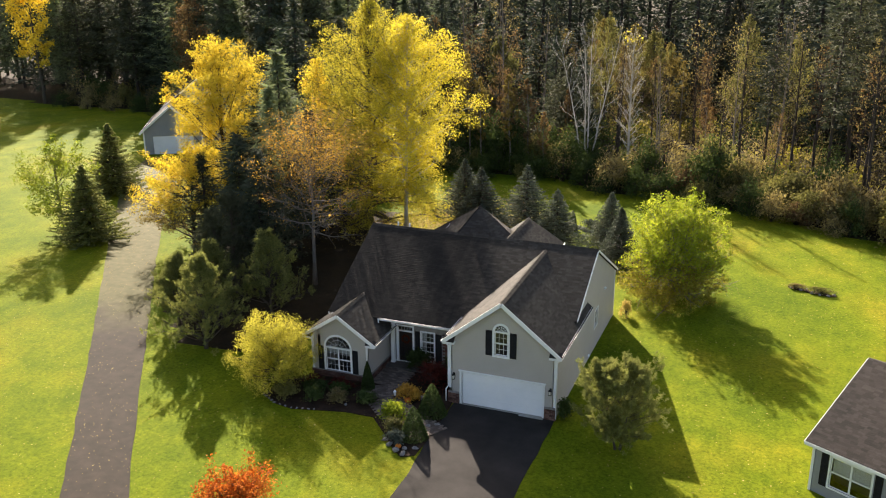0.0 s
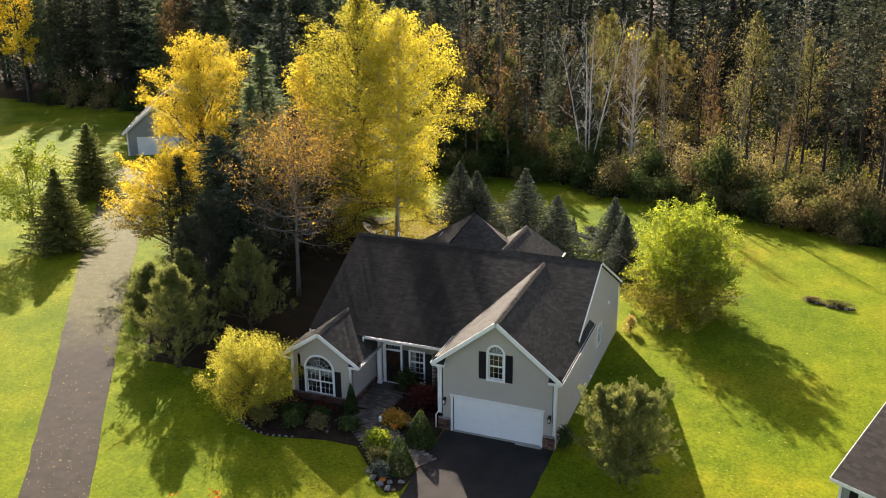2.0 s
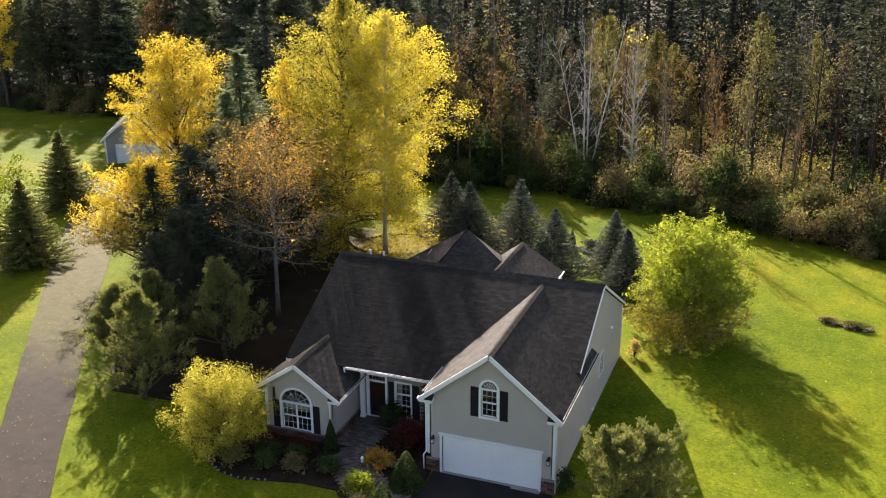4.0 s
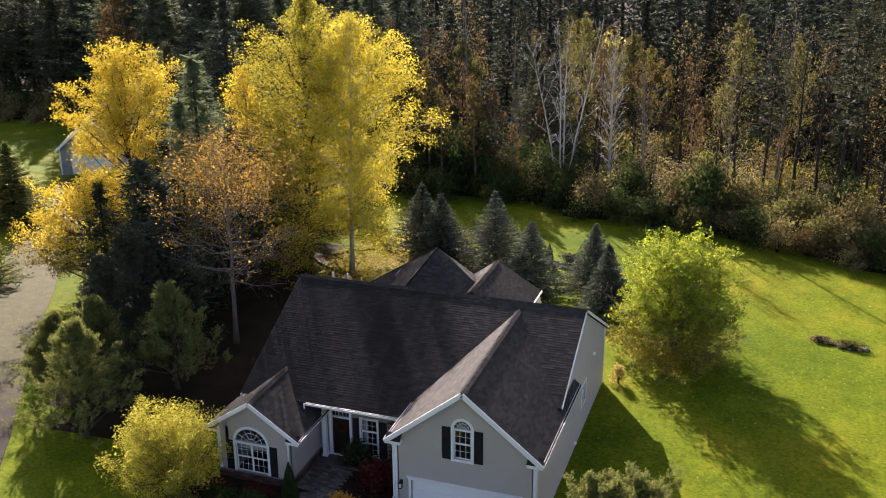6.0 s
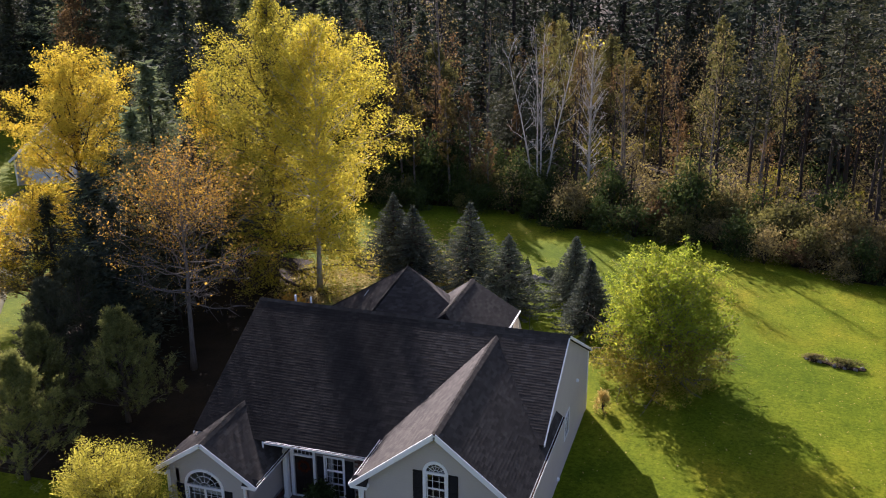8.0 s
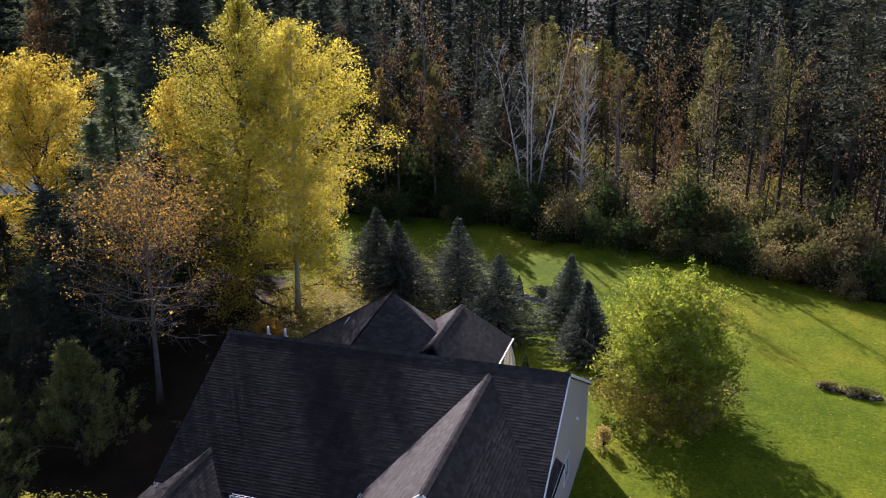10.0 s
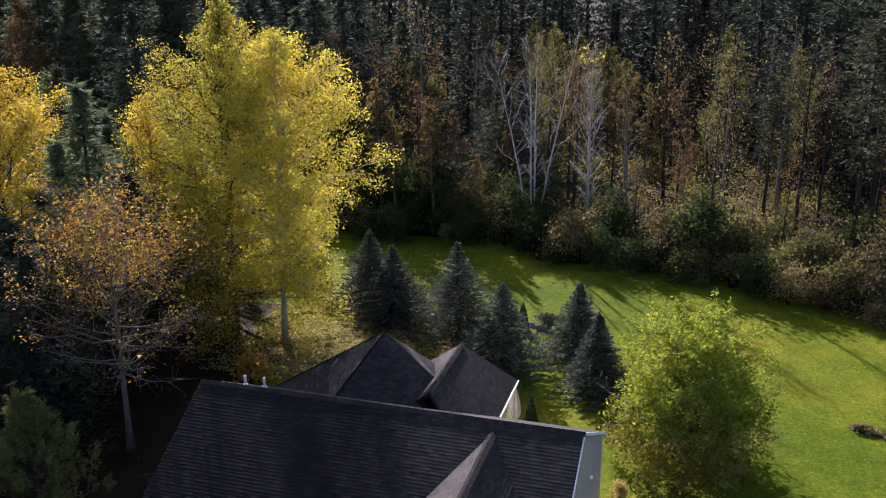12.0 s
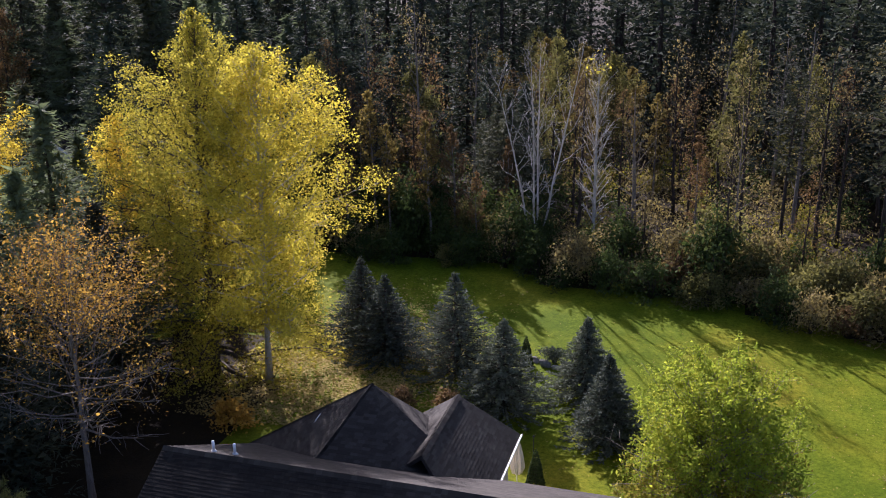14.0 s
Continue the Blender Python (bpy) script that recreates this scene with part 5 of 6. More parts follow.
def plume(t):
    """The loose outline of a white pine."""
    return (0.55 + 0.45 * math.sin(math.pi * min(1.0, t * 1.15 + 0.1))) * min(1.0, (1.02 - t) * 2.4)


def high_crown(t):
    return 0.25 + 0.75 * math.sin(math.pi * min(0.93, 0.12 + t * 0.85))


def broad_tree(seed, height, leaf, leaves, label, bark=BARK_DARK, size=0.15, spread=0.17, limbs=24, first=0.25, puff=0.5):
    gen = np.random.default_rng(seed)
    tubes, spots = grow(gen, height, height * 0.010, height * first, oval(height * spread, 0.5, 0.45, 0.25), limbs, (25, 68), 1, 3)
    root = thing("forest_tree", label, "tree", (0, 0, 0), WOODS)
    part("trunk", tube_mesh("trunk", tubes), bark, root)
    c = np.array([p for p, _ in spots])
    s = np.array([max(r, 0.25) for _, r in spots])
    pick = gen.choice(len(c), leaves, p=s ** 1.3 / (s ** 1.3).sum())
    pos = c[pick] + gen.normal(size=(leaves, 3)) * (s[pick] * puff)[:, None]
    part("crown", tri_mesh("crown", small_leaves(pos, size, gen)), leaf, root)
    return root


SPRUCE_LABEL, PINE_TALL = "dark green forest spruce with drooping boughs", "tall forest pine with a high dark crown"
PROTOS = {
    "spruce": [forest_conifer("spruce_tree", SPRUCE_LABEL, sd, h, w, 0.8, WOOD_SPRUCE, cone(0.55), 150, 46, 1000, patchy=0.32) for sd, h, w in ((211, 20, 8.0), (212, 17, 7.4), (213, 22, 8.4))],
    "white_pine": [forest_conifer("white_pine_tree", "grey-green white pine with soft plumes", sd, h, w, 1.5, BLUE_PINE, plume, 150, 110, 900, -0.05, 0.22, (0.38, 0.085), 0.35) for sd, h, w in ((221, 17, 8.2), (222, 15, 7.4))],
    "pine": [forest_conifer("pine_tree", "dark forest pine with a ragged crown", sd, h, w, h * 0.22, DARK_PINE, plume, 110, 56, 900, -0.05, 0.15, (0.45, 0.13), 0.35) for sd, h, w in ((231, 19, 7.6), (232, 17, 7.2))],
    "canopy": [forest_conifer("pine_tree", PINE_TALL, sd, h, w, h * fr, DARK_PINE, high_crown, 80, 46, 260, -0.05, 0.1, (0.48, 0.13), 0.45, 0.0085, 0.5) for sd, h, w, fr in ((241, 22, 6.0, 0.46), (242, 24, 6.4, 0.52), (243, 20, 5.4, 0.42))],
    "far": [forest_conifer("spruce_tree", "dark spruce far back in the woods", sd, h, w, 0.8, WOOD_SPRUCE, cone(0.5), 64, 26, 700, spray=(0.8, 0.24), patchy=0.35) for sd, h, w in ((251, 20, 8.4), (252, 23, 9.0))],
    "bare": [broad_tree(261, 16, BRUSH, 500, "nearly leafless brown forest tree", size=0.13), broad_tree(262, 13, BRUSH_RUST, 900, "nearly leafless rust-brown forest tree", size=0.13),
             broad_tree(263, 17, BRUSH, 300, "tall leafless grey forest tree", BARK_GREY, 0.13)],
    "gold": [broad_tree(271, 13, DULL_GOLD, 4600, "forest tree with thin golden leaves", BARK), broad_tree(272, 11, DULL_GOLD, 4600, "forest tree with thin yellow leaves", BARK)],
    "birch": [broad_tree(274, 11, DULL_GOLD, 2300, "slender birch with thin dull yellow leaves", BARK_GREY, 0.13, 0.11, 22, 0.3, 0.4), broad_tree(275, 9.5, BRUSH_RUST, 2000, "slender birch with thin bronze leaves", BARK_GREY, 0.13, 0.12, 22, 0.3, 0.4)],
    "olive": [broad_tree(281, 12, BRUSH_GREEN, 5600, "forest tree with olive green leaves"), broad_tree(282, 15, BRUSH_GREEN, 5600, "tall forest tree with olive leaves")],
    "bright": [broad_tree(276, 14, GOLD, 6500, "forest tree full of bright golden leaves", BARK, 0.17)],
    "rust": [broad_tree(291, 14, BRUSH_RUST, 5200, "forest tree with rust-red leaves")],
}
USED = set()


def plant(kind, x, y, scale=1.0, which=None, wide=1.0):
    proto = wood_gen.choice(PROTOS[kind]) if which is None else PROTOS[kind][which]
    m = pose(x, y, gz(x, y) - 0.1, wood_gen.uniform(-2, 2), wood_gen.uniform(-2, 2), wood_gen.uniform(0, 360))
    s = scale * wood_gen.uniform(0.9, 1.12)
    if proto not in USED:
        USED.add(proto)
        ob = proto
        ob.matrix_basis = m
    else:
        ob = copy_thing(proto, m)
    ob.scale = (s * wide, s * wide, s)
    return ob


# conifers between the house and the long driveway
# The last two pines are added to shade the soil near the poplars.
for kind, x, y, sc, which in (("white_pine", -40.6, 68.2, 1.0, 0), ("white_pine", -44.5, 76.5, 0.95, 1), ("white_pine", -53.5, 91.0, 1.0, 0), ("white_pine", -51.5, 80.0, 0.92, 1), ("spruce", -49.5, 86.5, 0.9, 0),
                              ("pine", -41.0, 65.2, 0.62, 1), ("white_pine", -38.6, 63.0, 0.76, 0), ("pine", -36.8, 66.8, 0.62, 1), ("pine", -47.5, 75.0, 0.8, 0), ("pine", -43.8, 67.5, 0.55, 0),
                              ("spruce", -39.6, 60.8, 0.56, 1), ("spruce", -36.4, 57.6, 0.54, 0), ("pine", -36.0, 62.6, 0.5, 1), ("pine", -43.6, 61.2, 0.45, 0), ("pine", -35.6, 58.0, 0.42, 0), ("pine", -39.6, 76.6, 0.62, 1), ("pine", -42.8, 81.5, 0.66, 0)):
    plant(kind, x, y, sc, which, 1.5 if sc < 0.7 else 1.0)
# trees that stand out at the edge of the woods
for kind, x, y, sc in (("birch", -36.5, 97.5, 1.0), ("birch", -34.6, 99.0, 1.05), ("birch", -32.8, 97.0, 0.95), ("birch", -31.0, 99.5, 1.1), ("birch", -29.4, 96.8, 0.9), ("birch", -27.8, 98.4, 1.15), ("birch", -25.8, 96.6, 0.8),
                       ("olive", -41.5, 103.0, 1.1), ("olive", -33.5, 106.0, 1.1), ("bare", -38.5, 104.0, 1.1), ("bare", -36.5, 108.0, 1.15), ("bare", -42.0, 109.0, 1.2), ("rust", -78.0, 110.5, 1.2),
                       ("bright", -117.0, 124.5, 1.5)):
    plant(kind, x, y, sc)
leafy_tree("bare_tree", "leafless multi-stemmed tree with pale grey branches", "tree", on(-21.4, 97.5), 261, 16.4, 0.14, 3.5, oval(2.6, 0.6, 0.4, 0.5), 70, BRUSH, 12, 0.12, BARK_PALE, (38, 68), stems=4, subs=8,
           group="bare trees", twig=0.5)
leafy_tree("bare_tree", "leafless pale grey tree with a few yellow leaves at its top", "tree", on(-17.2, 98.0), 263, 15.6, 0.14, 3.0, oval(2.3, 0.6, 0.4, 0.4), 66, YELLOW, 90, 0.17, BARK_PALE, (40, 66), stems=1, subs=8, group="bare trees", twig=0.45, thin=lambda c: (c[:, 2] > 14.0) * 1.0)


def woods_kind(x, depth, r):
    """What grows at a place of the woods: conifers to the west, a light clearing, tall pines to the east."""
    if -30 < x + 0.45 * (depth - 26) < -7 and 22 < depth < 60:
        return "gold" if r < 0.40 else "bare" if r < 0.72 else "olive" if r < 0.90 else "birch"
    # More of the paler white pines here: their lighter needles imitate haze.
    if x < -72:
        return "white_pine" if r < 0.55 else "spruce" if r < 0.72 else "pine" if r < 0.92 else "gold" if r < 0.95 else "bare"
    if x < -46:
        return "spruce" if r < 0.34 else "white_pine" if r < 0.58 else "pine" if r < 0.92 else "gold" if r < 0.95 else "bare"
    if x < -31:
        if depth < 14:
            return "bare" if r < 0.6 else "birch"
        return "spruce" if r < 0.35 else "pine" if r < 0.6 else "bare" if r < 0.92 else "olive"
    if x < -21 + depth * -0.05:
        if depth < 10:
            return "bare" if r < 0.5 else "birch"
        return "spruce" if r < 0.3 else "pine" if r < 0.92 else "olive"
    if x < -6 and depth < 21:
        return "bare" if r < 0.9 else "birch"
    if x < -8 + depth * 0.05:
        if depth < 48:
            return "gold" if r < 0.40 else "bare" if r < 0.70 else "olive" if r < 0.80 else "canopy" if r < 0.9 else "bare"
        return "spruce" if r < 0.4 else "pine"
    if depth < 9:
        return "bare" if r < 0.8 else "olive"
    if depth < 34:
        return "canopy" if r < 0.54 else "bare" if r < 0.80 else "gold" if r < 0.91 else "olive"
    return "spruce" if r < 0.35 else "pine"


for row, (depth, gap) in enumerate(((6, 4.4), (11, 4.0), (17, 4.0), (24, 4.2), (32, 4.6), (42, 5.0), (53, 5.6), (66, 6.4), (82, 7.0), (100, 7.5), (122, 8.5))):
    x = -150.0 + row
    while x < (22 if depth < 40 else 34):
        px = x + wood_gen.uniform(-1.6, 1.6)
        edge = float(np.interp(px, EDGE_X, EDGE_Y))
        py = edge + depth + wood_gen.uniform(-2.0, 2.0)
        kind = woods_kind(px, depth, wood_gen.random())
        if depth > 60 or depth >= 42 and kind in ("spruce", "pine", "white_pine") and wood_gen.random() < 0.8:
            kind = "far"
        if not (row == 0 and wood_gen.random() < 0.35):
            low = 0.64 if -36 < px < -6 and kind in ("spruce", "pine") and depth < 20 else 0.92 if -46 < px < -6 and kind in ("spruce", "pine") and depth < 30 else 1.0
            if -16 < px < 1 and depth < 14 and kind in ("canopy", "bare", "gold"):
                low = 0.7
            plant(kind, px, py, low * (1.0 if px > -55 else 1.22) + (0.003 * depth if kind not in ("gold", "olive", "bare", "birch") else 0.0))
        x += gap * (0.72 if px > -60 and depth > 60 else 1.0 if px > -46 else 0.92 if depth < 20 and px > -110 else 1.35)
for kind, protos in PROTOS.items():
    for p in protos:
        if p not in USED:
            px = wood_gen.uniform(-80, -50)
            p.matrix_basis = pose(px, 140, gz(px, 140) - 0.1)


def bush(label, seed, w, d, h, leaf, leaves, size):
    """A bush of the wood's edge: arching stems and many small leaves in uneven clumps."""
    gen = np.random.default_rng(seed)
    root = thing("bush", label, "shrub", (0, 0, 0), "brush along the woods")
    n = 30
    az, f, zz = gen.random(n) * 2 * math.pi, np.sqrt(gen.random(n)), gen.random(n) ** 0.65
    rad = np.sqrt(np.maximum(0.08, 1 - zz ** 2))
    c = np.stack([np.cos(az) * rad * f * w / 2, np.sin(az) * rad * f * d / 2, zz * h * gen.uniform(0.7, 1.05, n)], 1)
    tubes = [(np.array([(0, 0, -0.05), tuple(p * np.array([0.4, 0.4, 0.6])), tuple(p * np.array([1.05, 1.05, 1.15]))]), np.array([0.03, 0.018, 0.006]), 3) for p in c]
    part("stem", tube_mesh("stem", tubes), BARK_DARK, root)
    pick = gen.integers(0, n, leaves)
    pos = c[pick] + gen.normal(size=(leaves, 3)) * np.array([w, d, h]) * 0.095
    part("foliage", tri_mesh("foliage", small_leaves(pos[pos[:, 2] > 0.03], size, gen)), leaf, root)
    return root


# brush along the edge of the woods
BRUSHES = [bush("tangled brown brush at the edge of the woods", 301, 3.4, 3.0, 2.6, BRUSH, 2300, 0.12), bush("olive green brush at the edge of the woods", 302, 3.2, 2.8, 2.5, BRUSH_GREEN, 2500, 0.12),
           bush("rust-coloured brush at the edge of the woods", 303, 2.8, 2.6, 2.0, BRUSH_RUST, 2000, 0.12), bush("dark tangled brush at the edge of the woods", 304, 3.6, 3.0, 3.0, HEDGE, 2300, 0.13),
           bush("grey-brown leafless brush at the edge of the woods", 305, 3.4, 3.0, 3.2, BRUSH, 700, 0.11)]
seen_brush = set()
x = -112.0
while x < 24:
    for depth in (0.6, 2.4, 4.6, 7.0):
        px = x + wood_gen.uniform(-0.9, 0.9)
        edge = float(np.interp(px, EDGE_X, EDGE_Y))
        py = edge + depth + wood_gen.uniform(-0.5, 0.8)
        r = wood_gen.random()
        if px < -14:
            k = 3 if r < 0.45 else 0 if r < 0.72 else 4 if r < 0.9 else 1
        else:
            k = 0 if r < 0.26 else 1 if r < 0.62 else 2 if r < 0.80 else 4 if r < 0.9 else 3
        m = pose(px, py, gz(px, py) - 0.05, 0, 0, wood_gen.uniform(0, 360))
        ob = BRUSHES[k]
        if k in seen_brush:
            ob = copy_thing(ob, m)
        else:
            seen_brush.add(k)
            ob.matrix_basis = m
        s = wood_gen.uniform(0.7, 1.3) * (0.9 + 0.10 * min(depth, 4.0)) * (1.12 if px > -8 else 1.0)
        ob.scale = (s, s, s * wood_gen.uniform(0.75, 1.3))
    x += 2.6 if x > -60 else 5.0


def undergrowth(name, label, leaf, seed, choose, size=0.17):
    """Clumps of leaves on the forest floor behind the brush, as one object."""
    gen = np.random.default_rng(seed)
    tris = []
    for depth in (9.5, 14.0, 19.0, 25.0, 32.0, 41.0, 50.0, 60.0):
        for x in np.arange(-110, 24, 2.6):
            px = x + gen.uniform(-1, 1)
            if gen.random() > choose(px, depth):
                continue
            py = float(np.interp(px, EDGE_X, EDGE_Y)) + depth + gen.uniform(-1.5, 1.5)
            s = gen.uniform(0.8, 1.35)
            n = 520
            c = gen.normal(0, 1, (n, 3)) * np.array([1.0, 0.9, 0.0]) * s
            c[:, 2] = gen.beta(1.4, 2.2, n) * 3.0 * s
            c += np.array([px, py, gz(px, py)])
            tris.append(small_leaves(c, size, gen))
    ob = part(name, tri_mesh(name, np.concatenate(tris)), leaf)
    return tagged(ob, label, "undergrowth", kind="stuff")


undergrowth("undergrowth", "yellow-green undergrowth lit between the trunks", UNDERWOOD, 1, lambda x, d: 0.28 * (d < 28) if x > -5 else 0.35 if x > -20 else 0.02)
undergrowth("undergrowth", "brown undergrowth among the trunks of the woods", BRUSH, 2, lambda x, d: 0.45 if d < 20 else 0.6 if x > -34 else 0.15)
undergrowth("undergrowth", "dark evergreen undergrowth among the trunks", HEDGE, 3, lambda x, d: 0.3 if x > -22 else 0.6)


# ---- neighbouring buildings ----
def gable_house(name, label, origin, turn, length, depth, eave, ridge, siding, shingle, seed, front_holes=(), over=0.3):
    """A plain gabled building; its front runs along local x from the origin, the ridge parallel to it."""
    r = random.Random(seed)
    root = thing(name, label, "house")
    m = pose(*origin, 0, 0, turn)

    def w(x, y, z):
        return m @ Vector((x, y, z))
    ax, ay = (m.to_3x3() @ Vector((1, 0, 0))), (m.to_3x3() @ Vector((0, 1, 0)))
    part("wall", slab_mesh("wall", rect(0, -0.6, length, eave), list(front_holes), 0.16, w(0, 0, 0), ax), siding, root)
    part("wall", slab_mesh("wall", rect(0, -0.6, length, eave), [], 0.16, w(length, depth, 0), -ax), siding, root)
    g = [(0, -0.6), (depth, -0.6), (depth, eave), (depth / 2, ridge - 0.12), (0, eave)]
    part("wall", slab_mesh("wall", g, [], 0.16, w(length, 0, 0), ay), siding, root)
    part("wall", slab_mesh("wall", g, [], 0.16, w(0, depth, 0), -ay), siding, root)
    k = (ridge - eave) / (depth / 2)
    lo_z = eave - over * k
    roof_plane(root, "roof", [w(-over, -over, lo_z), w(length + over, -over, lo_z), w(length + over, depth / 2, ridge), w(-over, depth / 2, ridge)], (w(-over, -over, lo_z), ax), r, shingle)
    roof_plane(root, "roof", [w(length + over, depth + over, lo_z), w(-over, depth + over, lo_z), w(-over, depth / 2, ridge), w(length + over, depth / 2, ridge)], (w(length + over, depth + over, lo_z), -ax), r, shingle)
    bar("fascia", w(-over, -over - 0.02, lo_z - 0.1), w(length + over, -over - 0.02, lo_z - 0.1), 0.04, 0.16, TRIM, root)
    for x in (-over - 0.02, length + over + 0.02):
        bar("rake_board", w(x, -over, lo_z - 0.1), w(x, depth / 2, ridge - 0.1), 0.04, 0.16, TRIM, root)
        bar("rake_board", w(x, depth + over, lo_z - 0.1), w(x, depth / 2, ridge - 0.1), 0.04, 0.16, TRIM, root)
    for x in (0.06, length - 0.06):
        bar("corner_board", w(x, -0.02, -0.5), w(x, -0.02, eave - 0.05), 0.12, 0.05, TRIM, root, ay)
    return root, w, ax


nz = gz(4, 42) - 0.1
n_or = (2.45, 42.65, nz)
n_root, nw, nax = gable_house("neighbour_house", "grey sided house with brown shingle roof", n_or, -28.0, 11.0, 10.3, 2.95, 5.35, SIDING_GREY, SHINGLE_RED, 8, [rect(0.95, 0.75, 2.95, 2.35)])
window(n_root, nw(0, 0, 0), nax, 0.95, 0.75, 2.95, 2.35, 0, 2, 2, (1, 1), 0.08)
for u in (0.48, 3.1):
    shutter(n_root, nw(0, 0, 0), nax, u, 0.68, u + 0.36, 2.4)
part("room_wall", boxes_mesh("room_wall", [(-0.2, 0, 0, 3.2, 0.1, 2.6)]), ROOM, n_root).matrix_basis = pose(*n_or, 0, 0, -28.0) @ pose(0.6, 1.6, 0)
part("curtain", boxes_mesh("curtain", [(0.4, 0.2, 1.5, 2.35, 0.24, 2.35)]), CURTAIN, n_root).matrix_basis = pose(*n_or, 0, 0, -28.0) @ pose(0.6, 0, 0)

sz = gz(-72, 96)
shed_or = (-74.6, 94.2, sz)
STURN = 27.0


def far_garage():
    """The far garage: gable front with a white door."""
    r = random.Random(9)
    root = thing("far_garage", "grey sided house with a white garage door at the driveway's end", "house")
    m = pose(*shed_or, 0, 0, STURN)

    def w(x, y, z):
        return m @ Vector((x, y, z))
    ax, ay = (m.to_3x3() @ Vector((1, 0, 0))), (m.to_3x3() @ Vector((0, 1, 0)))
    wd, dp, ev, rg = 7.0, 9.0, 3.0, 5.9
    part("wall", slab_mesh("wall", [(0, -0.8), (wd, -0.8), (wd, ev), (wd / 2, rg - 0.1), (0, ev)], [rect(1.1, -0.5, 5.9, 2.2)], 0.16, w(0, 0, 0), ax), SIDING_GREY, root)
    part("wall", slab_mesh("wall", rect(0, -0.8, dp, ev), [], 0.16, w(0, dp, 0), -ay), SIDING_GREY, root)
    part("wall", slab_mesh("wall", rect(0, -0.8, dp, ev), [], 0.16, w(wd, 0, 0), ay), SIDING_GREY, root)
    part("wall", slab_mesh("wall", [(0, -0.8), (wd, -0.8), (wd, ev), (wd / 2, rg - 0.1), (0, ev)], [], 0.16, w(wd, dp, 0), -ax), SIDING_GREY, root)
    k = (rg - ev) / (wd / 2)
    lz = ev - 0.35 * k
    roof_plane(root, "roof", [w(-0.35, dp, lz), w(-0.35, -0.35, lz), w(wd / 2, -0.35, rg), w(wd / 2, dp, rg)], (w(-0.35, dp, lz), -ay), r, SHINGLE_RED)
    roof_plane(root, "roof", [w(wd + 0.35, -0.35, lz), w(wd + 0.35, dp, lz), w(wd / 2, dp, rg), w(wd / 2, -0.35, rg)], (w(wd + 0.35, -0.35, lz), ay), r, SHINGLE_RED)
    for s in (-0.37, wd + 0.37):
        bar("rake_board", w(s, -0.38, lz - 0.12), w(wd / 2, -0.38, rg - 0.08), 0.05, 0.22, TRIM, root)
    bar("fascia", w(-0.38, dp, lz - 0.1), w(-0.38, -0.35, lz - 0.1), 0.05, 0.18, TRIM, root)
    for x in (0.06, wd - 0.06):
        bar("corner_board", w(x, -0.02, -0.6), w(x, -0.02, ev - 0.05), 0.16, 0.05, TRIM, root, ay)
    door = part("garage_door", slab_mesh("garage_door", rect(1.1, -0.5, 5.9, 2.2), [], 0.05, w(0, 0.06, 0), ax), DOOR_WHITE, root, "white garage door")
    for i in range(4):
        part("door_section", slab_mesh("door_section", rect(1.15, -0.05 + i * 0.56, 5.85, 0.49 + i * 0.56), [], 0.03, w(0, 0.03, 0), ax), DOOR_WHITE, door)
    # the taller house behind it
    roof_plane(root, "roof", [w(1.0, 16, 4.0), w(1.0, 7.5, 4.0), w(6.5, 7.5, 8.2), w(6.5, 16, 8.2)], (w(1.0, 16, 4.0), -ay), r, SHINGLE_RED)
    roof_plane(root, "roof", [w(12.0, 7.5, 4.0), w(12.0, 16, 4.0), w(6.5, 16, 8.2), w(6.5, 7.5, 8.2)], (w(12.0, 7.5, 4.0), ay), r, SHINGLE_RED)
    part("wall", slab_mesh("wall", [(0, -0.8), (10.4, -0.8), (10.4, 4.1), (5.2, 8.0), (0, 4.1)], [], 0.16, w(1.3, 7.8, 0), ax), SIDING_GREY, root)
    part("wall", slab_mesh("wall", rect(0, -0.8, 8.1, 4.1), [], 0.16, w(1.3, 15.9, 0), -ay), SIDING_GREY, root)
    for s in (1.0, 12.0):
        bar("rake_board", w(s, 7.45, 3.88), w(6.5, 7.45, 8.1), 0.05, 0.22, TRIM, root)
    return root


far_garage()

# ---- front garden ----
bed = [(-26.9, 41.5), (-25.8, 40.8), (-24.6, 40.55), (-23.0, 40.9), (-21.6, 41.2), (-19.9, 41.2), (-18.6, 39.8), (-17.6, 38.6), (-16.9, 38.0), (-16.3, 38.4), (-16.2, 40.3), (-16.4, 44.0),
       (-16.6, 47.0), (-21.6, 47.0), (-21.7, 44.7), (-25.4, 44.7), (-26.6, 43.6)]


def flat_bed(name, outline, lift, material, label):
    v = [(x, y, gz(x, y) + lift) for x, y in outline] + [(x, y, gz(x, y) - 0.1) for x, y in outline]
    n = len(outline)
    from mathutils.geometry import tessellate_polygon
    tris = tessellate_polygon([[Vector((x, y, 0)) for x, y in outline]])
    f = []
    for a, b, c in tris:
        if (Vector(v[b]) - Vector(v[a])).cross(Vector(v[c]) - Vector(v[a])).z < 0:
            b, c = c, b
        f.append((a, b, c))
    f += [(i, i + n, (i + 1) % n + n, (i + 1) % n) for i in range(n)]
    return tagged(part(name, raw_mesh(name, v, f), material), label, "garden bed", kind="structure")


flat_bed("garden_bed", bed, 0.045, MULCH, "dark mulched planting bed before the house")
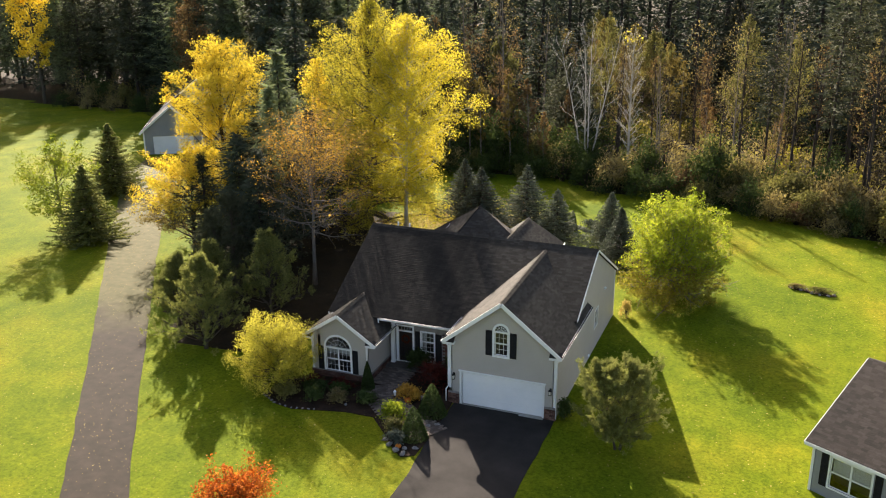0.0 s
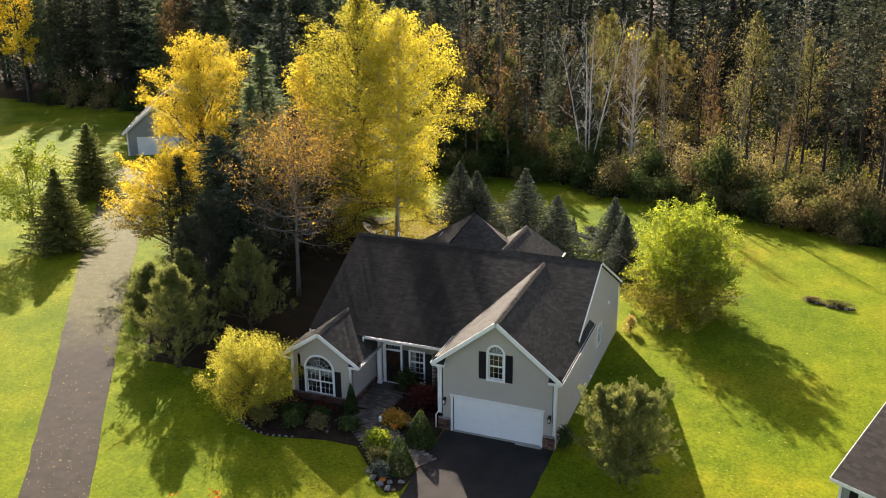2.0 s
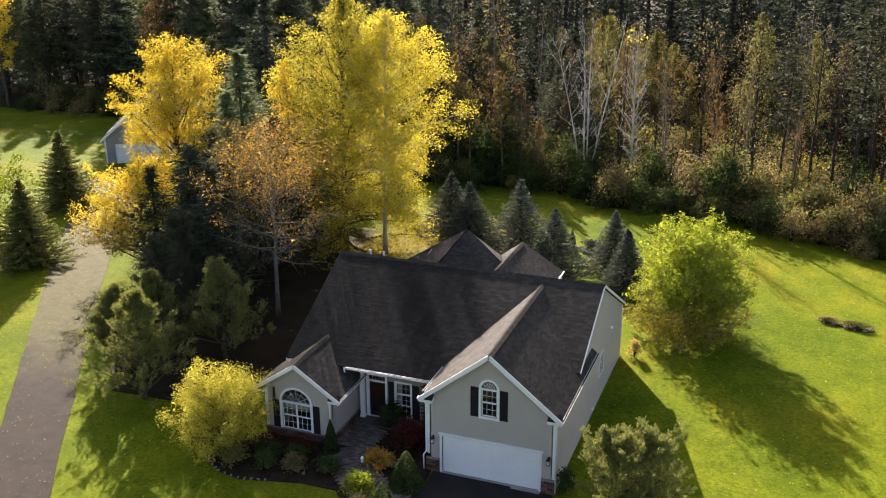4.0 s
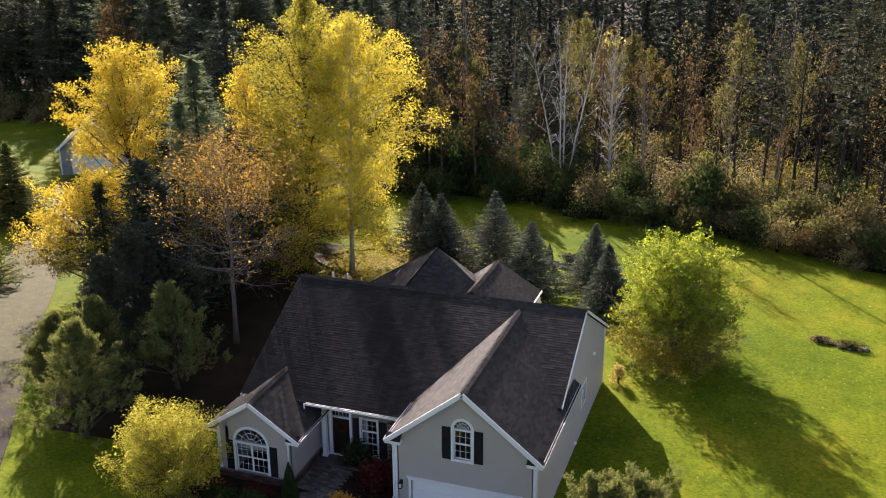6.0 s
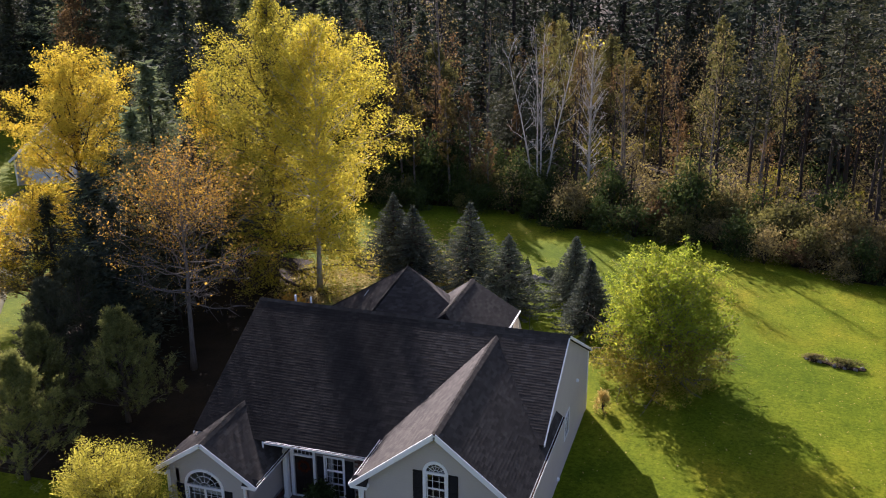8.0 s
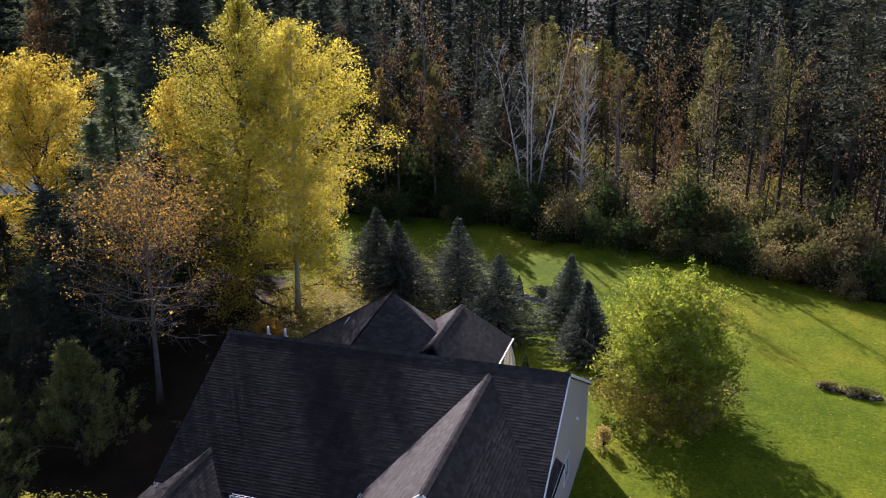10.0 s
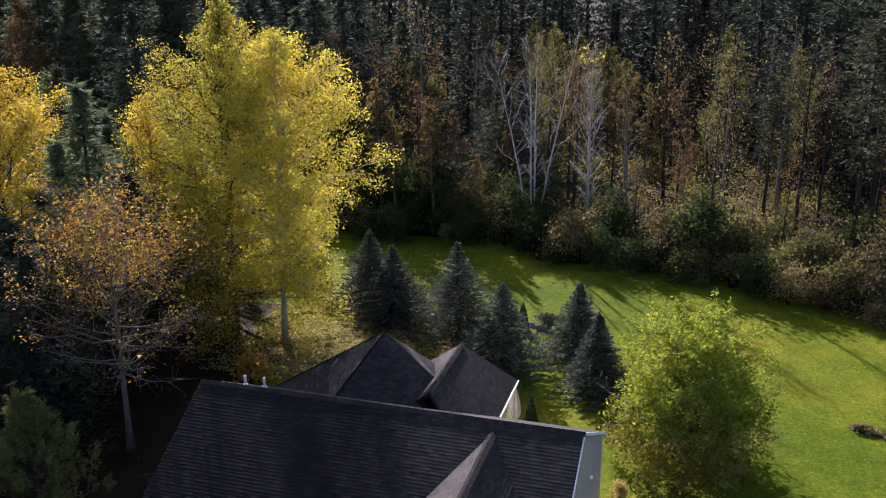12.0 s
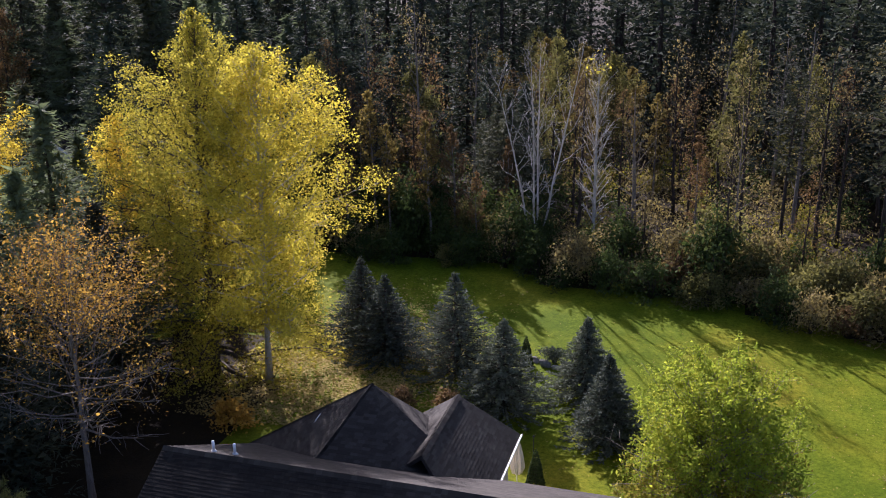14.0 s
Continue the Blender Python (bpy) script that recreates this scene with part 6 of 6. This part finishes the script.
flat_bed("lawn_bed", [(0.2, 70.2), (0.7, 69.8), (1.3, 69.75), (2.0, 69.4), (2.9, 69.35), (3.5, 69.5), (3.6, 69.8), (2.8, 69.85), (2.2, 70.05), (1.5, 70.05), (0.8, 70.35)], 0.05, MULCH, "small stony bed in the back lawn")
edge_rng = random.Random(4)
edging = thing("bed_edging", "row of pale edging stones round the planting bed", "edging")


def stone_mesh(name, seed):
    bm = bmesh.new()
    bmesh.ops.create_icosphere(bm, subdivisions=2, radius=0.5)
    for v in bm.verts:
        v.co *= 0.8 + 0.4 * noise.noise(v.co * 1.6 + Vector((seed, seed, 0)))
        v.co.z = max(v.co.z, -0.3)
    me = bpy.data.meshes.new(name)
    bm.to_mesh(me)
    bm.free()
    return me


STONES = [stone_mesh("stone", s) for s in (1, 5, 9)]
for i in range(3):
    a, b = Vector(bed[i]), Vector(bed[i + 1])
    n = int((b - a).length / 0.32)
    for k in range(n):
        p = a.lerp(b, k / n)
        ob = part("stone", STONES[k % 3], ROCK, edging)
        ob.location = (p.x, p.y, gz(p.x, p.y) + 0.07)
        ob.scale = (0.22, 0.13, 0.12)
        ob.rotation_euler[2] = edge_rng.random() * 6
for x, y, s in ((-16.9, 38.3, 0.45), (-17.4, 38.5, 0.5), (-17.0, 38.8, 0.38), (-16.5, 39.0, 0.4), (-17.9, 38.9, 0.42), (-16.3, 41.6, 0.4), (-16.7, 41.3, 0.35), (-18.3, 39.3, 0.4), (-21.9, 41.9, 0.3), (-18.2, 44.0, 0.5),
                (-16.8, 78.0, 0.9), (-17.4, 78.4, 0.7), (-16.2, 77.7, 0.6), (-15.6, 78.2, 0.7), (0.6, 70.4, 0.4), (2.6, 70.0, 0.4), (3.4, 69.8, 0.35), (1.5, 70.2, 0.3), (0.4, 70.0, 0.3), (1.1, 69.8, 0.35), (1.9, 69.5, 0.4), (2.4, 69.35, 0.3), (3.0, 69.4, 0.35)):
    ob = part("rock", STONES[int(s * 100) % 3], ROCK)
    tagged(ob, "rounded grey garden rock lying in a planting bed", "rock", "garden rocks")
    ob.location, ob.scale, ob.rotation_euler = on(x, y, s * 0.12), (s, s * 0.8, s * 0.7), (0, 0, s * 17)

# clipped cones and shrubs
for x, y, h, w, sd in ((-17.0, 40.0, 1.85, 1.5, 1), (-17.0, 42.6, 1.85, 1.65, 2)):
    shrub("topiary", "clipped dark green conical evergreen by the driveway", on(x, y), 400 + sd, w, w, h, HEDGE, 7000, 0.06, "cone", "clipped cones")
shrub("arborvitae", "narrow dark conical evergreen at the corner of the house", on(-21.55, 44.1), 403, 0.8, 0.8, 1.7, HEDGE, 4500, 0.07, "cone")
shrub("arborvitae", "narrow dark evergreen beside the back lawn bed", on(-17.85, 77.8), 404, 0.8, 0.8, 1.8, HEDGE, 3000, 0.08, "cone")
shrub("arborvitae", "small dark evergreen behind the house", on(-14.6, 64.6), 405, 0.9, 0.9, 2.0, HEDGE, 3000, 0.08, "cone")
LOW = (("shrub", "golden yellow low evergreen shrub", -18.6, 41.3, 1.5, 1.3, 1.0, LIME, 2600, 0.09), ("shrub", "low olive evergreen shrub", -18.2, 40.2, 1.2, 1.0, 0.7, BRUSH_GREEN, 1800, 0.08),
       ("shrub", "wine-red barberry beside the walk", -18.1, 45.6, 1.8, 1.6, 1.4, WINE, 2600, 0.09), ("shrub", "orange and yellow autumn perennials", -18.9, 43.8, 1.3, 1.1, 0.75, ORANGE, 2200, 0.09),
       ("shrub", "dark green shrub under the window", -22.9, 43.2, 1.3, 1.1, 0.5, HEDGE, 2000, 0.08), ("shrub", "dark red shrub under the window", -23.0, 43.7, 1.3, 0.7, 0.5, WINE, 1800, 0.08),
       ("shrub", "dark green shrub under the window", -24.3, 43.0, 1.4, 1.2, 0.55, HEDGE, 2000, 0.08), ("shrub", "dark red shrub under the window", -24.7, 43.6, 1.2, 0.8, 0.5, WINE, 1700, 0.08),
       ("shrub", "yellowing low shrub at the bed's edge", -25.6, 41.6, 1.5, 1.3, 0.9, BRUSH_GREEN, 2400, 0.09), ("shrub", "dark low shrub at the bed's edge", -23.9, 41.9, 1.2, 1.0, 0.7, HEDGE, 1600, 0.08),
       ("shrub", "dark low shrub at the bed's edge", -21.0, 42.6, 1.2, 1.1, 0.55, HEDGE, 1600, 0.08), ("shrub", "dark low shrub at the bed's edge", -22.5, 42.1, 1.2, 1.0, 0.7, BRUSH, 1600, 0.08),
       ("shrub", "grey-green low plant among rocks", -17.7, 39.2, 1.0, 0.9, 0.6, SPRUCE, 1400, 0.08), ("shrub", "dark green porch shrub", -19.6, 47.0, 1.5, 1.2, 1.3, HEDGE, 2400, 0.09),
       ("shrub", "dark green porch shrub", -17.6, 47.2, 1.1, 1.0, 1.2, HEDGE, 1700, 0.09), ("shrub", "dark shrub at the garage corner", -10.1, 44.6, 0.9, 0.9, 1.1, HEDGE, 1500, 0.09),
       ("shrub", "orange shrub in the shade of the trees", -30.2, 66.2, 2.2, 1.7, 1.4, ORANGE, 1800, 0.14), ("shrub", "rust-red shrub behind the house", -22.7, 70.4, 1.3, 1.2, 1.1, BRUSH_RUST, 1600, 0.1),
       ("shrub", "rust-red shrub behind the house", -20.4, 70.9, 1.6, 1.3, 1.0, BRUSH_RUST, 1600, 0.1), ("shrub", "dry ornamental grass at the back corner", -9.7, 59.6, 0.8, 1.1, 1.0, LITTER, 1100, 0.08),
       ("shrub", "dry tan plant in the small lawn bed", 0.8, 70.0, 1.3, 0.6, 0.30, BRUSH, 900, 0.07), ("shrub", "dry tan plant in the small lawn bed", 2.5, 69.7, 2.1, 0.7, 0.42, BRUSH_GREEN, 1300, 0.07),
       ("shrub", "dark green low shrub by rocks", -16.4, 78.6, 1.9, 1.3, 0.8, SPRUCE, 1300, 0.1))
for i, (nm, lb, x, y, w, d, h, mt, nn, sz_) in enumerate(LOW):
    shrub(nm, lb, on(x, y, 0.03), 500 + i, w, d, h, mt, nn, sz_)

# path light, pumpkins, umbrella, feeder pole
light = thing("path_light", "small white garden path lantern beside the walk", "garden lamp", on(-19.4, 43.05))
part("post", tube_mesh("post", [([(0, 0, 0), (0, 0, 0.5)], [0.025, 0.025], 8)]), BLACK_METAL, light)
part("lantern", tube_mesh("lantern", [([(0, 0, 0.5), (0, 0, 0.53), (0, 0, 0.72)], [0.05, 0.065, 0.08], 8)]), LAMP_GLASS, light)
part("cap", tube_mesh("cap", [([(0, 0, 0.72), (0, 0, 0.75), (0, 0, 0.84)], [0.10, 0.08, 0.02], 8)]), TRIM, light)
PUMPKIN = surface("pumpkin", (0.45, 0.12, 0.02), (0.6, 0.2, 0.03), 4, 40, 0.5, 0.1)


def pumpkin(x, y, s):
    v, f = [], []
    for i in range(9):
        ph = math.pi * i / 8
        for k in range(24):
            a = 2 * math.pi * k / 24
            r = math.sin(ph) * (1 + 0.08 * abs(math.sin(a * 4)))
            v.append((r * math.cos(a) * s, r * math.sin(a) * s, (1 - math.cos(ph)) * s * 0.72))
    for i in range(8):
        for k in range(24):
            f.append((i * 24 + k, i * 24 + (k + 1) % 24, (i + 1) * 24 + (k + 1) % 24, (i + 1) * 24 + k))
    root = thing("pumpkin", "small orange pumpkin lying in the planting bed", "pumpkin", on(x, y, 0.04), "pumpkins")
    part("body", raw_mesh("body", v, f), PUMPKIN, root)
    part("stalk", tube_mesh("stalk", [([(0, 0, s * 1.38), (0.02, 0, s * 1.8)], [0.03, 0.02], 6)]), BARK, root)


pumpkin(-18.75, 43.35, 0.2)
pumpkin(-17.35, 38.75, 0.15)
umb = thing("patio_umbrella", "closed cream patio umbrella standing behind the house", "umbrella", on(-15.35, 64.3))
uv, uf = [], []
for i, (z, r) in enumerate(((0.9, 0.20), (1.2, 0.30), (1.7, 0.26), (2.2, 0.17), (2.6, 0.05))):
    for k in range(32):
        a = 2 * math.pi * k / 32
        rr = r * (1 + 0.28 * math.cos(8 * a) * (1 - z / 3))
        uv.append((rr * math.cos(a), rr * math.sin(a), z))
for i in range(4):
    for k in range(32):
        uf.append((i * 32 + k, i * 32 + (k + 1) % 32, (i + 1) * 32 + (k + 1) % 32, (i + 1) * 32 + k))
part("canopy", raw_mesh("canopy", uv, uf), CANVAS, umb)
part("pole", tube_mesh("pole", [([(0, 0, 0), (0, 0, 2.75)], [0.025, 0.02], 8)]), TRIM, umb)
part("base_plate", tube_mesh("base_plate", [([(0, 0, 0), (0, 0, 0.05), (0, 0, 0.09)], [0.26, 0.26, 0.1], 16)]), CONCRETE, umb)
pole = thing("feeder_pole", "thin black metal pole standing on the back lawn", "pole", on(-14.75, 64.8))
part("pole", tube_mesh("pole", [([(0, 0, 0), (0, 0, 2.45)], [0.02, 0.02], 8)]), BLACK_METAL, pole)
part("finial", tube_mesh("finial", [([(0, 0, 2.45), (0, 0, 2.5), (0, 0, 2.57)], [0.03, 0.06, 0.01], 8)]), BLACK_METAL, pole)

# fallen leaves


def litter(name, label, n, x0, x1, y0, y1, material, size, keep, seed, lift=0.03):
    gen = np.random.default_rng(seed)
    x, y = gen.uniform(x0, x1, n), gen.uniform(y0, y1, n)
    ok = keep(x, y, gen)
    x, y = x[ok], y[ok]
    c = np.stack([x, y, ground_z(x, y) + lift], 1)
    ob = part(name, quad_mesh(name, leaf_quads(c, size, gen, 0.8, 2.5, 0.3)), material)
    return tagged(ob, label, "leaves", kind="stuff")


litter("fallen_leaves", "yellow poplar leaves fallen on the back lawn", 90000, -40, -20, 60, 92, LITTER, 0.12, lambda x, y, g: (g.random(len(x)) < 1.6 * np.exp(-(((x + 28) / 5) ** 2 + ((y - 73) / 8.5) ** 2))) & ~((x > -26) & (y < 66)) & (y > 67) & (x > -34), 1)
litter("fallen_leaves", "scattered tan leaves on the lawns", 9000, -60, 12, 28, 86, LITTER, 0.065, lambda x, y, g: ~((x > -40) & (x < -10) & (y > 43.5) & (y < 65)) & ~((x > -17) & (x < -9) & (y < 45)), 2)
litter("fallen_leaves", "tan leaves strewn on the long driveway", 7000, -75, -26, 28, 94, LITTER, 0.05, lambda x, y, g: np.abs(y - (30 + (-29.4 - x) * 1.36)) < 4.5, 3, 0.06)


# ---- pieces of walls, walks and roofs ----
def brick_panel(parent, origin, along, width, height, cut=(), first_z=0.0, limit=400):
    """Bricks in running bond, proud of the mortar behind them; each is an object on one shared mesh."""
    a = Vector(along).normalized()
    inward = Vector((0, 0, 1)).cross(a)
    L, H, J = 0.29, 0.105, 0.014
    me = boxes_mesh("brick", [(0, -0.012, 0, L - J, 0.03, H - J)], 0.004)
    rot = Matrix((tuple(a), tuple(inward), (0, 0, 1))).transposed().to_4x4()
    rows = int(height / H)
    for r in range(rows):
        u = -(L / 2) * (r % 2)
        while u < width - 0.02:
            u0, u1 = max(u, 0), min(u + L, width)
            z = first_z + r * H
            if u1 - u0 > 0.06 and not any(c[0] < (u0 + u1) / 2 < c[2] and c[1] < z + H / 2 < c[3] for c in cut):
                ob = part("brick", me, BRICK, parent)
                ob.matrix_basis = Matrix.Translation(Vector(origin) + a * u0 + Vector((0, 0, z))) @ rot @ Matrix.Diagonal(((u1 - u0) / L, 1, 1, 1))
            u += L


pier_l = part("brick_pier", boxes_mesh("brick_pier", [(GX0 - 0.06, GY - 0.07, -0.2, GX0 + gw - 0.12, GY + 0.02, 0.70)]), MORTAR, house, "brown brick pier")
brick_panel(pier_l, (GX0 - 0.06, GY - 0.085, 0), (1, 0, 0), gw - 0.06, 0.68)
brick_panel(pier_l, (GX0 - 0.075, GY + 0.02, 0), (0, -1, 0), 0.1, 0.68)
pier_r = part("brick_pier", boxes_mesh("brick_pier", [(GX1 - gw + 0.12, GY - 0.07, -0.2, GX1 + 0.06, GY + 0.02, 0.72)]), MORTAR, house, "brown brick pier")
brick_panel(pier_r, (GX1 - gw + 0.12, GY - 0.085, 0), (1, 0, 0), gw - 0.06, 0.72)
plinth = part("brick_plinth", boxes_mesh("brick_plinth", [(LX0 - 0.03, LY - 0.07, -0.3, LX1 + 0.07, LY - 0.002, 0.42), (LX1 + 0.002, LY - 0.0, -0.3, LX1 + 0.07, P_Y - 0.02, 0.42)]), MORTAR, house, "brown brick plinth")
brick_panel(plinth, (LX0 - 0.03, LY - 0.085, -0.02), (1, 0, 0), LW + 0.1, 0.44)
brick_panel(plinth, (LX1 + 0.085, LY - 0.07, -0.02), (0, 1, 0), P_Y - LY + 0.05, 0.44)
porch_wall = part("brick_facing", boxes_mesh("brick_facing", [(d0 + 1.08, P_Y - 0.012, 0.12, d0 + 1.12, P_Y - 0.004, 2.7)]), MORTAR, house, "brown brick facing")
brick_panel(porch_wall, (d0 + 1.13, P_Y - 0.03, 0.13), (1, 0, 0), PW - 1.75, 2.4, [(0.02, 0.2, 1.75, 2.4)])

# brick pavers of the walk from the driveway to the porch
walk_way = thing("garden_walk", "curved brown paver walk from the driveway to the porch", "path", kind="structure")
paver_me = boxes_mesh("paver", [(-0.14, -0.07, -0.06, 0.14, 0.07, 0.0)], 0.008)
pr = random.Random(12)
line = [(-16.25, 40.6), (-17.6, 41.4), (-18.9, 42.2), (-20.1, 43.4), (-20.8, 44.8), (-20.7, 46.2), (-20.6, 46.9)]
seg = [0.0]
for i in range(len(line) - 1):
    seg.append(seg[-1] + (Vector(line[i + 1]) - Vector(line[i])).length)
count = 0
s = 0.0
row = 0
while s < seg[-1] and count < 420:
    i = max(k for k in range(len(seg) - 1) if seg[k] <= s + 1e-6)
    a, b = Vector(line[i]), Vector(line[i + 1])
    t = (s - seg[i]) / (seg[i + 1] - seg[i])
    c = a.lerp(b, t)
    d = (b - a).normalized()
    side = Vector((-d.y, d.x))
    for k in range(-3, 4):
        p = c + side * ((k + 0.5 * (row % 2)) * 0.295)
        ob = part("paver", paver_me, PAVER, walk_way)
        ob.matrix_basis = pose(p.x, p.y, gz(p.x, p.y) + 0.075 + pr.uniform(-0.004, 0.004), 0, 0, math.degrees(math.atan2(side.y, side.x)) + pr.uniform(-1, 1))
        count += 1
    s += 0.152
    row += 1

# shingles of the garage roof, the nearest ones singly
so, sa, su, sn = GARAGE_PLANE
single_me = tab_mesh("shingle", Vector((0, 0, 0)), Vector((1, 0, 0)), Vector((0, 1, 0)), Vector((0, 0, 1)), [(0, 0.294, 0, 0.181, 0.017)])
turn = Matrix((tuple(sa), tuple(su), tuple(sn))).transposed().to_4x4()
near_tabs = [b for b in GARAGE_TABS if b[0] < 3.0 and b[2] < 3.6][:300]
rest_tabs = [b for b in GARAGE_TABS if b not in near_tabs]
for e0, e1, r0, r1, h in near_tabs:
    ob = part("shingle", single_me, SHINGLE_PIECE, GARAGE_DECK)
    ob.matrix_basis = Matrix.Translation(so + sa * e0 + su * r0) @ turn @ Matrix.Diagonal(((e1 - e0) / 0.294, (r1 - r0) / 0.181, h / 0.017, 1))
tagged(part("shingles", tab_mesh("shingles", so, sa, su, sn, rest_tabs), SHINGLE, GARAGE_DECK), kind="stuff")
